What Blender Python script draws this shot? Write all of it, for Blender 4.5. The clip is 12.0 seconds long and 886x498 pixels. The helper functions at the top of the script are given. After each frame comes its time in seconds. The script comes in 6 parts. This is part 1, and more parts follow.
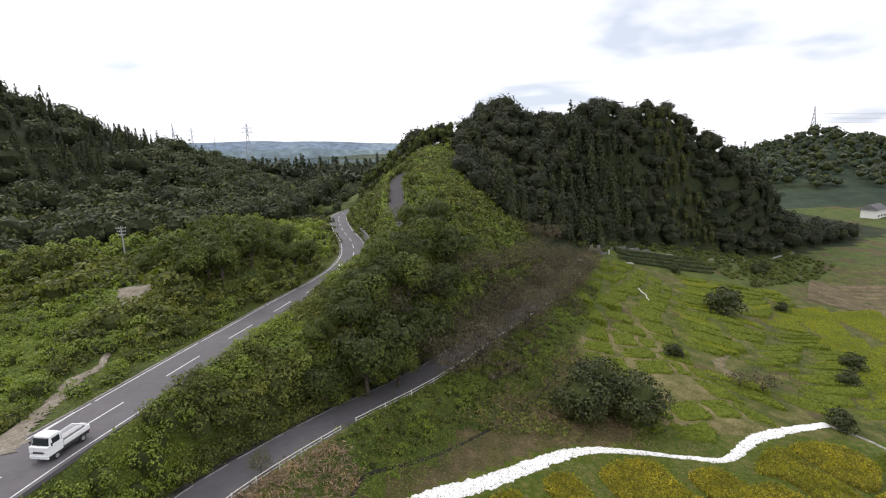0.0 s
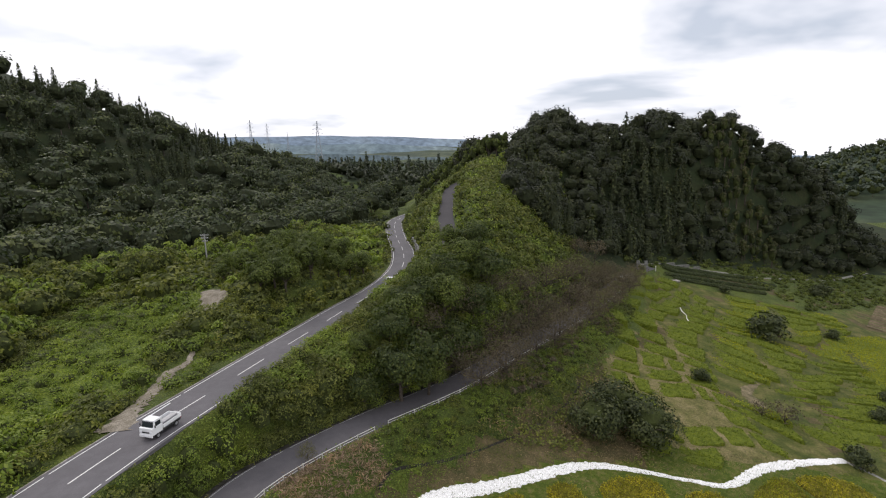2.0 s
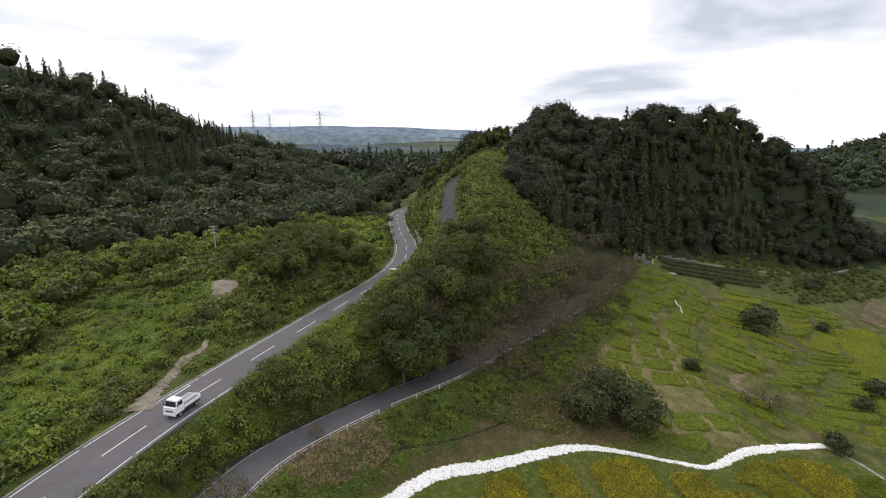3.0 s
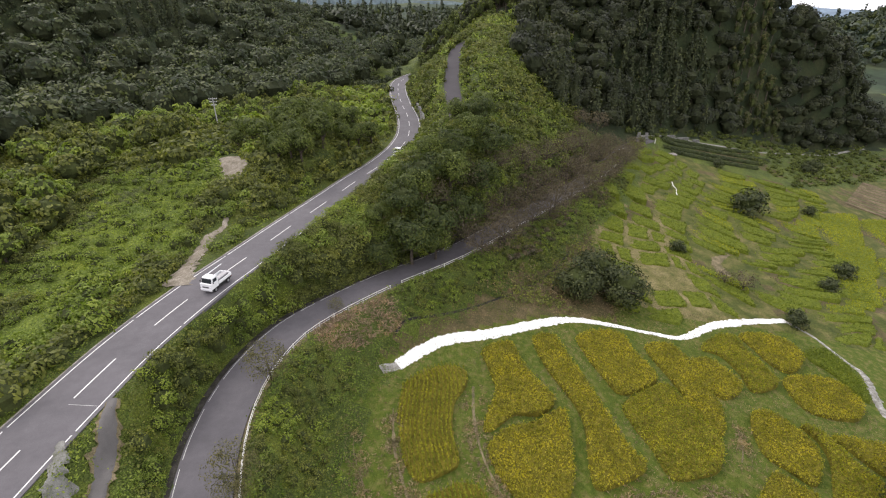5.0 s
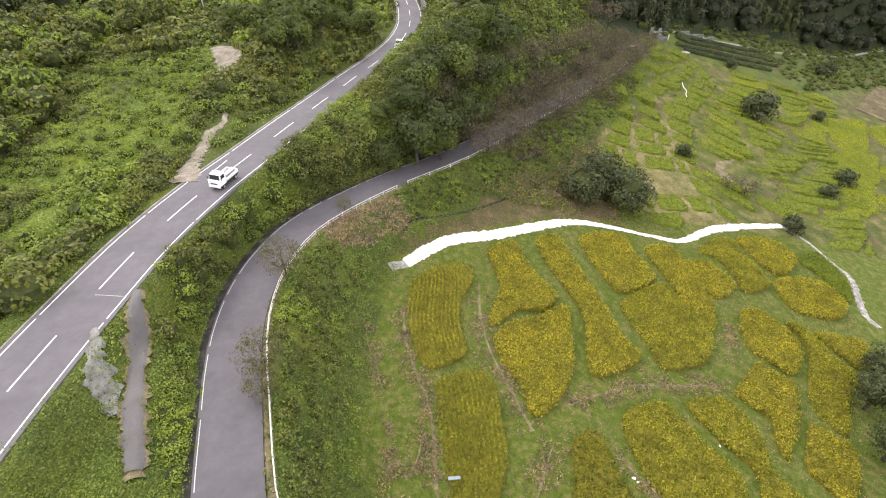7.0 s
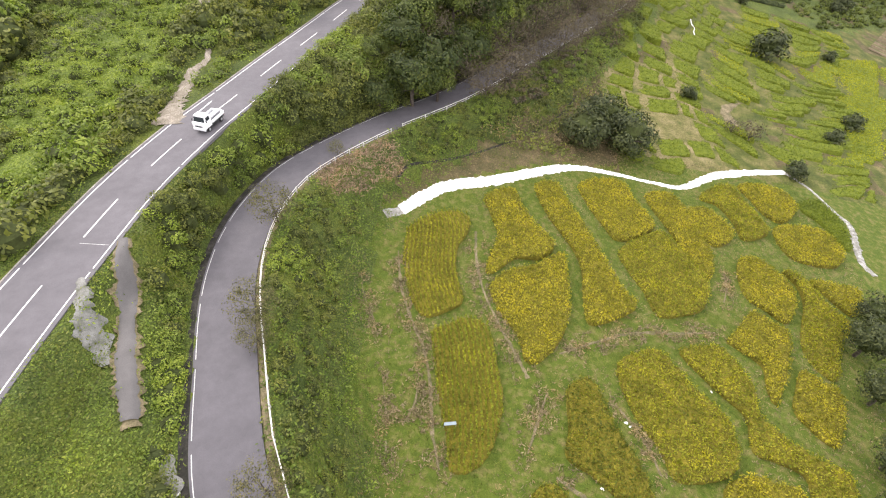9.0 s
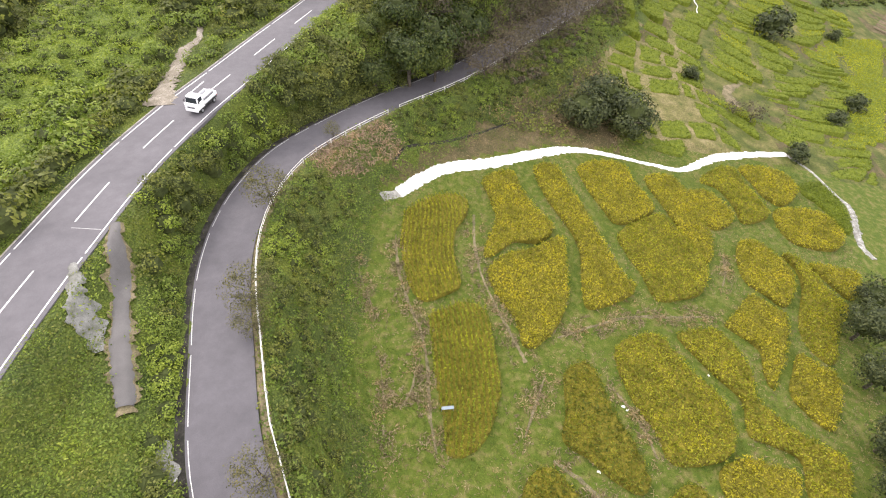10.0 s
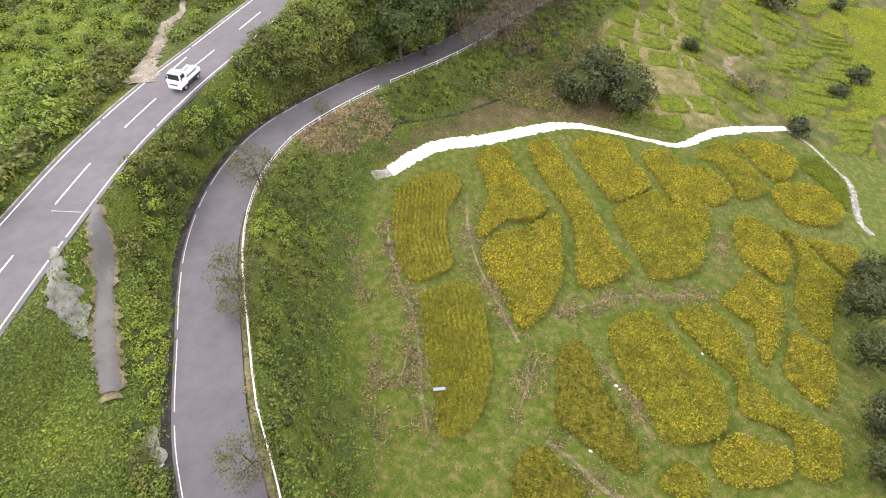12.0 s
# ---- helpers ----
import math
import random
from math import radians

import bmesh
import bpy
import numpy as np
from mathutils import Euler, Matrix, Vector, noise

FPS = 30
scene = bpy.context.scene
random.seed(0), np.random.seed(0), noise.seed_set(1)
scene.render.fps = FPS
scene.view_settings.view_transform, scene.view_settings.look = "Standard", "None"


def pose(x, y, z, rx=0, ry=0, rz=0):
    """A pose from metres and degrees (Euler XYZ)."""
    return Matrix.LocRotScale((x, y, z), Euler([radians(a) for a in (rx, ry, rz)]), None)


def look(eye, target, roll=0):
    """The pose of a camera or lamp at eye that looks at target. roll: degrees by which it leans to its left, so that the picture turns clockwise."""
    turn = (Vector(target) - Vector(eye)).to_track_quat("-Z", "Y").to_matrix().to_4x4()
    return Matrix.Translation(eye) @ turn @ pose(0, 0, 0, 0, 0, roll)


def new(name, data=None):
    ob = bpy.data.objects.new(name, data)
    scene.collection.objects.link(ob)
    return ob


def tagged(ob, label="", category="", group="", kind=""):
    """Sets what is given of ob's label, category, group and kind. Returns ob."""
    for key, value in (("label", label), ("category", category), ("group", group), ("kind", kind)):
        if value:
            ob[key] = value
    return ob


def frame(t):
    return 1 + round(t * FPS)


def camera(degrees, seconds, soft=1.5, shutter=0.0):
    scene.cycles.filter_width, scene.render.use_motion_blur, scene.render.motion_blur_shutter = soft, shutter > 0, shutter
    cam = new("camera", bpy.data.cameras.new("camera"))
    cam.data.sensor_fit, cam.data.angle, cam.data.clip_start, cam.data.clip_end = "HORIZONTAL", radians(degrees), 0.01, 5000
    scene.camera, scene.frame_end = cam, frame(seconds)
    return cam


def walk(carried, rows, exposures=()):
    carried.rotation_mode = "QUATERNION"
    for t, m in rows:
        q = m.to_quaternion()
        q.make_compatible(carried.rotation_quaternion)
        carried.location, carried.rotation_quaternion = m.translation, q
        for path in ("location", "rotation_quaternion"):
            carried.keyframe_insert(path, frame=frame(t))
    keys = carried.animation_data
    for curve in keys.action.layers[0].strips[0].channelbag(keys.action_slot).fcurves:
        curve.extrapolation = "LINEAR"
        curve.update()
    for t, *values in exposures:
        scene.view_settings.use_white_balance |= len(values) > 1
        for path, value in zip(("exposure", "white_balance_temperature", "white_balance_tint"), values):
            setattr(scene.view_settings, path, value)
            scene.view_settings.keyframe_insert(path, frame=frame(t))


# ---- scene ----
# the camera: a small drone that backs off, hovers and tilts down
cam = camera(83.4, 12.0, soft=1.15)
PATH = [
    (0, (-1.369, -2.518, 36.168), (-1.351, -0.558, 35.768), -2.0),
    (0.5, (-0.027, -4.18, 38.044), (-0.197, -2.231, 37.628), -1.4),
    (1, (0.95, -5.53, 39.358), (0.747, -3.584, 38.943), -1.0),
    (1.5, (1.807, -7.132, 40.502), (1.592, -5.186, 40.09), -1.0),
    (2, (2.647, -8.972, 41.535), (2.423, -7.028, 41.125), -1.3),
    (2.5, (3.247, -10.779, 42.161), (3.015, -8.835, 41.751), -1.3),
    (4.5, (2.196, -13.999, 44.907), (1.992, -12.179, 44.102), 0.1),
    (5, (2.026, -14.324, 46.002), (1.825, -12.571, 45.061), 0.2),
    (5.5, (1.634, -14.66, 46.023), (1.445, -12.967, 44.974), 0.5),
    (6, (1.132, -14.857, 46.152), (0.955, -13.218, 45.02), 0.9),
    (6.5, (0.729, -14.999, 45.956), (0.565, -13.407, 44.756), 1.2),
    (7, (0.319, -14.907, 45.739), (0.173, -13.362, 44.477), 1.6),
    (7.5, (0.135, -14.747, 45.404), (0.004, -13.243, 44.092), 1.9),
    (9.5, (0.111, -13.518, 45.073), (0.011, -12.147, 43.619), 2.6),
    (10, (0.136, -13.308, 44.946), (0.043, -11.962, 43.47), 2.7),
    (10.5, (0.318, -13.089, 44.894), (0.228, -11.764, 43.399), 2.6),
    (11, (0.485, -12.961, 44.782), (0.4, -11.655, 43.271), 2.5),
    (11.5, (0.637, -12.75, 44.595), (0.555, -11.459, 43.069), 2.4),
    (12, (0.788, -12.542, 44.576), (0.707, -11.264, 43.039), 2.5),
]
EXPOSURES = [(0.0, -0.42, 6500, 14), (0.8, -0.61, 6500, 14), (2.7, -0.68, 6500, 14), (4.5, -0.33, 6550, 16), (6.5, 0.36, 6650, 17), (9.5, 0.6, 6650, 17), (12.0, 0.6, 6650, 17)]
walk(cam, [(t, look(eye, target, roll)) for t, eye, target, roll in PATH], EXPOSURES)

# ---- sky and sun ----
SUN_EL, SUN_AZ = radians(46), radians(-52)     # azimuth from +y towards +x
world = bpy.data.worlds.new("sky")
scene.world = world
world.use_nodes = True
wt = world.node_tree
wt.nodes.clear()


def wnode(kind, **settings):
    n = wt.nodes.new(kind)
    for key, value in settings.items():
        n.inputs[key].default_value = value
    return n


sky = wt.nodes.new("ShaderNodeTexSky")
sky.sky_type, sky.sun_disc = "NISHITA", False
sky.sun_elevation, sky.sun_rotation = SUN_EL, SUN_AZ
w_co = wnode("ShaderNodeTexCoord")
w_sep = wnode("ShaderNodeSeparateXYZ")
wt.links.new(w_co.outputs["Generated"], w_sep.inputs[0])
w_up = wnode("ShaderNodeMath")
w_up.operation = "MAXIMUM"
w_up.inputs[1].default_value = 0.0
wt.links.new(w_sep.outputs["Z"], w_up.inputs[0])
w_den = wnode("ShaderNodeMath")
w_den.operation = "ADD"
w_den.inputs[1].default_value = 0.16
wt.links.new(w_up.outputs[0], w_den.inputs[0])
w_div = wnode("ShaderNodeVectorMath")
w_div.operation = "DIVIDE"
w_cmb = wnode("ShaderNodeCombineXYZ")
for k in "XYZ":
    wt.links.new(w_den.outputs[0], w_cmb.inputs[k])
wt.links.new(w_co.outputs["Generated"], w_div.inputs[0])
wt.links.new(w_cmb.outputs[0], w_div.inputs[1])
w_noise = wnode("ShaderNodeTexNoise", Scale=0.62, Detail=5.0, Roughness=0.5, Distortion=0.2)
w_noise.noise_dimensions = "3D"
w_off = wnode("ShaderNodeVectorMath")
w_off.operation = "ADD"
w_off.inputs[1].default_value = (3.1, 1.7, 0.0)
wt.links.new(w_div.outputs[0], w_off.inputs[0])
wt.links.new(w_off.outputs[0], w_noise.inputs["Vector"])
w_ramp = wt.nodes.new("ShaderNodeValToRGB")
w_ramp.color_ramp.elements[0].position, w_ramp.color_ramp.elements[0].color = 0.36, (0, 0, 0, 1)
w_ramp.color_ramp.elements[1].position, w_ramp.color_ramp.elements[1].color = 0.5, (1, 1, 1, 1)
wt.links.new(w_noise.outputs["Fac"], w_ramp.inputs[0])
# the thin gaps show blue-grey cloud; the rest is bright white overcast
w_scaled = wt.nodes.new("ShaderNodeMixRGB")
w_scaled.inputs[0].default_value = 0.8
w_scaled.inputs[2].default_value = (11.2, 12.4, 14.0, 1)
wt.links.new(sky.outputs[0], w_scaled.inputs[1])
w_mix = wt.nodes.new("ShaderNodeMixRGB")
w_mix.inputs[2].default_value = (19.0, 19.2, 19.8, 1)
wt.links.new(w_ramp.outputs[0], w_mix.inputs[0])
wt.links.new(w_scaled.outputs[0], w_mix.inputs[1])
w_bg = wnode("ShaderNodeBackground", Strength=0.1)
wt.links.new(w_mix.outputs[0], w_bg.inputs[0])
w_out = wnode("ShaderNodeOutputWorld")
wt.links.new(w_bg.outputs[0], w_out.inputs[0])

sun_data = bpy.data.lights.new("sun", "SUN")
sun_data.energy, sun_data.angle, sun_data.color = 2.1, radians(20), (1.0, 0.96, 0.88)
sun = new("sun", sun_data)
sun_dir = Vector((math.sin(SUN_AZ) * math.cos(SUN_EL), math.cos(SUN_AZ) * math.cos(SUN_EL), math.sin(SUN_EL)))
sun.matrix_world = look(sun_dir * 300, (0, 0, 0))


# ---- small helpers ----
def vnoise(x, y, size, seed=0):
    """Smooth value noise in 0..1, for arrays."""
    x, y = np.asarray(x, float) / size + seed * 17.13, np.asarray(y, float) / size + seed * 7.77
    xi, yi = np.floor(x), np.floor(y)
    fx, fy = x - xi, y - yi
    fx, fy = fx * fx * (3 - 2 * fx), fy * fy * (3 - 2 * fy)

    def h(a, b):
        v = np.sin(a * 127.1 + b * 311.7 + seed * 13.7) * 43758.5453
        return v - np.floor(v)

    top = h(xi, yi) * (1 - fx) + h(xi + 1, yi) * fx
    low = h(xi, yi + 1) * (1 - fx) + h(xi + 1, yi + 1) * fx
    return top * (1 - fy) + low * fy


def fbm(x, y, size, seed=0):
    return (vnoise(x, y, size, seed) + 0.5 * vnoise(x, y, size / 2.1, seed + 1) + 0.25 * vnoise(x, y, size / 4.3, seed + 2)) / 1.75


def smooth(u):
    u = np.clip(u, 0, 1)
    return u * u * (3 - 2 * u)


def mesh_of(name, verts, faces, materials, index=None, shade=False):
    """A mesh from arrays: verts (n, 3), faces (m, 3 or 4)."""
    me = bpy.data.meshes.new(name)
    verts, faces = np.ascontiguousarray(verts, np.float32), np.ascontiguousarray(faces, np.int32)
    m, k = faces.shape
    me.vertices.add(len(verts))
    me.vertices.foreach_set("co", verts.ravel())
    me.loops.add(m * k)
    me.loops.foreach_set("vertex_index", faces.ravel())
    me.polygons.add(m)
    me.polygons.foreach_set("loop_start", np.arange(0, m * k, k, dtype=np.int32))
    me.polygons.foreach_set("loop_total", np.full(m, k, np.int32))
    if index is not None:
        me.polygons.foreach_set("material_index", np.asarray(index, np.int32))
    me.polygons.foreach_set("use_smooth", np.full(m, shade, bool))
    for mat in materials:
        me.materials.append(mat)
    me.update(calc_edges=True)
    return me


def attach(name, me, parent=None, label=""):
    ob = new(name, me)
    ob.parent = parent
    if label:
        ob["label"] = label
    return ob


def part(name, bm, material, parent=None, label=""):
    me = bpy.data.meshes.new(name)
    bm.to_mesh(me)
    bm.free()
    me.materials.append(material)
    return attach(name, me, parent, label)


def thing(name, x, y, z, label, category, group="", turn=0.0):
    ob = new(name)
    ob.matrix_world = pose(x, y, z, 0, 0, turn)
    return tagged(ob, label, category, group)


def spline(points, step):
    """A smooth line through plan points (x, y), sampled about every step metres."""
    p = np.array(points, float)
    p = np.vstack([2 * p[0] - p[1], p, 2 * p[-1] - p[-2]])
    out = []
    for a, b, c, d in zip(p[:-3], p[1:-2], p[2:-1], p[3:]):
        n = max(2, int(np.linalg.norm(c - b) / step))
        t = np.arange(n)[:, None] / n
        out.append(0.5 * (2 * b + (c - a) * t + (2 * a - 5 * b + 4 * c - d) * t**2 + (3 * b - a - 3 * c + d) * t**3))
    return np.vstack(out + [p[-2][None]])


# ---- materials ----
def material(name):
    mat = bpy.data.materials.new(name)
    mat.use_nodes = True
    nt = mat.node_tree
    return mat, nt, nt.nodes["Principled BSDF"]


def ramp(nt, source, stops):
    r = nt.nodes.new("ShaderNodeValToRGB")
    while len(r.color_ramp.elements) < len(stops):
        r.color_ramp.elements.new(0.5)
    for e, (at, col) in zip(r.color_ramp.elements, stops):
        e.position, e.color = at, (*col, 1)
    nt.links.new(source, r.inputs[0])
    return r.outputs[0]


def noise_node(nt, size, detail=4.0, rough=0.55, where="Object"):
    co = nt.nodes.new("ShaderNodeTexCoord")
    n = nt.nodes.new("ShaderNodeTexNoise")
    n.inputs["Scale"].default_value, n.inputs["Detail"].default_value, n.inputs["Roughness"].default_value = 1 / size, detail, rough
    nt.links.new(co.outputs[where], n.inputs["Vector"])
    return n.outputs["Fac"]


def mix(nt, fac, a, b, how="MIX"):
    m = nt.nodes.new("ShaderNodeMixRGB")
    m.blend_type = how
    for socket, value in zip(m.inputs, (fac, a, b)):
        if isinstance(value, (int, float)):
            socket.default_value = value
        elif isinstance(value, tuple):
            socket.default_value = (*value, 1)
        else:
            nt.links.new(value, socket)
    return m.outputs[0]


def bump(nt, bsdf, height, strength, distance):
    b = nt.nodes.new("ShaderNodeBump")
    b.inputs["Strength"].default_value, b.inputs["Distance"].default_value = strength, distance
    nt.links.new(height, b.inputs["Height"])
    nt.links.new(b.outputs[0], bsdf.inputs["Normal"])


def earthy(name, stops, size, fine, rough=0.9, relief=0.05):
    """A matt ground: large patches, fine grain and relief."""
    mat, nt, bsdf = material(name)
    big, small = noise_node(nt, size, 5), noise_node(nt, fine, 3, 0.7)
    col = ramp(nt, big, stops)
    grain = ramp(nt, small, [(0.3, (0.55, 0.55, 0.55)), (0.7, (1.25, 1.25, 1.25))])
    nt.links.new(mix(nt, 1.0, col, grain, "MULTIPLY"), bsdf.inputs["Base Color"])
    bsdf.inputs["Roughness"].default_value = rough
    bsdf.inputs["Specular IOR Level"].default_value = 0.2
    bump(nt, bsdf, small, 0.8, relief)
    return mat


def leafy(name, dark, mid, light, patch=6.0, through_=0.35, vary=0.3):
    """Leaves: colour by leaf and by large patches, with light shining through."""
    mat, nt, bsdf = material(name)
    geo = nt.nodes.new("ShaderNodeNewGeometry")
    soft = lambda a, b, w: tuple(p + (q - p) * w for p, q in zip(a, b))
    one = ramp(nt, geo.outputs["Random Per Island"], [(0.0, soft(mid, dark, 0.95)), (0.55, mid), (1.0, soft(mid, light, 0.8))])
    big = noise_node(nt, patch, 3)
    tint = ramp(nt, big, [(0.34, (1 - vary, 1 - vary * 0.9, 1 - vary)), (0.5, (1.0, 1.0, 1.0)), (0.68, (1 + vary, 1 + vary * 0.75, 0.95))])
    col = mix(nt, 1.0, one, tint, "MULTIPLY")
    col = mix(nt, 1.0, col, (1.03, 0.99, 0.97), "MULTIPLY")
    nt.links.new(col, bsdf.inputs["Base Color"])
    bsdf.inputs["Roughness"].default_value = 0.62
    bsdf.inputs["Specular IOR Level"].default_value = 0.3
    tr = nt.nodes.new("ShaderNodeBsdfTranslucent")
    nt.links.new(mix(nt, 1.0, col, (1.1, 1.25, 0.6), "MULTIPLY"), tr.inputs["Color"])
    both = nt.nodes.new("ShaderNodeMixShader")
    both.inputs[0].default_value = through_
    nt.links.new(bsdf.outputs[0], both.inputs[1])
    nt.links.new(tr.outputs[0], both.inputs[2])
    nt.links.new(both.outputs[0], nt.nodes["Material Output"].inputs["Surface"])
    return mat


def leaf_floor(name, dark, mid, light, cell=0.3):
    """Low leafy cover: small leaf clumps of uneven brightness, with the shade between them painted dark."""
    mat, nt, bsdf = material(name)
    co = nt.nodes.new("ShaderNodeTexCoord")
    warp = nt.nodes.new("ShaderNodeTexNoise")
    warp.inputs["Scale"].default_value = 2.2
    nt.links.new(co.outputs["Object"], warp.inputs["Vector"])
    moved = mix(nt, 0.12, co.outputs["Object"], warp.outputs["Color"], "ADD")
    tones = []
    for size in (cell, cell * 0.37):
        vo = nt.nodes.new("ShaderNodeTexVoronoi")
        vo.inputs["Scale"].default_value = 1 / size
        nt.links.new(moved, vo.inputs["Vector"])
        tones.append(vo)
    one = nt.nodes.new("ShaderNodeSeparateColor")
    nt.links.new(tones[1].outputs["Color"], one.inputs[0])
    col = ramp(nt, one.outputs[0], [(0.0, dark), (0.5, mid), (1.0, light)])
    # clump tops lightened and the creases between them darkened in the colour
    lump_shade = ramp(nt, tones[0].outputs["Distance"], [(0.05, (1.15, 1.15, 1.1)), (0.4, (1.0, 1.0, 1.0)), (0.75, (0.68, 0.7, 0.7))])
    col = mix(nt, 1.0, col, lump_shade, "MULTIPLY")
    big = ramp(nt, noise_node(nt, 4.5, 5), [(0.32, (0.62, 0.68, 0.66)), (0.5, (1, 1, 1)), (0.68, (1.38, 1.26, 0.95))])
    nt.links.new(mix(nt, 1.0, col, big, "MULTIPLY"), bsdf.inputs["Base Color"])
    bsdf.inputs["Roughness"].default_value = 0.75
    bsdf.inputs["Specular IOR Level"].default_value = 0.2
    inv = nt.nodes.new("ShaderNodeMath")
    inv.operation = "SUBTRACT"
    inv.inputs[0].default_value = 1.0
    nt.links.new(tones[0].outputs["Distance"], inv.inputs[1])
    bump(nt, bsdf, inv.outputs[0], 1.0, cell * 0.9)
    return mat


def plain(name, colour, rough=0.6, metal=0.0, vary=0.12, size=0.4):
    mat, nt, bsdf = material(name)
    n = noise_node(nt, size, 5)
    lo, hi = tuple(c * (1 - vary) for c in colour), tuple(min(1, c * (1 + vary)) for c in colour)
    nt.links.new(ramp(nt, n, [(0.3, lo), (0.7, hi)]), bsdf.inputs["Base Color"])
    bsdf.inputs["Roughness"].default_value, bsdf.inputs["Metallic"].default_value = rough, metal
    return mat


M_GRASS = earthy("mown_grass", [(0.3, (0.046, 0.074, 0.007)), (0.5, (0.072, 0.098, 0.011)), (0.72, (0.15, 0.132, 0.045))], 0.7, 0.07)
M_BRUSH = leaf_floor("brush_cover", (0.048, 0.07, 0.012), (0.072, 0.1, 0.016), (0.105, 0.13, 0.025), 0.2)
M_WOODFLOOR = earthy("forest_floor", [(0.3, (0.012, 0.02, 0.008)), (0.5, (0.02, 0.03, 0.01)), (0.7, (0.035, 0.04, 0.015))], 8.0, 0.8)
M_DRY = earthy("dry_grass", [(0.3, (0.055, 0.058, 0.018)), (0.5, (0.085, 0.07, 0.03)), (0.7, (0.13, 0.1, 0.052))], 1.6, 0.2)
M_SOIL = earthy("pale_soil", [(0.3, (0.15, 0.13, 0.095)), (0.5, (0.22, 0.193, 0.15)), (0.7, (0.31, 0.275, 0.225))], 1.2, 0.15)
M_BUND = earthy("bund_grass", [(0.3, (0.07, 0.08, 0.02)), (0.48, (0.13, 0.118, 0.042)), (0.7, (0.21, 0.175, 0.088))], 2.0, 0.25)
# green grass between the far fields, darkened to carry the risers' shade
M_RISER = earthy("shaded_riser_grass", [(0.3, (0.04, 0.055, 0.01)), (0.5, (0.075, 0.085, 0.018)), (0.7, (0.15, 0.13, 0.05))], 2.5, 0.3)
M_MEADOW = earthy("hill_meadow", [(0.3, (0.05, 0.075, 0.02)), (0.5, (0.075, 0.105, 0.028)), (0.7, (0.11, 0.135, 0.04))], 9.0, 1.2)
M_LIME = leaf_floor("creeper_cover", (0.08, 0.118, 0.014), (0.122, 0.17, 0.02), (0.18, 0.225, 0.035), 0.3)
M_FAR = earthy("far_land", [(0.35, (0.02, 0.036, 0.02)), (0.5, (0.032, 0.05, 0.027)), (0.62, (0.07, 0.085, 0.04))], 140.0, 12.0)

OPEN = np.array([(-51.3, 72.8), (-56.4, 65.6), (-61.0, 58.7), (-60.0, 46.7), (-55.3, 35.4), (-53.3, 27.9), (-47.8, 22.9), (-40.1, 14.5), (-34.1, 16.6), (-37.4, 30.5), (-40.7, 44.7), (-43.0, 59.3)], float)

# ---- the lie of the land ----
MAIN = spline([(-26.6, -20), (-28.5, -6), (-29.3, 1.5), (-29.8, 8.5), (-30.1, 17.8), (-29.4, 27.0), (-28.0, 35.2), (-26.4, 44.6), (-24.5, 54.9), (-22.5, 65.5), (-20.6, 77.7),
               (-19.4, 87.5), (-19.3, 96.7), (-20.2, 105.9), (-23.2, 120.3), (-28.3, 137.7), (-33.1, 157.0), (-35.9, 172.0), (-36.0, 183.8), (-33.4, 196.1), (-27.4, 208.7)], 1.0)
LOW = spline([(-5.3, -17.1), (-8.8, -10.6), (-11.3, -6.3), (-13.5, -2.8), (-16.5, 3.7), (-18.4, 7.9), (-20.1, 12.6), (-21.2, 17.8), (-21.4, 23.4), (-20.3, 29.8), (-16.7, 37.0), (-11.8, 44.1),
              (-7.4, 49.2), (-2.6, 55.7), (3.3, 65.6), (11.7, 79.8), (18.3, 91.0), (26.1, 105.3), (34.0, 122.5), (40.9, 135.3), (48.0, 143.7)], 0.8)
UPPER = spline([(-6.5, 88), (-7.8, 96.4), (-9.8, 108.2), (-11.6, 123.1), (-13.1, 143.8), (-13.9, 157), (-13.4, 165), (-11.7, 172), (-6, 184), (0, 194)], 1.5)
MAIN_Z = ((-20, 0, 8, 16, 26, 36, 46, 55, 65, 78, 100, 180, 400), (18.3, 17.7, 17.4, 17.1, 16.7, 16.4, 16.1, 15.8, 15.6, 14.8, 14.3, 13.5, 11.5))
LOW_Z = ((-20, 0, 14, 37, 43.5, 60, 90, 115, 140, 160), (15.4, 14.0, 12.5, 10.2, 9.7, 8.5, 6.2, 4.8, 3.8, 3.4))
UPPER_Z = ((88, 106, 123, 147, 165, 172, 184, 200), (20.8, 22.6, 23.9, 25.4, 26.8, 27.8, 29.0, 30.5))
MAIN_W, LOW_W, UPPER_W = 2.95, 2.2, 1.9


HILL_X = (-60, -20, 0, 10, 30, 45, 60, 90, 110, 150, 190, 215)
HILL_FOOT = (200, 178, 150, 125, 138, 149, 157, 180, 189, 206, 222, 240)
HILL_CREST = (240, 222, 206, 200, 199, 200, 202, 214, 220, 232, 246, 256)
FOOT_Y, FOOT_W = (-20, 4, 12, 22, 32, 45, 60, 75, 90, 110, 130), (6.5, 8.0, 9.0, 9.2, 9.0, 9.0, 10.0, 11.0, 11.0, 8.0, 5.0)


def paddy_level(x, y):
    u, v = np.clip(x / 50, -0.6, 2.7), np.clip(y / 50, -0.5, 3.1)
    return np.maximum(5.5 - 4.3 * u - 2.0 * v - 0.2 * u * u - 2.0 * u * v + 1.66 * v * v, -13.0) + 0.3 * (fbm(x, y, 30, 4) - 0.5)


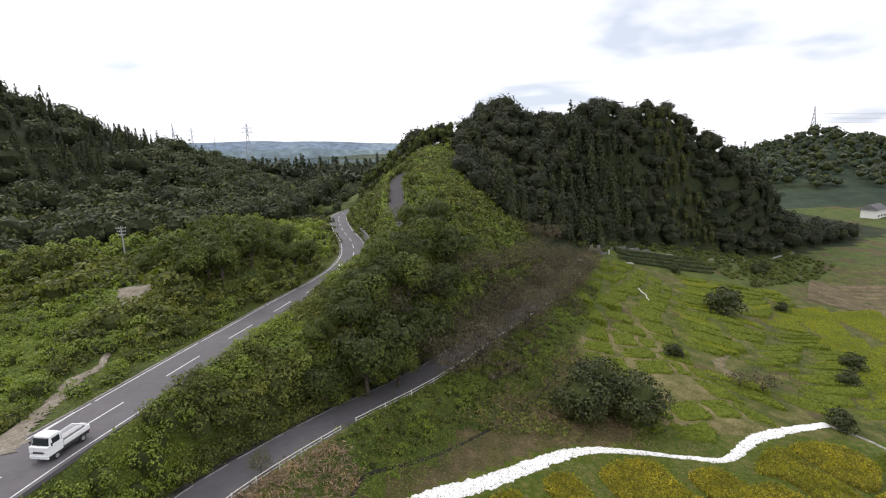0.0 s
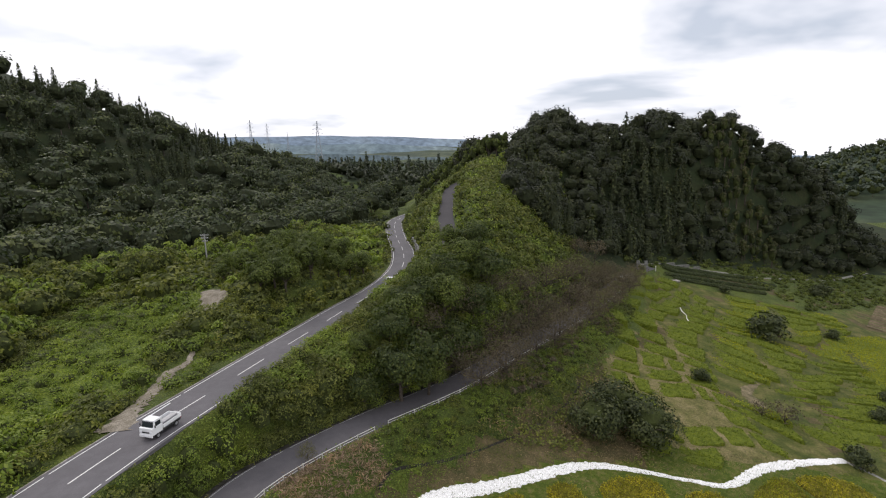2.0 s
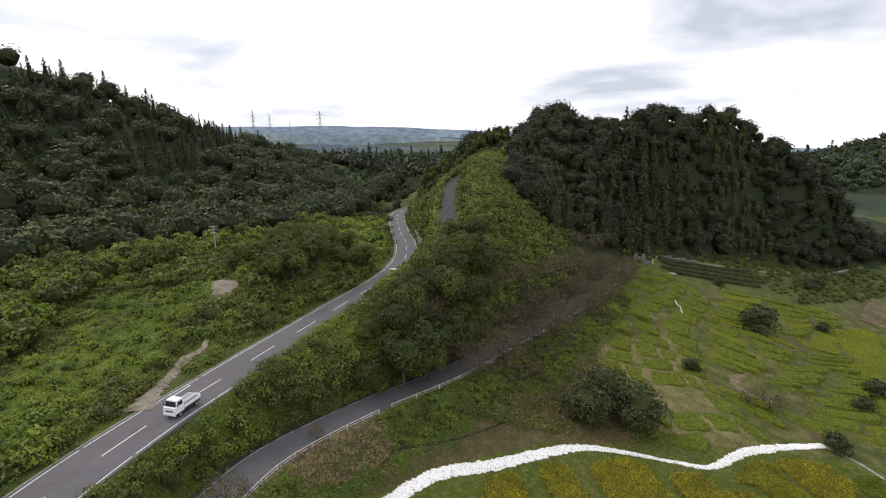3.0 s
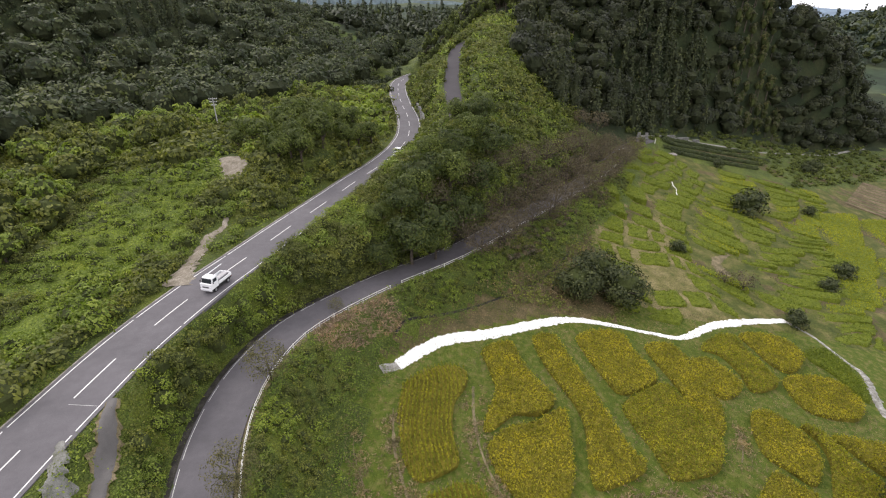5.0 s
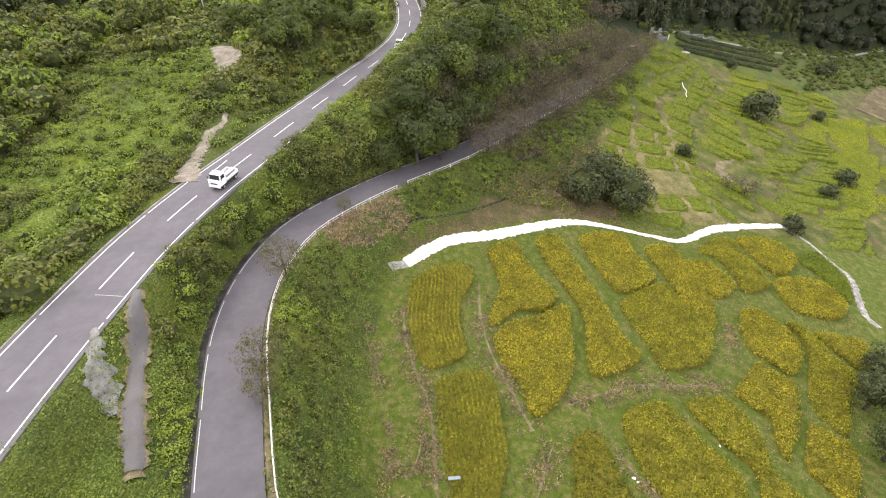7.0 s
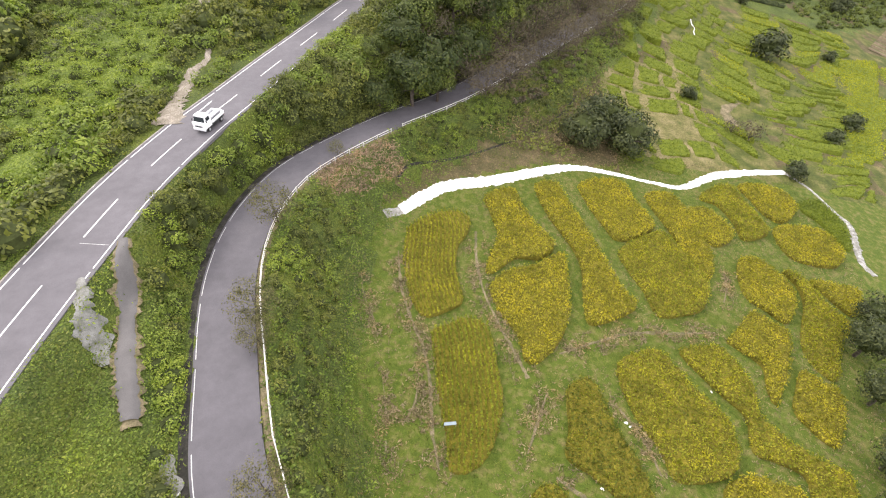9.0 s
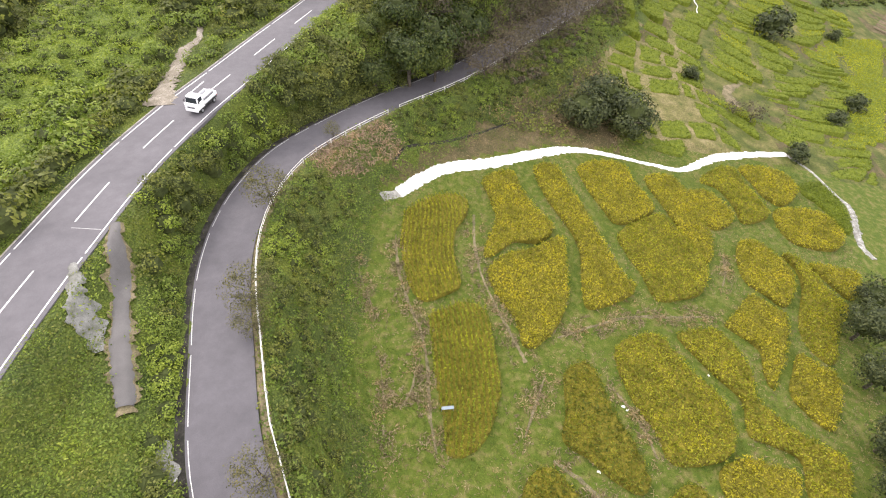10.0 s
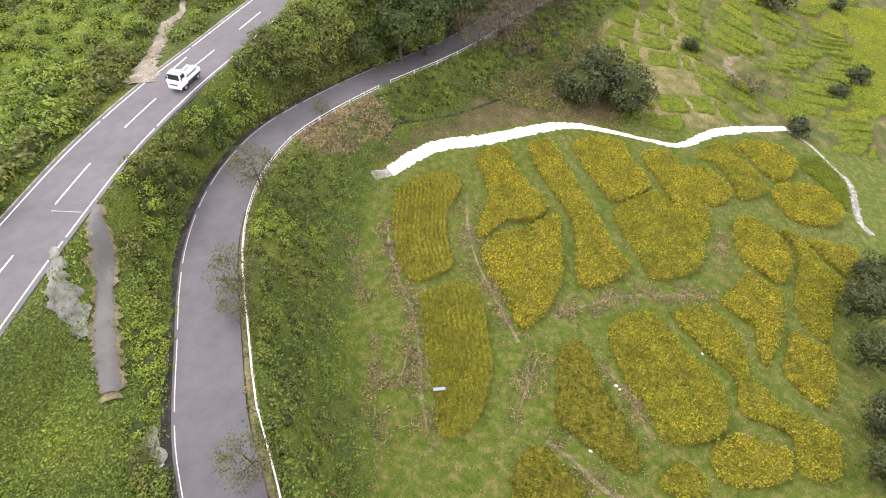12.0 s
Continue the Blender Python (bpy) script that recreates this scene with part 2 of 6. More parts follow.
def lay(x, y):
    """Height of the bare land, for arrays."""
    x, y = np.asarray(x, float), np.asarray(y, float)
    xm, zm = np.interp(y, MAIN[:, 1], MAIN[:, 0]), np.interp(y, *MAIN_Z)
    lo = LOW[np.argsort(LOW[:, 1])]
    xl, zl = np.interp(y, lo[:, 1], lo[:, 0]), np.interp(y, *LOW_Z)
    pad = paddy_level(x, y)
    # the valley beside the main road, with its mound, and the wooded hill behind it
    floor = np.interp(y, (-30, 20, 60, 75, 140, 240, 320, 500, 900), (15.6, 15.4, 15.7, 16.3, 12.6, 8.0, 4.0, 7.0, 12.0))
    mound = 5.0 * np.exp(-(((x + 36.0) / 7.0) ** 2) - ((y - 75) / 18) ** 2)
    tea = 19 * np.exp(-(((x + 136) / 42) ** 2) - ((y - 352) / 34) ** 2)
    base = np.interp(y, (-60, 0, 40, 74, 110, 150, 200, 260, 330, 420), (-62, -68, -82, -93, -83, -74, -62, -62, -112, -190))
    crest = np.interp(y, (-60, 100, 150, 185, 220, 257, 315, 370, 430), (134, 122, 90, 68, 50, 35, 22, 10, 4))
    d = base - x
    hill_l = floor + crest * smooth(np.clip(d / (crest * np.interp(y, (150, 235), (2.05, 2.5)) + 10), 0, 1)) * (1 + 0.10 * (fbm(x, y, 40, 9) - 0.5))
    wooded_bank = 13 * np.exp(-(((y - 405) / 42) ** 2)) * smooth((x + 190) / 40) * smooth((20 - x) / 60)
    left = np.where(d > 0, hill_l, floor) + mound + tea + wooded_bank
    # the spur between the two roads
    xc = np.interp(y, (-20, 20, 45, 60, 75, 110, 160, 200), (-22, -25, -18.5, -11, -5, -2.5, -3, 1))
    zc = np.interp(y, (-20, 20, 45, 60, 75, 110, 160, 200, 235), (16.6, 14.6, 13.4, 16.0, 21.0, 27.5, 34.0, 36.5, 33.0))
    w1 = smooth((x - xm) / np.maximum(xc - xm, 1.0))
    spur_l = zm + (zc - zm) * w1
    w2 = np.clip((x - xc) / np.maximum(xl - xc, 1.0), 0, 1)
    spur_r = zc + (zl - zc) * (0.35 * w2 + 0.65 * smooth(w2))
    foot = np.interp(y, FOOT_Y, FOOT_W) + 0.8
    down = smooth((x - xl - LOW_W - 0.3) / foot)
    right = zl + (pad - zl) * down
    z = np.where(x < xm, left, np.where(x < xc, spur_l, np.where(x < xl, spur_r, right)))
    # verge between main road and left valley
    v = smooth((xm - MAIN_W - 0.6 - x) / 5.5)
    z = np.where(x < xm, zm + (left - zm) * v, z)
    # the wooded hill ahead
    yf = np.interp(x, HILL_X, HILL_FOOT)
    yc = np.interp(x, HILL_X, HILL_CREST)
    top = np.interp(x, (-60, -28, -17, -10, 4, 9, 16, 25, 32, 40, 50, 57, 64, 72, 83, 94, 103, 110, 124, 137, 144, 160, 172, 215), (6, 22, 31.5, 35.5, 38.5, 36.5, 44.5, 49, 45.5, 42.7, 43.5, 45, 50.5, 47.7, 46, 48.5, 43.5, 39, 31.5, 23.5, 18.5, 2, -16, -18))
    u = (y - yf) / (yc - yf)
    near = np.where(x > 5, pad, 13.5)
    rise = np.maximum(top - near, 0) * np.where(u < 1, smooth(np.clip(u, 0, 1)) ** 0.85, np.exp(-((u - 1) * 1.1) ** 2))
    z = np.where((u > 0) & (x > -60), np.maximum(z, near + rise * (1 + 0.12 * (fbm(x, y, 26, 5) - 0.5))), z)
    # behind everything: the broad country
    far = smooth((y - 300) / 250)
    side = smooth((x - 220) / 400)
    r = np.hypot(x, y)
    az = np.arctan2(x, y)
    country = 8 + 26 * (fbm(x, y, 260, 6) - 0.5) * smooth((r - 350) / 500) - 150 * smooth((az - 0.15) / 0.3) * smooth((r - 450) / 1100)
    country = country + 14 * np.exp(-(((r - 4300) / 900) ** 2)) * (1 - 0.9 * smooth((az - 0.1) / 0.3))
    knob = 30 * np.exp(-(((x - 405) / 110) ** 2) - ((y - 535) / 120) ** 2) + 16 * np.exp(-(((x - 415) / 40) ** 2) - ((y - 550) / 60) ** 2) + 12 * np.exp(-(((x - 540) / 70) ** 2) - ((y - 625) / 110) ** 2)
    z = z * (1 - far) + country * far
    z = np.where(side > 0, z * (1 - side) + np.where(y > 0, country, z) * side, z) + knob
    # the two benches of the road up the spur
    xu, zu = np.interp(y, UPPER[:, 1], UPPER[:, 0]), np.interp(y, *UPPER_Z)
    wu = smooth((6.0 - np.abs(x - xu)) / 3.0) * smooth((y - 84) / 5) * smooth((196 - y) / 5)
    return z * (1 - wu) + zu * wu


def road_bed(x, y, z):
    """Presses the land flat under the roads."""
    for line, table, half in ((MAIN, MAIN_Z, MAIN_W), (LOW, LOW_Z, LOW_W + 0.55), (UPPER, UPPER_Z, UPPER_W)):
        ok = (x > line[:, 0].min() - 12) & (x < line[:, 0].max() + 12) & (y > line[:, 1].min() - 12) & (y < line[:, 1].max() + 12)
        if not ok.any():
            continue
        px, py, dist = x[ok], y[ok], np.full(ok.sum(), 1e9)
        yy = np.zeros(ok.sum())
        for qx, qy in line[::2]:
            d = (px - qx) ** 2 + (py - qy) ** 2
            near = d < dist
            dist[near], yy[near] = d[near], qy
        dist = np.sqrt(dist)
        w = smooth((half + 2.6 - dist) / 2.0)
        bed = np.interp(py, *table) - 0.1
        z[ok] = z[ok] * (1 - w) + np.where(dist < half + 0.1, bed, bed + 0.05) * w
    return z


def mounds(x, y):
    """Humps of creeper and brush away from roads and fields."""
    xm = np.interp(y, MAIN[:, 1], MAIN[:, 0])
    away = smooth((xm - 5 - x) / 6)
    return away * (2.0 * (fbm(x, y, 8.5, 21) - 0.4) + 0.7 * (vnoise(x, y, 2.4, 22) - 0.5))


def height(x, y):
    x, y = np.atleast_1d(np.asarray(x, float)), np.atleast_1d(np.asarray(y, float))
    return road_bed(x, y, lay(x, y) + mounds(x, y))


def graded(inner_a, inner_b, fine, lo, hi, grow):
    mid = np.arange(inner_a, inner_b + 1e-6, fine)
    up, down = [mid[-1]], [mid[0]]
    step = fine
    while up[-1] < hi:
        step *= grow
        up.append(up[-1] + step)
    step = fine
    while down[-1] > lo:
        step *= grow
        down.append(down[-1] - step)
    return np.concatenate([down[:0:-1], mid, up[1:]])


gx = graded(-62, 62, 0.95, -4500, 4500, 1.045)
gy = graded(-14, 82, 0.95, -600, 4990, 1.035)
GX, GY = np.meshgrid(gx, gy)
GZ = height(GX.ravel(), GY.ravel())
ids = np.arange(GX.size).reshape(GX.shape)
quads = np.stack([ids[:-1, :-1], ids[:-1, 1:], ids[1:, 1:], ids[1:, :-1]], -1).reshape(-1, 4)
qx, qy = GX.ravel()[quads].mean(1), GY.ravel()[quads].mean(1)
GROUND_MATS = [M_GRASS, M_BRUSH, M_WOODFLOOR, M_DRY, M_FAR, M_SOIL, M_BUND, M_RISER, M_LIME, M_MEADOW]


def zone(x, y):
    """What grows on the ground: 0 mown, 1 brush, 2 woods, 3 dry grass, 4 far country, 5 bare soil, 6 bunds, 7 risers, 8 open creeper."""
    lo = LOW[np.argsort(LOW[:, 1])]
    xl, xm = np.interp(y, lo[:, 1], lo[:, 0]), np.interp(y, MAIN[:, 1], MAIN[:, 0])
    base = np.interp(y, (-60, 0, 40, 74, 110, 150, 200, 260, 330, 420), (-62, -68, -82, -93, -83, -74, -62, -62, -112, -190))
    foot = np.interp(y, FOOT_Y, FOOT_W)
    k = np.zeros(x.shape, int)
    n = fbm(x, y, 5, 31)
    k[x < xl + foot + 1.0 + 6 * (fbm(x, y, 2.5, 33) - 0.45)] = 1
    k[(k == 0) & (n > 0.66) & (y > 55)] = 3
    yf = np.interp(x, HILL_X, HILL_FOOT) - 2
    k[(k == 0) & (y > 50.5 + 3 * n) & (x > np.interp(y, (50, 60, 73, 97, 112, 128), (23, 22.5, 21, 26.5, 32, 37.5)) + 4 * n - 2)] = 6
    k[(k == 6) & (x > 36 + 6 * n)] = 7
    lime = np.zeros(x.shape, bool)
    wx, wy = x + 5 * (fbm(x, y, 7, 24) - 0.5), y + 5 * (fbm(x, y, 7, 29) - 0.5)
    for (x1, y1), (x2, y2) in zip(OPEN, np.roll(OPEN, -1, axis=0)):
        if y1 != y2:
            lime ^= ((y1 > wy) != (y2 > wy)) & (wx < (x2 - x1) * (wy - y1) / (y2 - y1) + x1)
    k[lime & (x < xm)] = 8
    k[((k == 0) | (k == 6) | (k == 7)) & (x > 34) & (y > np.interp(x, (34, 45, 62, 75, 88, 105, 150), (140, 138, 133, 130, 129, 141, 178)))] = 1
    k[(k == 0) & (y > 30) & (x < 21) & (y > np.interp(x, (-13, -9, -4.5, 2, 8, 13.5, 19, 23.5), (28, 31.4, 37.2, 41.2, 44.8, 47, 47.4, 46.8)))] = 3
    k[(k == 0) & (x > 92)] = np.where(fbm(x, y, 14, 35) > 0.5, 7, 6)[(k == 0) & (x > 92)]
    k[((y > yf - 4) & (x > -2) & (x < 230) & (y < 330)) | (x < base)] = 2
    k[(np.hypot(x, y) > 420) | (y > 330)] = 4
    k[(((x + 131) / 34) ** 2 + ((y - 336) / 17) ** 2 < 1) | (((x + 93) / 20) ** 2 + ((y - 316) / 10) ** 2 < 1)] = 9
    return k


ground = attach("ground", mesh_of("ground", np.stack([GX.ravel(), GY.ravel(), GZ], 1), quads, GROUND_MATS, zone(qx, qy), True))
tagged(ground, "green hilly ground of grass, brush and forest floor", "ground", kind="structure")


# hills at the edge of sight, with distance haze put into their blue colours
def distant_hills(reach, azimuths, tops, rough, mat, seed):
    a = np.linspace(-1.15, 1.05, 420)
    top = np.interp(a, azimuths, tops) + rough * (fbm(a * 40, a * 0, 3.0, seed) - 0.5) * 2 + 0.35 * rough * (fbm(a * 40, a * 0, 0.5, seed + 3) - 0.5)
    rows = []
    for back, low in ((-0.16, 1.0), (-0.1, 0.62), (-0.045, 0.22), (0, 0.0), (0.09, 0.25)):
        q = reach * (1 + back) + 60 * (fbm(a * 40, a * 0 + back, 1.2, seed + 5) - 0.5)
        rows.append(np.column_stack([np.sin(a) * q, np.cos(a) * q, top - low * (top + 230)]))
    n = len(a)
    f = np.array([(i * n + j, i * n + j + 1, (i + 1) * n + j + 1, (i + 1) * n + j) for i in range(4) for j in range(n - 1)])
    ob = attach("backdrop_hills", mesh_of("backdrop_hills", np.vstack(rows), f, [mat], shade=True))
    return tagged(ob, "distant range of hills on the horizon, haze painted into its blue", "hills", kind="structure")


# base colours tinted blue in place of haze
M_HAZE = earthy("far_hills_haze_tint", [(0.3, (0.14, 0.19, 0.25)), (0.5, (0.16, 0.215, 0.275)), (0.7, (0.2, 0.26, 0.3))], 400.0, 60.0)
M_HAZEMID = earthy("mid_hills_haze_tint", [(0.3, (0.1, 0.14, 0.165)), (0.5, (0.13, 0.18, 0.205)), (0.66, (0.2, 0.25, 0.25))], 260.0, 40.0)
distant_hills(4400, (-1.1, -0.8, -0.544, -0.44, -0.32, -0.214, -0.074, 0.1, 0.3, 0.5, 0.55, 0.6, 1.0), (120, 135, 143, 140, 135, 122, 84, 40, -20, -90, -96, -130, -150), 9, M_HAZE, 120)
M_HAZENEAR = earthy("far_rise_haze_tint", [(0.3, (0.07, 0.1, 0.115)), (0.5, (0.09, 0.125, 0.14)), (0.66, (0.13, 0.165, 0.16))], 120.0, 14.0)
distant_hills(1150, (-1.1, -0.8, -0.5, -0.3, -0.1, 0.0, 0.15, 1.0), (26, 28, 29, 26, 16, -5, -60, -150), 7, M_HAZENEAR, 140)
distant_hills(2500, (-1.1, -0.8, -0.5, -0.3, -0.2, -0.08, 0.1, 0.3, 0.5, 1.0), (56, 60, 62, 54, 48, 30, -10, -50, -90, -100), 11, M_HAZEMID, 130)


# ---- roads ----
def asphalt(name, tone):
    mat, nt, bsdf = material(name)
    big, fine, mid = noise_node(nt, 5.0, 4), noise_node(nt, 0.03, 2, 0.7), noise_node(nt, 0.9, 5, 0.65)
    col = ramp(nt, big, [(0.3, tuple(c * 0.86 for c in tone)), (0.7, tuple(c * 1.12 for c in tone))])
    col = mix(nt, 1.0, col, ramp(nt, fine, [(0.3, (0.8, 0.8, 0.8)), (0.7, (1.2, 1.2, 1.2))]), "MULTIPLY")
    col = mix(nt, 1.0, col, ramp(nt, mid, [(0.35, (0.88, 0.88, 0.88)), (0.65, (1.06, 1.06, 1.06))]), "MULTIPLY")
    nt.links.new(col, bsdf.inputs["Base Color"])
    bsdf.inputs["Roughness"].default_value = 0.85
    bump(nt, bsdf, fine, 0.4, 0.01)
    return mat


M_ROAD = asphalt("main_asphalt", (0.1, 0.094, 0.101))
M_LANE = asphalt("lane_asphalt", (0.082, 0.077, 0.084))
M_UPPER = asphalt("old_asphalt", (0.038, 0.033, 0.037))
M_PAINT = plain("road_paint", (0.64, 0.64, 0.62), 0.6, vary=0.15, size=0.3)


def ribbon(line, table, a, b, lift, thick):
    """Verts and quads of a strip from a to b metres beside a line, following its heights."""
    t = np.gradient(line, axis=0)
    t /= np.linalg.norm(t, axis=1)[:, None]
    side = np.stack([t[:, 1], -t[:, 0]], 1)
    z = np.interp(line[:, 1], *table) + lift
    rows = []
    for off, dz in ((a, -thick), (a, 0), (b, 0), (b, -thick)):
        p = line + side * off
        rows.append(np.column_stack([p, z + dz]))
    v = np.stack(rows, 1).reshape(-1, 3)
    n = len(line)
    f = []
    for i in range(n - 1):
        for k in range(3):
            f.append((4 * i + k, 4 * i + k + 1, 4 * i + 5 + k, 4 * i + 4 + k))
    return v, np.array(f)[:, ::-1]


def road(name, line, table, half, mat, label):
    v, f = ribbon(line, table, -half, half, 0.0, 0.3)
    ob = attach(name, mesh_of(name, v, f, [mat], shade=False))
    return tagged(ob, label, "road", kind="structure")


main_road = road("road_main", MAIN, MAIN_Z, MAIN_W, M_ROAD, "grey two-lane asphalt road with white edge and centre lines")
lane = road("road_lower", LOW, LOW_Z, LOW_W, M_LANE, "narrow grey asphalt lane curving round the rice terraces")
road("road_upper", UPPER, UPPER_Z, UPPER_W, M_UPPER, "steep dark asphalt lane climbing the spur")


# ---- foliage ----
M_KUDZU = leafy("creeper_leaf", (0.095, 0.145, 0.02), (0.165, 0.228, 0.034), (0.265, 0.325, 0.066), 5.0)
M_BLADE = leafy("grass_blade", (0.05, 0.078, 0.008), (0.098, 0.13, 0.014), (0.175, 0.18, 0.045), 1.5)
M_LUSH = leafy("lush_weed_leaf", (0.056, 0.094, 0.014), (0.116, 0.174, 0.025), (0.195, 0.25, 0.046), 2.5)
M_SPUR = leafy("spur_leaf", (0.055, 0.074, 0.015), (0.1, 0.13, 0.026), (0.16, 0.19, 0.045), 6.0)
M_SCRUB = leafy("scrub_leaf", (0.05, 0.065, 0.014), (0.115, 0.138, 0.027), (0.2, 0.215, 0.055), 4.0)
M_WEED = leafy("weed_blade", (0.055, 0.078, 0.012), (0.12, 0.15, 0.026), (0.2, 0.215, 0.055), 3.0)
M_OAK = leafy("broadleaf", (0.022, 0.036, 0.009), (0.052, 0.078, 0.016), (0.11, 0.13, 0.03), 4.0)
M_LIGHTLEAF = leafy("light_broadleaf", (0.04, 0.06, 0.012), (0.09, 0.125, 0.022), (0.17, 0.2, 0.05), 4.0)
M_DARKLEAF = leafy("dark_evergreen_leaf", (0.022, 0.032, 0.012), (0.05, 0.066, 0.022), (0.1, 0.115, 0.04), 5.0, 0.25)
# blue slightly raised: some distance haze is mixed into this leaf colour
M_WOODS = leafy("forest_leaf", (0.026, 0.039, 0.02), (0.055, 0.073, 0.036), (0.098, 0.12, 0.056), 9.0, 0.25, 0.55)
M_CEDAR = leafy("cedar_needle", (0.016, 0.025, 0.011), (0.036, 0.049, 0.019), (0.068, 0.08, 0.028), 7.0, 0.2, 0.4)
# darker copy of the forest leaf: the backlit hill's shade is in the colour
M_HILLWOOD = leafy("shaded_hill_leaf", (0.012, 0.017, 0.01), (0.026, 0.033, 0.017), (0.05, 0.058, 0.028), 9.0, 0.2, 0.55)
M_BAMBOO = leafy("bamboo_leaf", (0.034, 0.038, 0.014), (0.062, 0.066, 0.024), (0.1, 0.104, 0.04), 8.0, 0.2)
M_FARWOOD = leafy("valley_end_leaf", (0.022, 0.032, 0.018), (0.038, 0.05, 0.028), (0.06, 0.074, 0.04), 14.0, 0.15, 0.4)
M_FARLEAF = leafy("far_forest_leaf", (0.025, 0.038, 0.024), (0.04, 0.058, 0.035), (0.065, 0.085, 0.05), 60.0, 0.1)
M_CHERRY = leafy("autumn_cherry_leaf", (0.055, 0.047, 0.035), (0.105, 0.088, 0.06), (0.165, 0.14, 0.092), 3.0, 0.3)
M_STRAW = leafy("straw", (0.09, 0.072, 0.036), (0.18, 0.14, 0.075), (0.3, 0.25, 0.15), 2.0, 0.2)
M_BRUSHWOOD = leafy("cut_brushwood_stick", (0.1, 0.066, 0.04), (0.2, 0.14, 0.09), (0.32, 0.24, 0.16), 1.5, 0.1)
M_RICE = leafy("ripening_rice", (0.14, 0.15, 0.012), (0.285, 0.27, 0.02), (0.43, 0.375, 0.042), 2.0, 0.4, 0.36)
M_RICEGREEN = leafy("green_rice", (0.06, 0.088, 0.008), (0.112, 0.153, 0.013), (0.185, 0.22, 0.023), 5.0, 0.35)
M_BARK = earthy("bark", [(0.3, (0.04, 0.032, 0.025)), (0.5, (0.08, 0.065, 0.05)), (0.7, (0.14, 0.12, 0.1))], 0.3, 0.05)

rng = np.random.default_rng(7)


def leaves(centre, normal, size, aspect=0.6, jitter=0.5):
    """Quads, one for each row of centre, facing about along normal. Returns verts and faces."""
    n = len(centre)
    nrm = normal + rng.normal(0, jitter, (n, 3))
    nrm /= np.linalg.norm(nrm, axis=1)[:, None] + 1e-9
    a = np.cross(nrm, rng.normal(0, 1, (n, 3)))
    a /= np.linalg.norm(a, axis=1)[:, None] + 1e-9
    b = np.cross(nrm, a)
    s = np.asarray(size) * rng.uniform(0.65, 1.35, n)
    a, b = a * s[:, None] * 0.5, b * (s * aspect)[:, None] * 0.5
    v = np.stack([centre - a, centre - b * 0.9 + a * 0.1, centre + a, centre + b * 0.9 + a * 0.1], 1).reshape(-1, 3)
    return v, np.arange(4 * n).reshape(n, 4)


def join(pieces):
    vs, fs, k = [], [], 0
    for v, f in pieces:
        vs.append(v)
        fs.append(f + k)
        k += len(v)
    return np.vstack(vs), np.vstack(fs)


def lumpy_crown(rx, rz, lumps, per, leaf, seed, low=-0.35):
    """A crown of leafy lumps round the origin (its middle): centres, outward ways and sizes of leaves."""
    r = np.random.default_rng(seed)
    c, w = [], []
    for i in range(lumps):
        u = r.uniform(low, 1)
        az = i * 2.4 + r.uniform(-0.5, 0.5)
        q = math.sqrt(max(0, 1 - u * u))
        at = np.array([q * math.cos(az) * rx, q * math.sin(az) * rx, u * rz]) * r.uniform(0.55, 0.86)
        rad = r.uniform(0.26, 0.42) * rx
        d = r.normal(0, 1, (per, 3))
        d[:, 2] += 0.45
        d /= np.linalg.norm(d, axis=1)[:, None]
        c.append(at + d * rad * r.uniform(0.75, 1.05, (per, 1)) * [1, 1, 0.8])
        w.append(0.8 * d + 0.75 * at / (rx + 1e-6) + (0, 0, 0.15))
    return np.vstack(c), np.vstack(w), leaf


def cone_crown(radius, tall, layers, per, leaf, seed):
    """A conifer: drooping whorls from the bottom to the tip."""
    r = np.random.default_rng(seed)
    c, w = [], []
    for i in range(layers):
        u = (i + 0.5) / layers
        rad = radius * (1 - u) ** 0.8 * r.uniform(0.85, 1.15)
        az = r.uniform(0, 6.28, per)
        k = rad * np.sqrt(r.uniform(0.25, 1, per))
        c.append(np.column_stack([k * np.cos(az), k * np.sin(az), tall * u - 0.25 * k + r.normal(0, tall / layers * 0.4, per)]))
        w.append(np.column_stack([np.cos(az), np.sin(az), np.full(per, 0.9)]))
    return np.vstack(c), np.vstack(w), leaf


def hull(rx, rz, seed, rings=5, around=8):
    """A rough closed core that fills a crown."""
    r = np.random.default_rng(seed)
    v = []
    for i in range(rings + 1):
        t = math.pi * i / rings
        for k in range(around):
            az = 6.2832 * k / around
            q = r.uniform(0.75, 1.0)
            v.append((rx * math.sin(t) * math.cos(az) * q, rx * math.sin(t) * math.sin(az) * q, rz * math.cos(t) * q))
    f = [(i * around + k, (i + 1) * around + k, (i + 1) * around + (k + 1) % around, i * around + (k + 1) % around) for i in range(rings) for k in range(around)]
    return np.array(v), np.array(f)


def tube(points, radii, sides=7):
    """A tapered limb along points."""
    p = np.array(points, float)
    t = np.gradient(p, axis=0)
    t /= np.linalg.norm(t, axis=1)[:, None] + 1e-9
    a = np.cross(t, (0.31, 0.17, 0.93))
    bad = np.linalg.norm(a, axis=1) < 0.2
    a[bad] = np.cross(t[bad], (1.0, 0.1, 0.0))
    a /= np.linalg.norm(a, axis=1)[:, None]
    b = np.cross(t, a)
    ang = np.arange(sides) * 2 * math.pi / sides
    v = (p[:, None] + np.asarray(radii)[:, None, None] * (np.cos(ang)[None, :, None] * a[:, None] + np.sin(ang)[None, :, None] * b[:, None])).reshape(-1, 3)
    n = len(p)
    f = [(i * sides + k, i * sides + (k + 1) % sides, (i + 1) * sides + (k + 1) % sides, (i + 1) * sides + k) for i in range(n - 1) for k in range(sides)]
    return v, np.array(f)


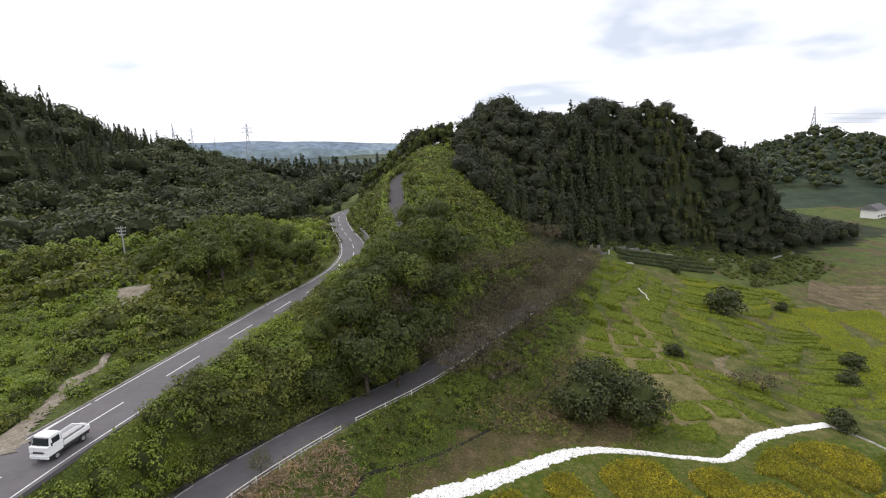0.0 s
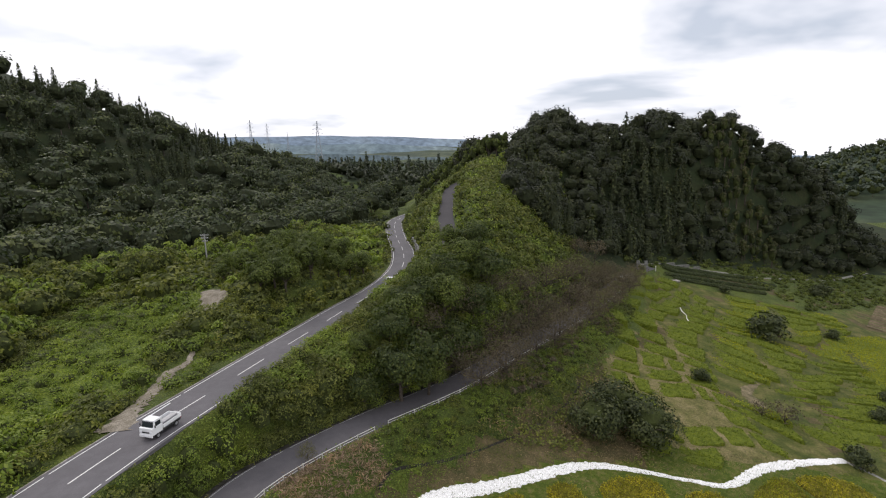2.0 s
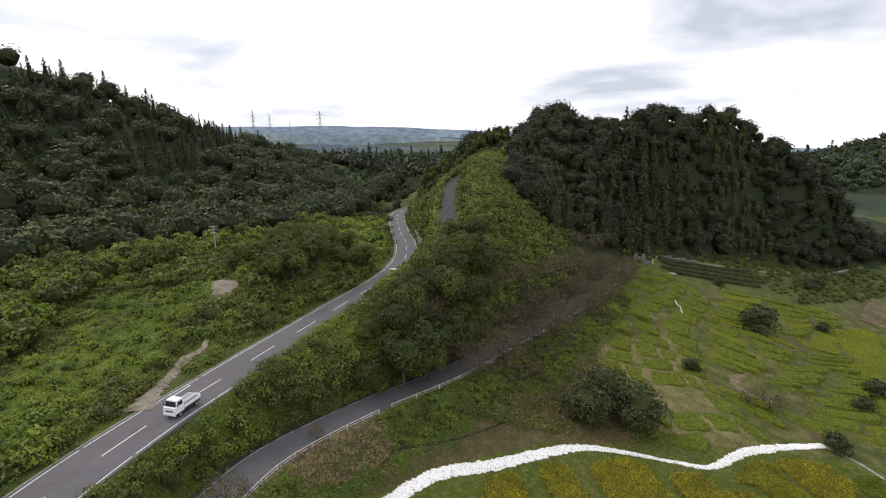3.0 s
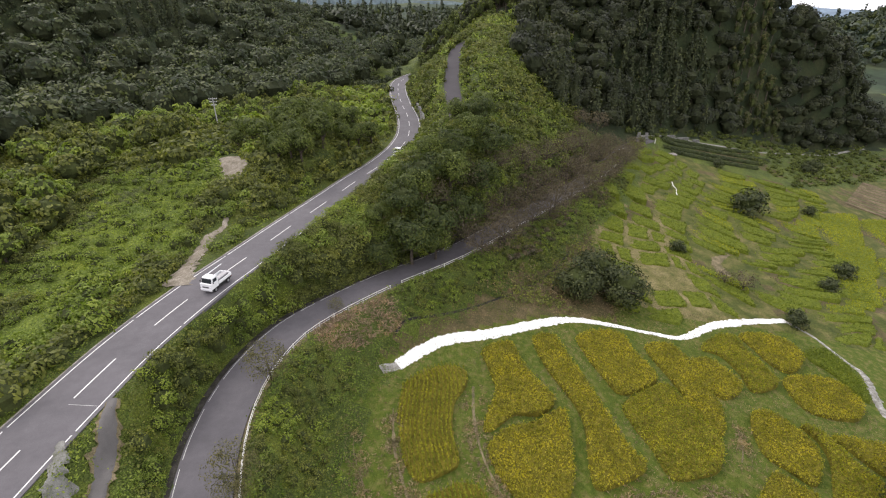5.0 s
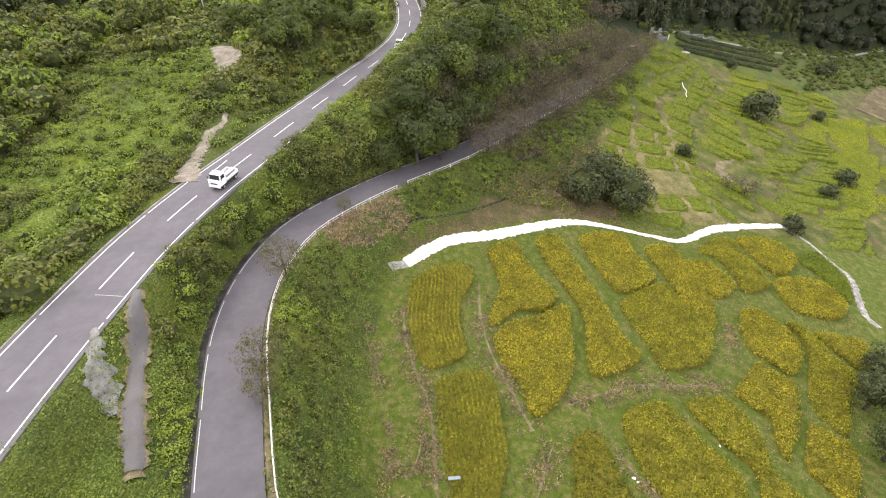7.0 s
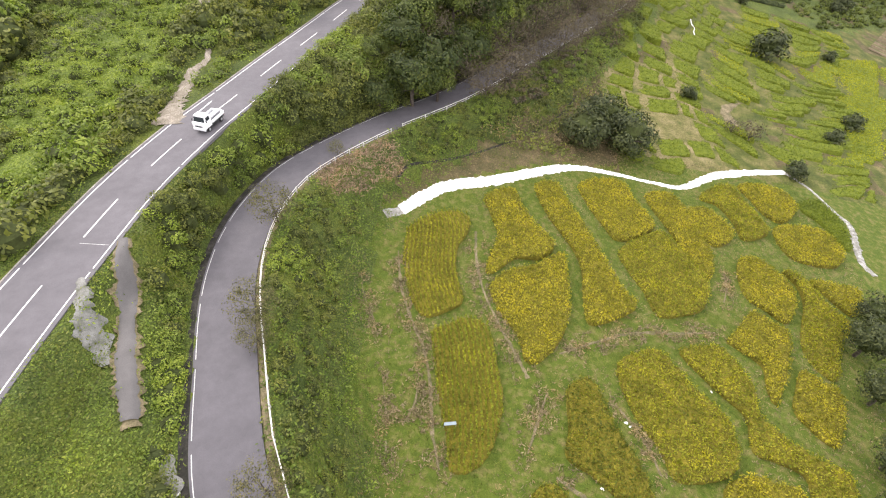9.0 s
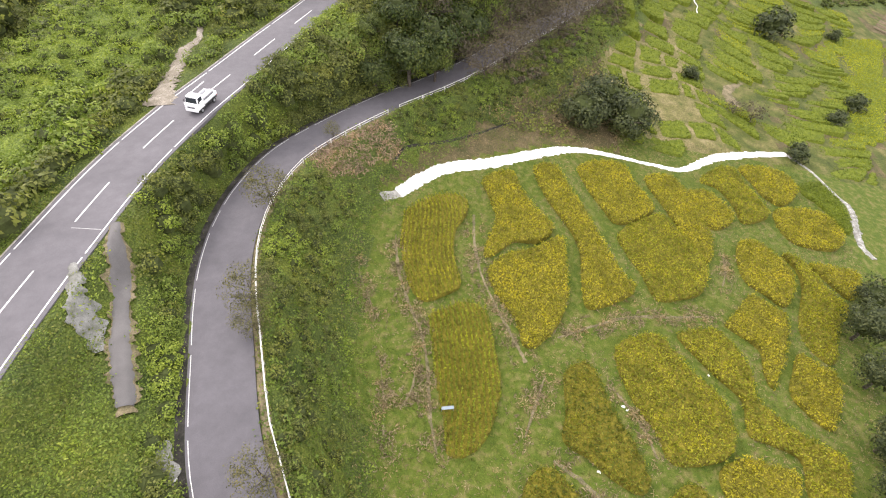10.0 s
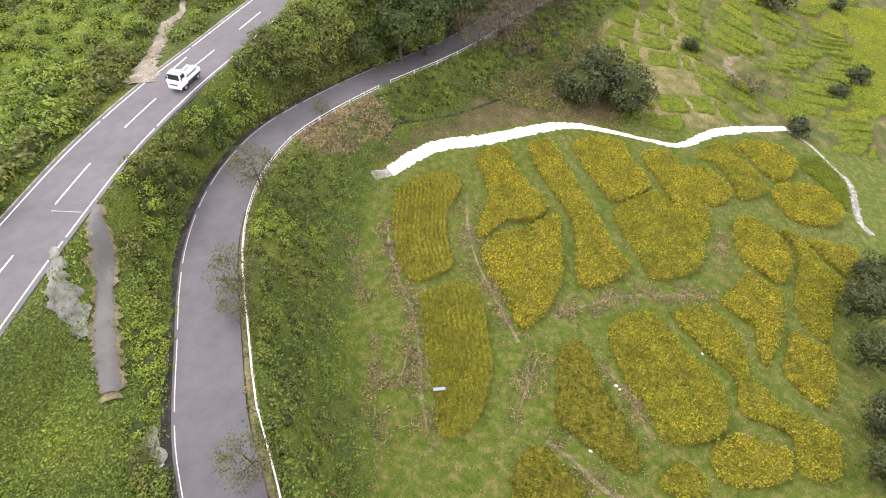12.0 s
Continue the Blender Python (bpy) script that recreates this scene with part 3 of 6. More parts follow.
def woods(name, x, y, templates, pick, scale, mats, label, sink=0.3):
    """One forest of many trees, joined. templates: lists of (verts, faces, material number)."""
    z = height(x, y)
    order = np.argsort(pick)
    vs, fs, ms, k = [], [], [], 0
    for i in order:
        tv, tf, tm = templates[pick[i]]
        a = rng.uniform(0, 6.28)
        c, s = math.cos(a), math.sin(a)
        sc = scale[i]
        v = np.column_stack([(tv[:, 0] * c - tv[:, 1] * s) * sc, (tv[:, 0] * s + tv[:, 1] * c) * sc, tv[:, 2] * sc * rng.uniform(0.85, 1.2)])
        vs.append(v + (x[i], y[i], z[i] - sink))
        fs.append(tf + k)
        ms.append(tm)
        k += len(v)
    ob = attach(name, mesh_of(name, np.vstack(vs), np.vstack(fs), mats, np.concatenate(ms)))
    return tagged(ob, label, "forest", kind="stuff")


def template_broad(seed, rx, rz, stem, lumps, per, leaf, mat):
    c, w, s = lumpy_crown(rx, rz, lumps, per, leaf, seed, -0.1)
    v, f = leaves(c + (0, 0, stem + rz * 0.6), w, s, 0.7, 0.28)
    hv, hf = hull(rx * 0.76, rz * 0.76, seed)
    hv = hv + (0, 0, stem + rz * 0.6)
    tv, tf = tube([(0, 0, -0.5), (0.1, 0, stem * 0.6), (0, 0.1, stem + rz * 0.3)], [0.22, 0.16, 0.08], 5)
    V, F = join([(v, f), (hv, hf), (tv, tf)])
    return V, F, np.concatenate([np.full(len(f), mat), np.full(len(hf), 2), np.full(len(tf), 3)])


def template_cone(seed, radius, tall, layers, per, leaf, mat):
    c, w, s = cone_crown(radius, tall, layers, per, leaf, seed)
    v, f = leaves(c + (0, 0, tall * 0.12), w, s, 0.6, 0.4)
    hv, hf = hull(radius * 0.45, tall * 0.42, seed)
    hv = hv * np.where(hv[:, 2:] > 0, (0.6, 0.6, 1.0), (1.0, 1.0, 1.0)) + (0, 0, tall * 0.5)
    tv, tf = tube([(0, 0, -0.5), (0, 0, tall * 0.5), (0, 0, tall * 1.05)], [0.2, 0.13, 0.03], 5)
    V, F = join([(v, f), (hv, hf), (tv, tf)])
    return V, F, np.concatenate([np.full(len(f), mat), np.full(len(hf), 2), np.full(len(tf), 3)])


def jittered(x0, x1, y0, y1, step):
    xs, ys = np.meshgrid(np.arange(x0, x1, step), np.arange(y0, y1, step))
    return xs.ravel() + rng.uniform(-0.45, 0.45, xs.size) * step, ys.ravel() + rng.uniform(-0.45, 0.45, xs.size) * step


# dark fill for the hulls: the shade between leaves is put into its colour
M_WOODCORE = earthy("crown_shade_fill", [(0.3, (0.02, 0.026, 0.012)), (0.5, (0.03, 0.037, 0.016)), (0.7, (0.042, 0.05, 0.02))], 3.0, 0.6)
M_CORE = earthy("inner_shade_fill", [(0.3, (0.03, 0.04, 0.012)), (0.5, (0.046, 0.058, 0.016)), (0.7, (0.065, 0.078, 0.022))], 3.0, 0.6)
broad = [template_broad(40 + i, 3.3 + 0.4 * i, 3.5, 2.6, 15, 13, 0.8, 0) for i in range(4)]
cones = [template_cone(60 + i, 2.4 + 0.25 * i, 8.4 + 0.8 * i, 13, 15, 0.78, 1) for i in range(3)]

# the wooded hill ahead
x, y = jittered(-14, 200, 112, 256, 3.9)
yf, yc = np.interp(x, HILL_X, HILL_FOOT), np.interp(x, HILL_X, HILL_CREST)
u = (y - yf) / (yc - yf)
bamboo_side = (np.abs(x - (104 - 0.32 * (y - 170))) < 9 + 5 * fbm(x, y, 18, 3)) & (u < 0.85)
keep = (u > -0.02) & (u < 1.12) & ((x > 6) | (y > 205)) & ~bamboo_side
x, y, u = x[keep], y[keep], u[keep]
conifer = (fbm(x, y, 20, 12) > 0.66) & (u < 0.8) | ((x > 12) & (x < 52) & (u < 0.4) & (fbm(x, y, 12, 14) > 0.46))
pick = np.where(conifer, 4 + rng.integers(0, 3, len(x)), rng.integers(0, 4, len(x)))
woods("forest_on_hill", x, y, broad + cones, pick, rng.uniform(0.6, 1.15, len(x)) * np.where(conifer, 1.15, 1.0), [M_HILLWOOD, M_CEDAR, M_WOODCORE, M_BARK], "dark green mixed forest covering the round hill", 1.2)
# paler bamboo belts
bx, by = jittered(60, 135, 150, 245, 2.9)
yf, yc = np.interp(bx, HILL_X, HILL_FOOT), np.interp(bx, HILL_X, HILL_CREST)
u = (by - yf) / (yc - yf)
k = (np.abs(bx - (104 - 0.32 * (by - 170))) < 9 + 5 * fbm(bx, by, 18, 3)) & (u > 0) & (u < 0.88)
bamboos = [template_broad(80 + i, 1.5, 2.6, 3.0, 8, 16, 0.6, 0) for i in range(3)]
woods("bamboo_belt", bx[k], by[k], bamboos, rng.integers(0, 3, k.sum()), rng.uniform(0.75, 1.2, k.sum()), [M_BAMBOO, M_CEDAR, M_CORE, M_BARK], "olive bamboo thicket on the hillside")
bx, by = jittered(-32, 6, 196, 226, 2.8)
woods("bamboo_grove", bx, by, bamboos, rng.integers(0, 3, len(bx)), rng.uniform(0.8, 1.15, len(bx)), [M_LIGHTLEAF, M_CEDAR, M_CORE, M_BARK], "light green bamboo grove on the crest of the spur")

# the wooded hill beside the valley
BASE_Y, BASE_X = (-60, 0, 40, 74, 110, 150, 200, 260, 330, 420), (-62, -68, -82, -93, -76, -58, -50, -54, -112, -190)
x, y = jittered(-300, -50, 30, 400, 5.9)
d = np.interp(y, BASE_Y, BASE_X) - x
keep = (d > -2) & (d < 135) & ((-x) < 60 + 1.15 * y)
x, y, d = x[keep], y[keep], d[keep]
conifer = (fbm(x, y, 34, 13) > 0.6) & (d > 22) | (d > 80) & (rng.uniform(0, 1, len(x)) < 0.6)
pick = np.where(conifer, 4 + rng.integers(0, 3, len(x)), rng.integers(0, 4, len(x)))
woods("forest_on_valley_side", x, y, broad + cones, pick, rng.uniform(0.7, 1.5, len(x)) * np.where(conifer, 0.85, 1.0), [M_WOODS, M_CEDAR, M_WOODCORE, M_BARK], "dark mixed forest with conifers along the ridge", 1.4)

# woods on the bank that closes the valley
fars = [template_broad(90 + i, 6.5, 4.6, 3.0, 7, 6, 3.2, 0) for i in range(2)] + [template_cone(94 + i, 3.2, 14, 8, 6, 2.8, 0) for i in range(2)]
x, y = jittered(-215, 10, 352, 440, 8.5)
keep = ~(((x + 131) / 36) ** 2 + ((y - 336) / 19) ** 2 < 1) & (fbm(x, y, 40, 18) > 0.22)
x, y = x[keep], y[keep]
woods("valley_end_woods", x, y, fars, rng.integers(0, 4, len(x)), rng.uniform(0.7, 1.1, len(x)), [M_FARWOOD, M_FARWOOD, M_WOODCORE, M_BARK], "dense dark woods closing the far end of the valley", 1.5)

# far woods and copses
x, y = jittered(-420, 330, 372, 900, 24)
n = fbm(x, y, 130, 17)
keep = (n > 0.47) & (np.abs(x + 60) < 0.85 * y) & ~((x > -190) & (x < -90) & (y < 385))
x, y = x[keep], y[keep]
woods("far_woods", x, y, fars, rng.integers(0, 4, len(x)), rng.uniform(0.8, 1.3, len(x)), [M_FARLEAF, M_FARLEAF, M_CORE, M_BARK], "distant dark woods across the plain")
x, y = jittered(255, 640, 300, 720, 13)
keep = (lay(x, y) > -5) & (fbm(x, y, 90, 19) > 0.2)
x, y = x[keep], y[keep]
woods("woods_on_knoll", x, y, fars, rng.integers(0, 2, len(x)), rng.uniform(0.7, 1.1, len(x)), [M_FARLEAF, M_FARLEAF, M_CORE, M_BARK], "hazy wooded knoll beyond the terraces")


# ---- brush, creeper and weeds ----
def tufts(name, x, y, per, size, spread, rise, mat, label, category, flat=0.7, aspect=0.6):
    """Many small leafy tufts joined: per leaves round each point, up to rise metres high."""
    n = len(x)
    r = rng.normal(0, 1, (n, per, 3)) * (spread, spread, 0)
    hgt = rng.uniform(0.05, 1.0, (n, per)) ** 0.8 * np.asarray(rise).reshape(-1, 1)
    px, py = (x[:, None] + r[:, :, 0]).ravel(), (y[:, None] + r[:, :, 1]).ravel()
    pz = np.repeat(height(x, y), per) + hgt.ravel()
    up = rng.normal(0, 1, (n * per, 3)) * (1 - flat) + (0, -0.25, flat)
    v, f = leaves(np.column_stack([px, py, pz]), up, np.repeat(np.broadcast_to(size, n), per), aspect, 0.35)
    ob = attach(name, mesh_of(name, v, f, [mat]))
    return tagged(ob, label, category, kind="stuff")


def plan_x(line, y):
    o = np.argsort(line[:, 1])
    return np.interp(y, line[o, 1], line[o, 0])


def near_line(x, y, points, half):
    """True within half metres of a line through plan points."""
    best = np.full(len(x), 1e9)
    for qx, qy in spline(points, 0.7):
        best = np.minimum(best, (x - qx) ** 2 + (y - qy) ** 2)
    return best < half**2


def near_spot(x, y, px, py, r):
    return (x - px) ** 2 + (y - py) ** 2 < r * r


TRACK = [(-32.2, 28.2), (-34.0, 33.4), (-35.1, 37.8), (-35.7, 42.1), (-35.4, 44.8)]
SAND = [(-50.0, 73.0), (-46.8, 69.4), (-44.2, 65.8), (-42.6, 62.0), (-41.8, 57.8)]
BAY = [(-26.7, 11.1), (-25.3, 8.4), (-23.8, 5.3), (-22.2, 2.1), (-20.9, -0.0), (-19.7, -1.9)]


def bushes(name, x, y, templates, scale, mats, label):
    ob = woods(name, x, y, templates, rng.integers(0, len(templates), len(x)), scale, mats, label, 0.25)
    return tagged(ob, category="bushes")


def bush_template(seed, leaf, lumps=6, per=12):
    c, w, s = lumpy_crown(1.0, 0.8, lumps, per, leaf, seed, -0.1)
    v, f = leaves(c + (0, 0, 0.35), w, s, 0.65, 0.28)
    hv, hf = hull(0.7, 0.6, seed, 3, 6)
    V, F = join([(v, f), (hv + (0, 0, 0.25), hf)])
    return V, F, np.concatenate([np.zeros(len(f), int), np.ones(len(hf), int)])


fine_bush = [bush_template(200 + i, 0.165, 8, 30) for i in range(5)]
hedge_bush = [bush_template(220 + i, 0.13, 9, 42) for i in range(4)]
coarse_bush = [bush_template(210 + i, 0.31, 6, 15) for i in range(4)]


def within(x, y, poly):
    hit = np.zeros(len(x), bool)
    for (x1, y1), (x2, y2) in zip(poly, np.roll(poly, -1, axis=0)):
        if y1 != y2:
            hit ^= ((y1 > y) != (y2 > y)) & (x < (x2 - x1) * (y - y1) / (y2 - y1) + x1)
    return hit


x, y = jittered(-92, -20, -8, 150, 0.74)
xm = plan_x(MAIN, y)
keep = (x < xm - MAIN_W - 0.9) & (x > np.interp(y, BASE_Y, BASE_X)) & (rng.uniform(0, 1, len(x)) < np.interp(y, (0, 60, 150), (1, 0.8, 0.3)))
keep &= y > 13
keep[keep] &= ~near_line(x[keep], y[keep], TRACK, 1.1) & ~near_line(x[keep], y[keep], SAND, 2.2)
x, y = x[keep], y[keep]
wx, wy = x + 5 * (fbm(x, y, 7, 24) - 0.5), y + 5 * (fbm(x, y, 7, 29) - 0.5)
open_land = within(wx, wy, OPEN)
bright = (fbm(x, y, 9, 23) + np.where(open_land, 0.4, -0.12) > 0.46)
far_size = np.interp(y, (0, 45, 80, 150), (0.17, 0.27, 0.5, 0.95))
tufts("creeper", x[bright], y[bright], 9, far_size[bright], 0.4, 0.42, M_KUDZU, "bright green creeper spread over the valley floor", "creeper")
tufts("brush", x[~bright], y[~bright], 8, far_size[~bright], 0.38, 0.8, M_SCRUB, "dense mid-green brush in the valley", "brush")

x, y = jittered(-40, 24, -10, 205, 0.62)
xm, xl = plan_x(MAIN, y), plan_x(LOW, y)
xu = plan_x(UPPER, y)
keep = (x > xm + MAIN_W + 0.5) & (x < xl - LOW_W - 1.3) & ~((np.abs(x - xu) < UPPER_W + 0.4) & (y > 86))
keep &= (rng.uniform(0, 1, len(x)) < np.interp(y, (0, 50, 80, 200), (1, 0.8, 0.3, 0.15)))
keep[keep] &= ~near_line(x[keep], y[keep], BAY, 0.85)
hedge = np.clip((x - xm - MAIN_W) / 2.0, 0.2, 1) * np.clip((xl - LOW_W - 1.0 - x) / 1.5, 0.25, 1) * np.interp(y, (0, 10, 18, 60), (0.35, 0.5, 1.6, 1.8))
x, y, rise = x[keep], y[keep], hedge[keep]
sz = np.interp(y, (0, 30, 60, 120, 200), (0.22, 0.26, 0.36, 0.6, 0.9))
light = fbm(x, y, 6, 25) > 0.46
tufts("bank_brush", x[light], y[light], 12, sz[light], 0.34, rise[light], M_KUDZU, "light green creeper on the bank between the roads", "brush")
tufts("bank_scrub", x[~light], y[~light], 12, sz[~light], 0.34, rise[~light] * 1.15, M_SCRUB, "darker scrub on the bank between the roads", "scrub")


# rows of an overgrown vegetable plot in the creeper
M_GREYWEED = leafy("greyish_weed", (0.07, 0.085, 0.035), (0.125, 0.145, 0.06), (0.19, 0.21, 0.1), 4.0)
PLOT = np.array([(-58.4, 54.1), (-55.0, 60.9), (-51.2, 53.6), (-52.2, 41.7), (-50.0, 30.3), (-54.0, 31.5), (-55.4, 38.3), (-58.5, 47.0)], float)
x, y = jittered(-80, -54, 30, 68, 0.5)
y = np.round((y + 0.25 * x) / 1.3) * 1.3 - 0.25 * x + rng.normal(0, 0.12, len(x))
keep = within(x, y, PLOT)
tufts("plot_weeds", x[keep], y[keep], 9, 0.28, 0.2, 0.6, M_GREYWEED, "grey-green weeds in rows on an old vegetable plot", "weeds")
# scrub between the drainage ditch and the first terraces
x, y = jittered(-4, 40, 48, 130, 0.8)
left, right = plan_x(LOW, y) + np.interp(y, FOOT_Y, FOOT_W) - 1.0, np.interp(y, (46, 60, 73, 97, 112, 128, 132), (22, 22, 20.5, 26, 31.5, 37, 39))
keep = (x > left) & (x < right) & ~near_spot(x, y, 16.5, 51, 3.5)
x, y = x[keep], y[keep]
n = fbm(x, y, 5, 28)
tufts("dry_scrub", x[n > 0.52], y[n > 0.52], 9, 0.42, 0.4, 0.5, M_STRAW, "brown dry scrub at the foot of the slope", "scrub", aspect=0.35)
tufts("foot_scrub", x[n <= 0.52], y[n <= 0.52], 9, 0.42, 0.4, 0.55, M_SCRUB, "olive scrub at the foot of the slope", "scrub")


# lush weeds near the camera: round the old asphalt strip and below the main road
x, y = jittered(-54, -6, -12, 15, 0.42)
xm, xl = plan_x(MAIN, y), plan_x(LOW, y)
verge = (x > xm + MAIN_W + 0.35) & (x < xl - LOW_W - 0.6) & (y < 13)
keep = verge | ((x < xm - MAIN_W - 0.4) & (x > -54) & (y < 15))
keep[keep] &= ~near_line(x[keep], y[keep], BAY, 0.78)
keep &= ~near_spot(x, y, -25.3, 2.7, 1.4) & ~near_spot(x, y, -15.2, -5.6, 1.5)
x, y = x[keep], y[keep]
tufts("lush_weeds", x, y, 12, 0.14, 0.22, 0.2 + 0.7 * smooth((fbm(x, y, 3.2, 53) - 0.4) / 0.25), M_LUSH, "lush green weeds beside the road", "weeds")
# rank grass where the slope runs out into the mown bunds
x, y = jittered(-14, 12, -6, 46, 0.45)
off = x - plan_x(LOW, y) - np.interp(y, FOOT_Y, FOOT_W)
keep = (off > 0.2) & (off < 3.6 * fbm(x, y, 4.0, 54) + 0.8)
keep[keep] &= ~near_line(x[keep], y[keep], [(-8.5, 30.4), (-4.0, 36.1), (2.7, 39.7), (8.7, 43.4), (13.7, 45.8), (18.8, 46.2), (23.1, 46.0)], 1.3)
tufts("rank_grass", x[keep], y[keep], 9, 0.2, 0.22, 0.3, M_LUSH, "rank green grass at the foot of the slope", "grass", aspect=0.4)


# brush between the terraces and the hill foot
x, y = jittered(34, 150, 108, 215, 3.0)
yf = np.interp(x, HILL_X, HILL_FOOT)
keep = (y < yf + 4) & (y > np.interp(x, (34, 45, 62, 75, 88, 105, 150), (142, 140, 156, 158, 131, 142, 178))) & (fbm(x, y, 12, 47) > 0.27)
x, y = x[keep], y[keep]
bushes("hill_foot_brush", x, y, coarse_bush, rng.uniform(0.7, 1.6, len(x)), [M_SPUR, M_CORE, M_CORE, M_CORE], "green brush along the foot of the wooded hill")
# scattered thickets further down the valley
x, y = jittered(-150, -14, 150, 345, 4.6)
keep = (x > np.interp(y, BASE_Y, BASE_X)) & (x < np.minimum(plan_x(MAIN, y) - 5, -26)) & (fbm(x, y, 24, 45) > 0.42)
x, y = x[keep], y[keep]
bushes("far_thicket", x, y, coarse_bush, rng.uniform(1.6, 3.4, len(x)), [M_WOODS, M_WOODCORE, M_CORE, M_CORE], "dark green thickets filling the lower valley")
# humps of shrubs: valley floor, bank, spur
x, y = jittered(-92, -22, -8, 165, 1.7)
far_thin = rng.uniform(0, 1, len(x)) < np.interp(y, (60, 75, 165), (1, 0.55, 0.35))
xm = plan_x(MAIN, y)
keep = (x < xm - MAIN_W - 1.6) & (x > np.interp(y, BASE_Y, BASE_X) - 3)
keep[keep] &= ~near_line(x[keep], y[keep], TRACK, 1.9) & ~near_line(x[keep], y[keep], SAND, 3.0)
open_field = within(x + 5 * (fbm(x, y, 7, 24) - 0.5), y + 5 * (fbm(x, y, 7, 29) - 0.5), OPEN)
keep &= ((~open_field) | ((fbm(x, y, 9, 40) > 0.6) & (rng.uniform(0, 1, len(x)) < 0.95)) | (rng.uniform(0, 1, len(x)) < 0.62)) & far_thin
was_open = open_field[keep]
x, y = x[keep], y[keep]
sc = rng.uniform(0.7, 1.5, len(x)) * np.where(fbm(x, y, 11, 42) > 0.55, 1.4, 0.9) * np.interp(y, (60, 80, 165), (1, 1.25, 1.6))
sc = np.where(was_open, sc * 1.12, sc * 1.3)
g = fbm(x, y, 10, 43) + rng.normal(0, 0.06, len(x)) + np.where(was_open, 0.3, -0.1) > 0.5
near = y < 62
for name, sel, tpl, mat, label in (("valley_bushes", g & near, fine_bush, M_KUDZU, "rounded light green bushes in the valley"), ("valley_thicket", ~g & near, fine_bush, M_SCRUB, "darker green bushes in the valley"),
                                   ("far_valley_bushes", g & ~near, coarse_bush, M_KUDZU, "light green bushes further down the valley"), ("far_valley_thicket", ~g & ~near, coarse_bush, M_SCRUB, "dark thickets further down the valley")):
    bushes(name, x[sel], y[sel], tpl, sc[sel], [mat, M_CORE, M_CORE, M_CORE], label)
x, y = jittered(-40, 24, -10, 206, 0.98)
xm, xl, xu = plan_x(MAIN, y), plan_x(LOW, y), plan_x(UPPER, y)
gap_m, gap_l = x - xm - MAIN_W, xl - LOW_W - 0.9 - x
keep = (gap_m > 0.6) & (gap_l > 0.45) & ((y > 12) | (x > np.interp(y, (-12, -1.9, 5.3, 11.1), (-14.5, -18.2, -22.4, -25.2)))) & ~((np.abs(x - xu) < UPPER_W + 1.2) & (y > 84))
keep &= rng.uniform(0, 1, len(x)) < np.interp(y, (12, 16, 70, 85, 206), (0.8, 1, 1, 0.28, 0.19))
keep[keep] &= ~near_line(x[keep], y[keep], BAY, 1.6)
x, y, room = x[keep], y[keep], np.minimum(gap_m, gap_l)[keep]
sc = np.minimum(rng.uniform(0.8, 1.45, len(x)) * np.interp(y, (12, 22, 75, 90, 206), (1.1, 1.6, 1.7, 1.5, 1.8)), 0.8 + 0.75 * room)
g = fbm(x, y, 7, 44) + rng.normal(0, 0.05, len(x)) + np.interp(y, (60, 90), (0.03, 0.06)) > 0.5
near = y < 75
for name, sel, tpl, mat, label in (("bank_bushes", g & near, hedge_bush, M_KUDZU, "bright green bushes on the bank between the roads"), ("bank_thicket", ~g & near, hedge_bush, M_SCRUB, "deep green thicket on the bank between the roads"),
                                   ("spur_bushes", g & ~near, coarse_bush, M_SPUR, "green creeper bushes on the spur"), ("spur_thicket", ~g & ~near, coarse_bush, M_SCRUB, "mid-green thicket on the spur")):
    bushes(name, x[sel], y[sel], tpl, sc[sel], [mat, M_CORE, M_CORE, M_CORE], label)

DRYBANK = [(-15.6, 29.8), (-13.4, 32.8), (-10.9, 36.1)]
x, y = jittered(-22, 30, -10, 128, 0.62)
xl, ft = plan_x(LOW, y), np.interp(y, FOOT_Y, FOOT_W)
keep = (x > xl + LOW_W + 0.6) & (x < xl + ft + 1.0) & (rng.uniform(0, 1, len(x)) < np.interp(y, (0, 50, 128), (1, 0.8, 0.4)))
dry = near_line(x, y, DRYBANK, 2.2)
s1 = keep & ~dry & (fbm(x, y, 3.5, 27) > 0.46)
s2 = keep & ~dry & ~s1
tufts("slope_brush", x[s1], y[s1], 10, 0.25, 0.3, 0.75, M_LUSH, "dense green scrub on the slope below the lane", "scrub")
tufts("slope_weeds", x[s2], y[s2], 10, 0.24, 0.3, 0.5, M_WEED, "fresh green weeds on the slope below the lane", "weeds")
tufts("cut_brushwood", x[keep & dry], y[keep & dry], 26, 0.5, 0.4, 0.55, M_BRUSHWOOD, "heap of dry tan cut brushwood on the bank", "brushwood", aspect=0.16)
x, y = jittered(-20, 34, -6, 120, 1.0)
xl, ft = plan_x(LOW, y), np.interp(y, FOOT_Y, FOOT_W)
keep = (x > xl + LOW_W + 1.5) & (x < xl + ft - 0.2) & ~near_line(x, y, DRYBANK, 3.0)
x, y = x[keep], y[keep]
g = fbm(x, y, 4, 46) > 0.52
sc = rng.uniform(0.45, 0.95, len(x))
bushes("slope_bushes", x[g], y[g], fine_bush, sc[g], [M_KUDZU, M_CORE, M_CORE, M_CORE], "low light green bushes on the slope below the lane")
bushes("slope_thicket", x[~g], y[~g], fine_bush, sc[~g], [M_SCRUB, M_CORE, M_CORE, M_CORE], "low dark green bushes on the slope below the lane")
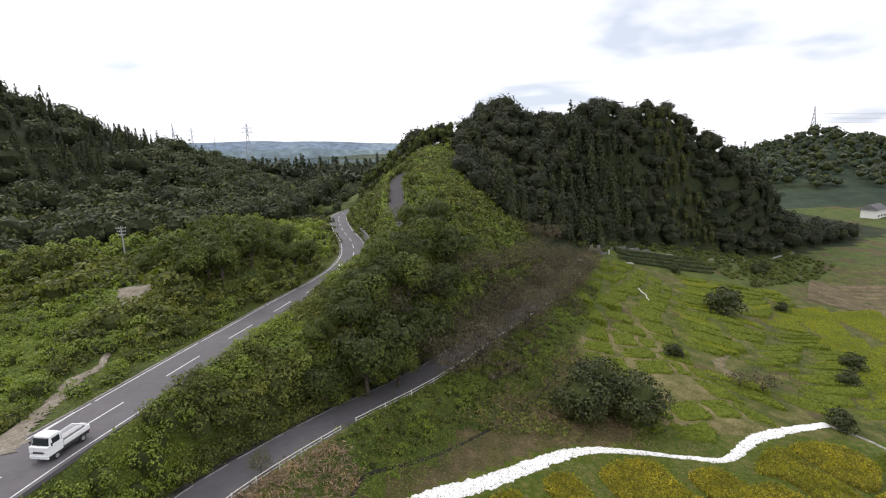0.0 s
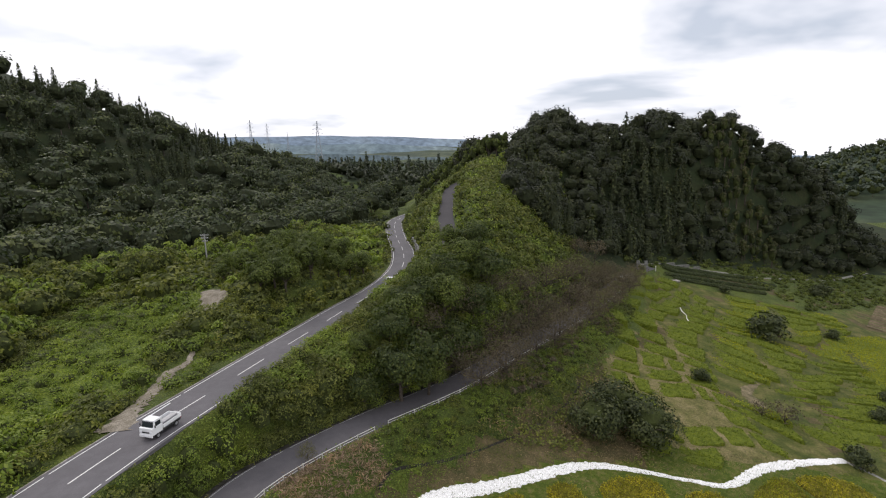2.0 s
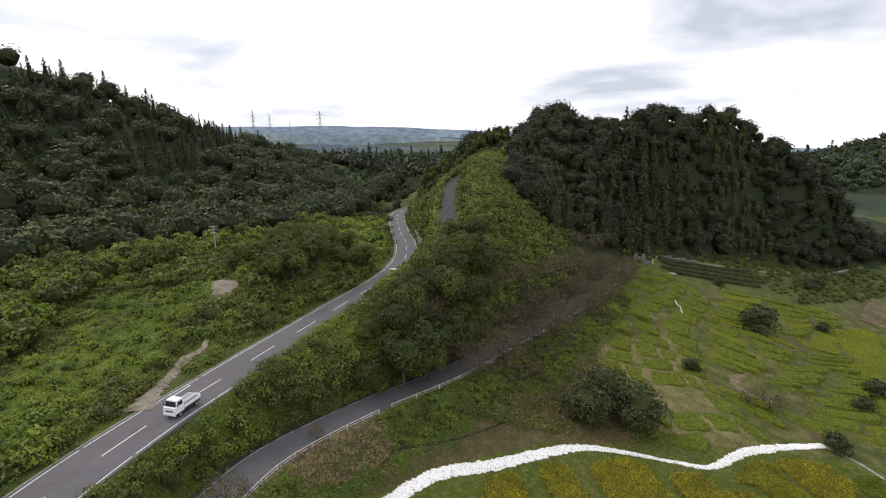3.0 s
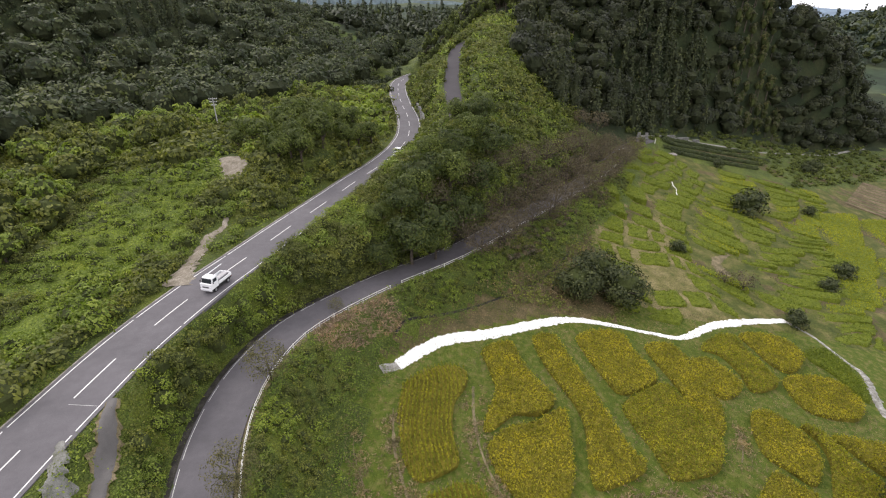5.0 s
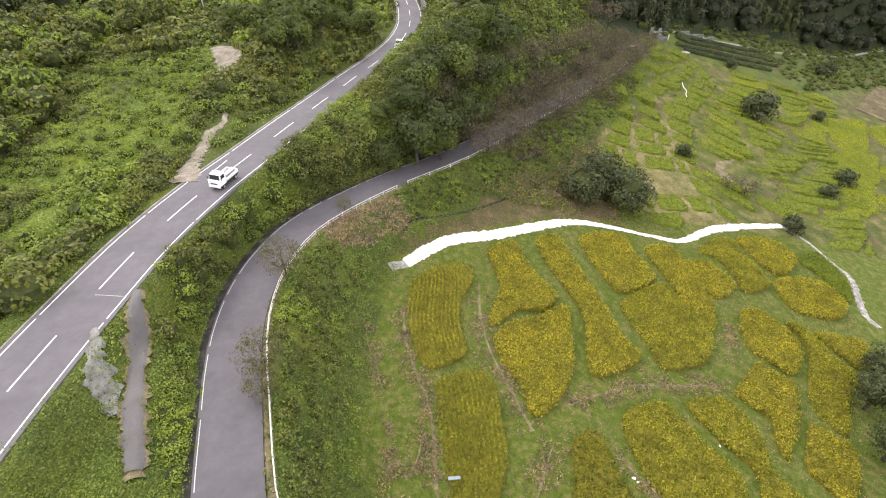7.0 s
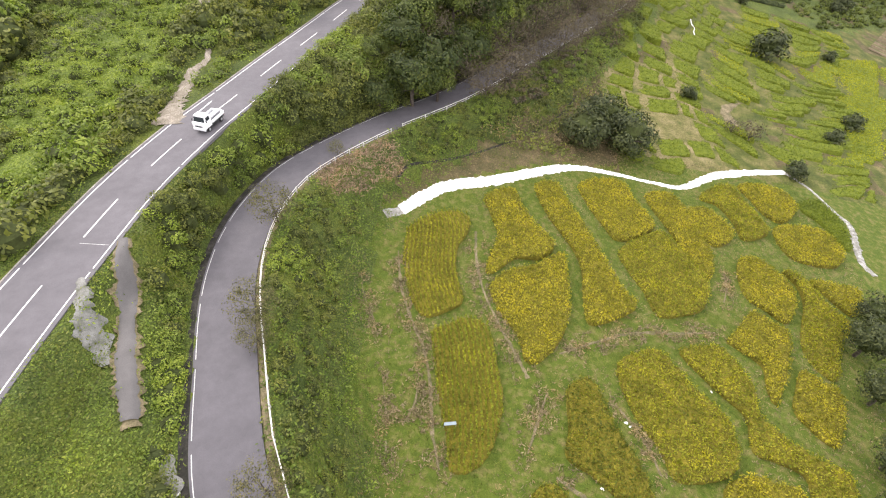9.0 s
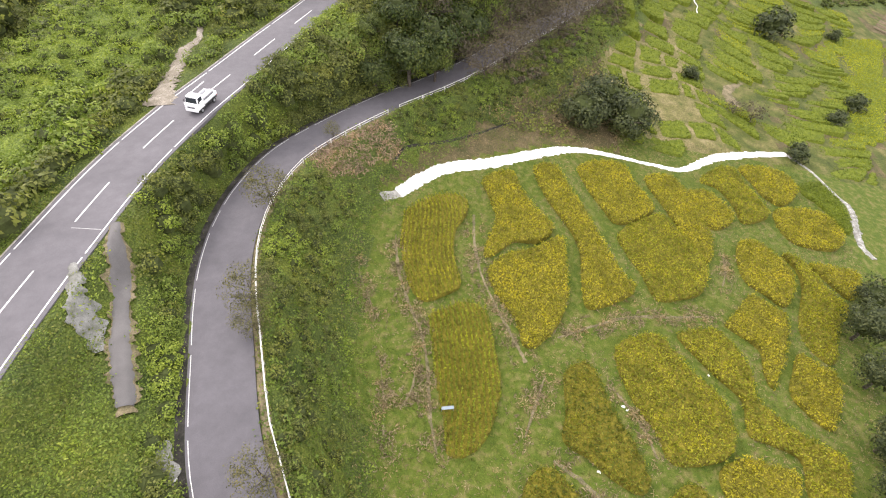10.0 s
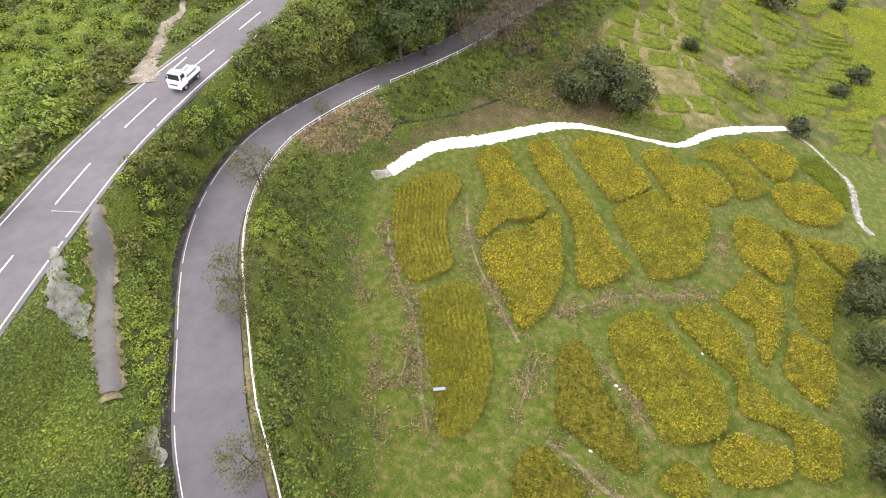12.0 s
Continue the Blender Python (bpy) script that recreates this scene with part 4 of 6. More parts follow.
# brown scrub under the cherry trees
x, y = jittered(-14, 32, 56, 122, 1.5)
off = x - plan_x(LOW, y)
keep = (off > -9) & (off < 9) & (np.abs(off) > LOW_W + 1.0) & (fbm(x, y, 8, 48) > 0.4)
x, y = x[keep], y[keep]
bushes("russet_scrub", x, y, coarse_bush, rng.uniform(0.6, 1.3, len(x)), [M_CHERRY, M_CORE, M_CORE, M_CORE], "brown half-bare scrub on the slopes beside the lane")
# taller shrubs and small trees at the edge of the valley
x, y = jittered(-114, -46, 24, 150, 3.4)
d = x - np.interp(y, BASE_Y, BASE_X)
keep = (d > -6) & (d < 16 + 18 * fbm(x, y, 20, 49) - 0.1 * np.abs(y - 66)) & (fbm(x, y, 9, 50) > 0.3)
x, y = x[keep], y[keep]
g = rng.uniform(0, 1, len(x)) < 0.55
edge_trees = [template_broad(230 + i, 2.0, 1.9, 1.0, 14, 26, 0.42, 0) for i in range(3)]
for name, sel, mat, label in (("valley_edge_trees", g, M_KUDZU, "small light green trees along the forest edge"), ("valley_edge_thicket", ~g, M_SCRUB, "small dark green trees along the forest edge")):
    woods(name, x[sel], y[sel], edge_trees, rng.integers(0, 3, sel.sum()), rng.uniform(0.7, 1.5, sel.sum()), [mat, mat, M_CORE, M_BARK], label)
# weeds that creep over the edges of the asphalt
for nm, line, half, sides, last in (("main_road_weeds", MAIN, MAIN_W, (-1, 1), 90), ("lane_weeds", LOW, LOW_W, (-1, 1), 75)):
    t_ = np.gradient(line, axis=0)
    t_ /= np.linalg.norm(t_, axis=1)[:, None]
    nrm_ = np.column_stack([t_[:, 1], -t_[:, 0]])
    px, py = [], []
    for sd in sides:
        for rep in range(5):
            u_ = np.abs(rng.normal(0.42, 0.16, len(line))) + (0.6 if nm == "lane_weeds" and sd < 0 else 0.1)
            q_ = line + nrm_ * (sd * (half + u_))[:, None] + t_ * rng.uniform(-0.5, 0.5, len(line))[:, None]
            ok_ = (line[:, 1] < last) & (vnoise(line[:, 0] + 9 * sd, line[:, 1], 3.0, 52) > 0.3)
            px.append(q_[ok_, 0])
            py.append(q_[ok_, 1])
    tufts(nm, np.concatenate(px), np.concatenate(py), 7, 0.2, 0.12, 0.3, M_WEED, "fringe of weeds along the edge of the asphalt", "weeds", aspect=0.35)


# ---- road markings ----
def stripe(name, line, table, a, b, first, last, parent, mat, lift=0.006):
    """A painted stripe between two stretches of a line, a child of its road."""
    seg = np.concatenate([[0], np.cumsum(np.linalg.norm(np.diff(line, axis=0), axis=1))])
    s = np.linspace(first, last, max(2, int((last - first) / 1.0) + 1))
    sub = np.column_stack([np.interp(s, seg, line[:, 0]), np.interp(s, seg, line[:, 1])])
    tang = np.column_stack([np.interp(s + 0.3, seg, line[:, 0]) - np.interp(s - 0.3, seg, line[:, 0]), np.interp(s + 0.3, seg, line[:, 1]) - np.interp(s - 0.3, seg, line[:, 1])])
    tang /= np.linalg.norm(tang, axis=1)[:, None] + 1e-9
    side = np.column_stack([tang[:, 1], -tang[:, 0]])
    z = np.interp(sub[:, 1], *table) + lift
    v = np.vstack([np.column_stack([sub + side * a, z]), np.column_stack([sub + side * b, z])])
    n = len(s)
    f = np.array([(i, n + i, n + i + 1, i + 1) for i in range(n - 1)])
    return attach(name, mesh_of(name, v, f, [mat]), parent)


M_WORN = plain("worn_road_paint", (0.45, 0.45, 0.43), 0.7, vary=0.35, size=0.12)
main_len = float(np.linalg.norm(np.diff(MAIN, axis=0), axis=1).sum())
# where the first dash begins, so that the dashes stand where they are seen
seg_m = np.concatenate([[0], np.cumsum(np.linalg.norm(np.diff(MAIN, axis=0), axis=1))])
phase = float(np.interp(21.0, MAIN[:, 1], seg_m)) % 10.0
s = phase - 10.0
while s < main_len - 6:
    if s > 0:
        stripe("centre_dash", MAIN, MAIN_Z, -0.055, 0.055, s, s + 4.9, main_road, M_PAINT)
    s += 10.0
for a in (-MAIN_W + 0.28, MAIN_W - 0.42):
    s = 0.0
    while s < main_len - 8:
        stripe("edge_line", MAIN, MAIN_Z, a, a + 0.095, s, min(s + 13.6, main_len - 1), main_road, M_PAINT)
        s += 14.0
s = 2.0
while s < 92:
    long = 2.2 + 3.4 * (vnoise(s, 0.0, 4.0, 51) > 0.4)
    stripe("edge_line", LOW, LOW_Z, -LOW_W + 0.16, -LOW_W + 0.215, s, s + float(long), lane, M_WORN)
    s += float(long) + 0.9
stripe("joint", MAIN, MAIN_Z, 0.1, 2.4, float(np.interp(10.3, MAIN[:, 1], seg_m)), float(np.interp(10.3, MAIN[:, 1], seg_m)) + 0.04, main_road, M_WORN)

M_CONCRETE = earthy("weathered_concrete", [(0.3, (0.16, 0.15, 0.13)), (0.5, (0.27, 0.25, 0.22)), (0.7, (0.38, 0.36, 0.33))], 1.0, 0.08, relief=0.01)
M_GUTTER = earthy("mossy_gutter", [(0.3, (0.014, 0.014, 0.011)), (0.5, (0.028, 0.026, 0.021)), (0.7, (0.06, 0.056, 0.048))], 0.8, 0.1)
v, f = ribbon(LOW, LOW_Z, -LOW_W - 0.58, -LOW_W - 0.02, 0.03, 0.3)
tagged(attach("gutter", mesh_of("gutter", v, f, [M_GUTTER])), "dark mossy concrete gutter along the lane", "gutter", kind="structure")
v, f = ribbon(MAIN, MAIN_Z, -MAIN_W - 0.16, -MAIN_W - 0.02, 0.03, 0.3)
tagged(attach("kerb", mesh_of("kerb", v, f, [M_CONCRETE])), "low grey concrete kerb beside the main road", "kerb", kind="structure")


def draped(name, points, half, mat, label, category, wobble=0.0, lift=0.05, closed=False):
    """A strip that lies on the land, with uneven edges. half: one width or one for each point."""
    p = np.array(points, float)
    line = spline(p, 0.16)
    h = np.interp(np.linspace(0, 1, len(line)), np.linspace(0, 1, len(p)), np.broadcast_to(half, len(p)))
    t = np.gradient(line, axis=0)
    t /= np.linalg.norm(t, axis=1)[:, None] + 1e-9
    side = np.column_stack([t[:, 1], -t[:, 0]])
    k = 6
    rows = []
    for i in range(k + 1):
        u = 2 * i / k - 1
        w = h * (1 + wobble * (vnoise(line[:, 0] * 3, line[:, 1] * 3, 1.1, 60 + (i > k / 2)) + 0.6 * vnoise(line[:, 0] * 3, line[:, 1] * 3, 0.35, 70 + (i > k / 2)) - 0.8))
        q = line + side * (u * w)[:, None]
        edge = 0.0 if abs(u) < 0.99 else -0.1
        rows.append(np.column_stack([q, height(q[:, 0], q[:, 1]) + lift + edge]))
    n = len(line)
    v = np.vstack(rows)
    f = np.array([(i * n + j, i * n + j + 1, (i + 1) * n + j + 1, (i + 1) * n + j) for i in range(k) for j in range(n - 1)])[:, ::-1]
    ob = attach(name, mesh_of(name, v, f, [mat], shade=True))
    return tagged(ob, label, category, kind="structure")


M_TRODDEN = earthy("trodden_straw", [(0.3, (0.09, 0.085, 0.04)), (0.5, (0.15, 0.125, 0.07)), (0.7, (0.22, 0.18, 0.11))], 0.9, 0.12)
M_WHITE = earthy("white_gravel", [(0.3, (0.72, 0.72, 0.7)), (0.5, (0.8, 0.8, 0.79)), (0.7, (0.86, 0.86, 0.85))], 0.5, 0.12, relief=0.04)
M_GREYPATH = earthy("grey_path", [(0.3, (0.13, 0.125, 0.1)), (0.5, (0.24, 0.235, 0.21)), (0.7, (0.42, 0.41, 0.39))], 0.6, 0.1)
draped("footpath", [(-8.5, 30.4), (-4.0, 36.1), (2.7, 39.7), (8.7, 43.4), (13.7, 45.8), (18.8, 46.2), (23.1, 46.0)], [0.75, 0.95, 1.0, 0.95, 0.8, 0.55, 0.3], M_WHITE, "white gravel footpath with ragged edges round the rice fields", "path", 0.4, 0.1)
draped("path_end", [(-10.1, 28.8), (-8.4, 30.5)], [0.6, 0.8], M_GREYPATH, "grey stony beginning of the footpath", "path", 0.6, 0.06)
draped("footpath", [(22.7, 45.9), (25.8, 45.9), (29.7, 46.2), (35.7, 50.8), (41.3, 53.5), (48.9, 56.2)], [0.26, 0.45, 0.68, 0.85, 0.7, 0.5], M_WHITE, "white gravel footpath with ragged edges beside the far terraces", "path", 0.5, 0.1)
draped("footpath", [(48.8, 56.0), (49.9, 54.7), (51.6, 52.4), (53.2, 47.3), (54.1, 44.8), (52.8, 40.3), (51.7, 36.7), (52.2, 34.2)], [0.3, 0.22, 0.22, 0.28, 0.5, 0.6, 0.5, 0.4], M_GREYPATH, "pale stony end of the footpath", "path", 0.6, 0.1)
draped("water_channel", [(46.9, 113.3), (46.5, 110.6), (46.7, 108.5), (46.0, 106.2), (45.8, 103.2)], [0.06, 0.1, 0.05, 0.1, 0.06], M_WHITE, "narrow pale channel winding down between the terraces", "channel", 0.4, 0.2)
draped("sand_patch", SAND, [1.2, 2.2, 2.3, 1.7, 0.8], M_SOIL, "pale bare sandy turning place at the end of the track", "track", 0.5, 0.2)
draped("trail", [(-35.5, 44.5), (-36.8, 48.5), (-39.5, 53.0), (-41.8, 58.0)], [0.35, 0.3, 0.35, 0.6], M_SOIL, "narrow trodden trail between the track and the sandy turning place", "trail", 0.8, 0.16)
draped("track", TRACK, [1.5, 1.35, 1.0, 0.7, 0.35], M_SOIL, "bare sandy farm track leaving the main road", "track", 0.8, 0.16)
M_GRAVEL = earthy("dusty_gravel", [(0.3, (0.1, 0.105, 0.07)), (0.5, (0.19, 0.19, 0.17)), (0.7, (0.26, 0.26, 0.24))], 0.8, 0.06)
M_BAY = asphalt("old_layby_asphalt", (0.1, 0.094, 0.09))
draped("layby_edge", BAY + [(-19.4, -2.3)], [0.5, 0.6, 0.68, 0.74, 0.8, 0.74, 0.5], M_TRODDEN, "dry trodden edge round the old asphalt strip", "verge", 0.7, 0.24)
draped("layby", BAY, [0.34, 0.44, 0.5, 0.54, 0.58, 0.5], M_BAY, "short abandoned strip of dark asphalt in the grass", "lay-by", 0.35, 0.34)
for pts, half in (([(-27.4, 6.9), (-25.5, 4.3), (-24.2, 2.5), (-23.1, 1.3)], [0.25, 0.6, 0.75, 0.35]), ([(-17.0, -3.4), (-16.1, -4.7), (-15.6, -5.7), (-15.9, -6.4)], [0.3, 0.6, 0.7, 0.4])):
    draped("gravel_patch", pts, half, M_GRAVEL, "patch of grey gravel among weeds", "gravel", 0.95, 0.22)
WORN = []
for pts, half in (([(-10.8, 19.5), (-10.0, 17.0), (-8.7, 14.7), (-7.7, 12.4)], [0.08, 0.16, 0.2, 0.1]), ([(-6.6, 8.8), (-5.7, 5.7), (-5.1, 2.7), (-4.3, -0.8)], [0.05, 0.15, 0.2, 0.1]),
                  ([(-7.7, 23.9), (-6.6, 19.2), (-4.9, 15.0), (-3.3, 12.0), (-2.2, 8.3), (-1.6, 4.5), (-0.6, 1.0)], [0.15, 0.35, 0.3, 0.35, 0.3, 0.4, 0.2]),
                  ([(0.6, 29.1), (1.0, 24.6), (2.0, 20.2), (3.7, 16.3), (5.4, 12.9), (6.6, 10.5)], [0.3, 0.35, 0.3, 0.25, 0.4, 0.4]),
                  ([(-3.3, 8.3), (-3.3, 6.3), (-4.0, 4.2)], [0.1, 0.25, 0.1]), ([(9.7, 13.8), (13.3, 15.8), (17.5, 17.8), (22.8, 18.9), (26.8, 19.8)], [0.2, 0.35, 0.4, 0.35, 0.2]),
                  ([(30.8, 29.8), (30.3, 27.0), (29.2, 24.5)], [0.15, 0.25, 0.15]), ([(8.3, 9.4), (7.3, 6.2), (6.4, 3.4)], [0.15, 0.35, 0.15]),
                  ([(8.7, 1.9), (10.9, 0.5), (12.9, -1.2), (14.7, -1.8)], [0.3, 0.5, 0.5, 0.4]), ([(14.8, 8.9), (16.5, 6.2), (17.4, 3.3)], [0.2, 0.25, 0.2])):
    draped("worn_strip", pts, [0.55 * h for h in half], M_TRODDEN, "worn strip of dry straw-coloured grass on a bund", "bare ground", 0.9, 0.04)
    WORN.append((pts, max(half)))
draped("ditch", [(-9.6, 34.4), (-8.4, 37.3), (-4.1, 41.1), (1.2, 46.0), (7.4, 52.3), (12.5, 59.5), (15.5, 66)], 0.18, M_GUTTER, "narrow dark drainage ditch at the foot of the bank", "ditch", 0.3, 0.05)
draped("hill_path", [(46, 147), (52, 149), (58.3, 151), (71.4, 154), (92.3, 163), (123, 187), (150, 203)], [0.9, 0.7, 0.6, 0.6, 0.7, 0.8, 0.8], M_GREYPATH, "pale farm path along the foot of the wooded hill", "path", 0.2, 0.12)


# ---- guard rail along the lane ----
M_RAIL = plain("white_rail_paint", (0.6, 0.59, 0.55), 0.5, 0.0, 0.18, 0.25)
M_STEEL = plain("galvanised_steel", (0.42, 0.43, 0.44), 0.45, 0.7, 0.15, 0.3)


def guard_rail(line, first, last, pitch, label):
    """White posts with two pipes, along a plan line."""
    seg = np.concatenate([[0], np.cumsum(np.linalg.norm(np.diff(line, axis=0), axis=1))])
    root = thing("guard_rail", 0, 0, 0, label, "guard rail")
    at = lambda q: (float(np.interp(q, seg, line[:, 0])), float(np.interp(q, seg, line[:, 1])))
    s, tops = first, []
    while s <= last:
        px, py = at(s)
        z = float(height(px, py)[0])
        v, f = tube([(px, py, z - 0.2), (px, py, z + 0.4), (px, py, z + 0.78)], [0.06, 0.06, 0.055], 6)
        attach("post", mesh_of("post", v, f, [M_RAIL]), root)
        tops.append((px, py, z))
        s += pitch
    for a, b in zip(tops[:-1], tops[1:]):
        for up, rad in ((0.72, 0.034), (0.42, 0.026)):
            v, f = tube([(a[0], a[1], a[2] + up), ((a[0] + b[0]) / 2, (a[1] + b[1]) / 2, (a[2] + b[2]) / 2 + up), (b[0], b[1], b[2] + up)], [rad] * 3, 6)
            attach("pipe", mesh_of("pipe", v, f, [M_RAIL]), root)
    return root


t = np.gradient(LOW, axis=0)
t /= np.linalg.norm(t, axis=1)[:, None]
rail_line = LOW + np.column_stack([t[:, 1], -t[:, 0]]) * np.interp(LOW[:, 1], (-5, 8, 22, 150), (LOW_W + 0.7, LOW_W + 0.5, LOW_W + 0.3, LOW_W + 0.3))[:, None]
guard_rail(rail_line, 2.0, 62.0, 2.4, "white painted pipe guard rail on the outer side of the lane")
guard_rail(rail_line, 64.0, 148.0, 4.0, "white painted pipe guard rail along the upper part of the lane")
draped("lane_verge", [(x_, y_) for x_, y_ in (LOW + np.column_stack([t[:, 1], -t[:, 0]]) * (LOW_W + 0.3))[6:84:6]], 0.36, M_TRODDEN, "strip of brown dry grass between asphalt and guard rail", "verge", 0.5, 0.07)


# ---- rice fields ----
def inside(x, y, poly):
    hit = np.zeros(len(x), bool)
    a = poly
    b = np.roll(poly, -1, axis=0)
    for (x1, y1), (x2, y2) in zip(a, b):
        if y1 != y2:
            hit ^= ((y1 > y) != (y2 > y)) & (x < (x2 - x1) * (y - y1) / (y2 - y1) + x1)
    return hit


def rounded(points, step=0.5):
    p = list(points)
    full = spline(p[-2:] + p + p[:3], step)
    d0 = np.argmin(np.hypot(*(full - p[0]).T))
    rest = full[d0 + 3:]
    d1 = d0 + 3 + np.argmin(np.hypot(*(rest - p[0]).T))
    return full[d0:d1]


def rice_field(points, mat, label, tall=0.72, cell=0.34, pitch=0.27, blade=0.24, per=6, group="ripening rice fields", rows=None):
    """A standing crop: a bumpy mass with thousands of leaning blades."""
    poly = rounded(points)
    lo, hi = poly.min(0) - cell, poly.max(0) + cell
    xs, ys = np.arange(lo[0], hi[0] + cell, cell), np.arange(lo[1], hi[1] + cell, cell)
    X, Y = np.meshgrid(xs, ys)
    x, y = X.ravel(), Y.ravel()
    ins = inside(x, y, poly)
    edge = np.sqrt(((x[:, None] - poly[None, :, 0]) ** 2 + (y[:, None] - poly[None, :, 1]) ** 2).min(1)) * np.where(ins, 1, -1)
    level = float(height(*poly.mean(0))[0])
    z = 0.4 * height(x, y) + 0.6 * level + np.where(ins, tall * (0.45 if rows else 0.78) * smooth(0.35 + edge / 0.5) + 0.16 * (vnoise(x, y, 0.5, 81) - 0.5), -0.12 + 0.6 * (height(x, y) - level))
    near_ = ((x[:, None] - poly[None, :, 0]) ** 2 + (y[:, None] - poly[None, :, 1]) ** 2).argmin(1)
    x, y = np.where(ins, x, poly[near_, 0]), np.where(ins, y, poly[near_, 1])
    ids = np.arange(len(x)).reshape(X.shape)
    q = np.stack([ids[:-1, :-1], ids[:-1, 1:], ids[1:, 1:], ids[1:, :-1]], -1).reshape(-1, 4)
    q = q[ins[q].any(1)]
    used, back = np.unique(q, return_inverse=True)
    V, F = np.column_stack([x, y, z])[used], back.reshape(-1, 4)
    px, py = jittered(lo[0], hi[0], lo[1], hi[1], pitch)
    if rows:
        spine = spline(rows, 0.2)
        tn = np.gradient(spine, axis=0)
        tn /= np.linalg.norm(tn, axis=1)[:, None]
        out = [spine + np.column_stack([tn[:, 1], -tn[:, 0]]) * off for off in np.arange(-5.0, 5.1, 0.46)]
        px, py = np.vstack(out).T + rng.normal(0, 0.035, (2, len(spine) * len(out)))
    k = inside(px, py, poly)
    px, py = px[k], py[k]
    n = len(px)
    e = np.sqrt(((px[:, None] - poly[None, ::2, 0]) ** 2 + (py[:, None] - poly[None, ::2, 1]) ** 2).min(1))
    top = 0.4 * height(px, py) + 0.6 * level + tall * (0.62 + 0.38 * smooth(e / 0.5))
    ang = rng.uniform(0, 6.283, (n, per))
    lean = rng.uniform(0.05, 0.22, (n, per)) * (0.4 if rows else 1.0)
    cx, cy = px[:, None] + np.cos(ang) * lean, py[:, None] + np.sin(ang) * lean
    cz = top[:, None] - rng.uniform(-0.12, 0.25, (n, per))
    nrm = np.stack([np.cos(ang), np.sin(ang), rng.uniform(0.2, 1.2, (n, per))], -1).reshape(-1, 3)
    lv, lf = leaves(np.column_stack([cx.ravel(), cy.ravel(), cz.ravel()]), nrm, blade, 0.5, 0.35)
    ob = attach("rice_crop", mesh_of("rice_crop", V, F, [M_GREENMASS if mat in (M_RICEGREEN, M_RICEYELLOW) else M_PADMASS]))
    attach("rice_canopy", mesh_of("rice_canopy", lv, lf, [mat]), ob)["kind"] = "stuff"
    return tagged(ob, label, "rice crop", group)


M_RICEYELLOW = leafy("bright_yellow_rice", (0.2, 0.21, 0.008), (0.28, 0.29, 0.013), (0.36, 0.36, 0.023), 8.0, 0.4)
M_GREENMASS = earthy("green_rice_stand", [(0.3, (0.07, 0.092, 0.007)), (0.5, (0.1, 0.127, 0.01)), (0.7, (0.14, 0.164, 0.014))], 0.8, 0.14, relief=0.12)
# mass darker than its blades: shade between the plants painted into the colour
M_PADMASS = earthy("rice_stand_shaded", [(0.3, (0.08, 0.072, 0.008)), (0.5, (0.13, 0.114, 0.012)), (0.7, (0.19, 0.16, 0.018))], 0.6, 0.12, relief=0.12)
M_RICEMIX = leafy("half_ripe_rice", (0.105, 0.13, 0.011), (0.225, 0.238, 0.017), (0.36, 0.34, 0.034), 2.0, 0.4, 0.36)
M_RICEOLIVE = leafy("olive_rice", (0.055, 0.08, 0.009), (0.13, 0.15, 0.014), (0.245, 0.228, 0.028), 2.0, 0.4, 0.3)
M_RICEBEAN = leafy("yellow_green_rice", (0.085, 0.12, 0.01), (0.168, 0.208, 0.015), (0.29, 0.305, 0.028), 2.6, 0.4, 0.36)
RIPE, HALF = "golden ripening rice in a curved terrace field", "half-ripe green and gold rice in a terrace field"
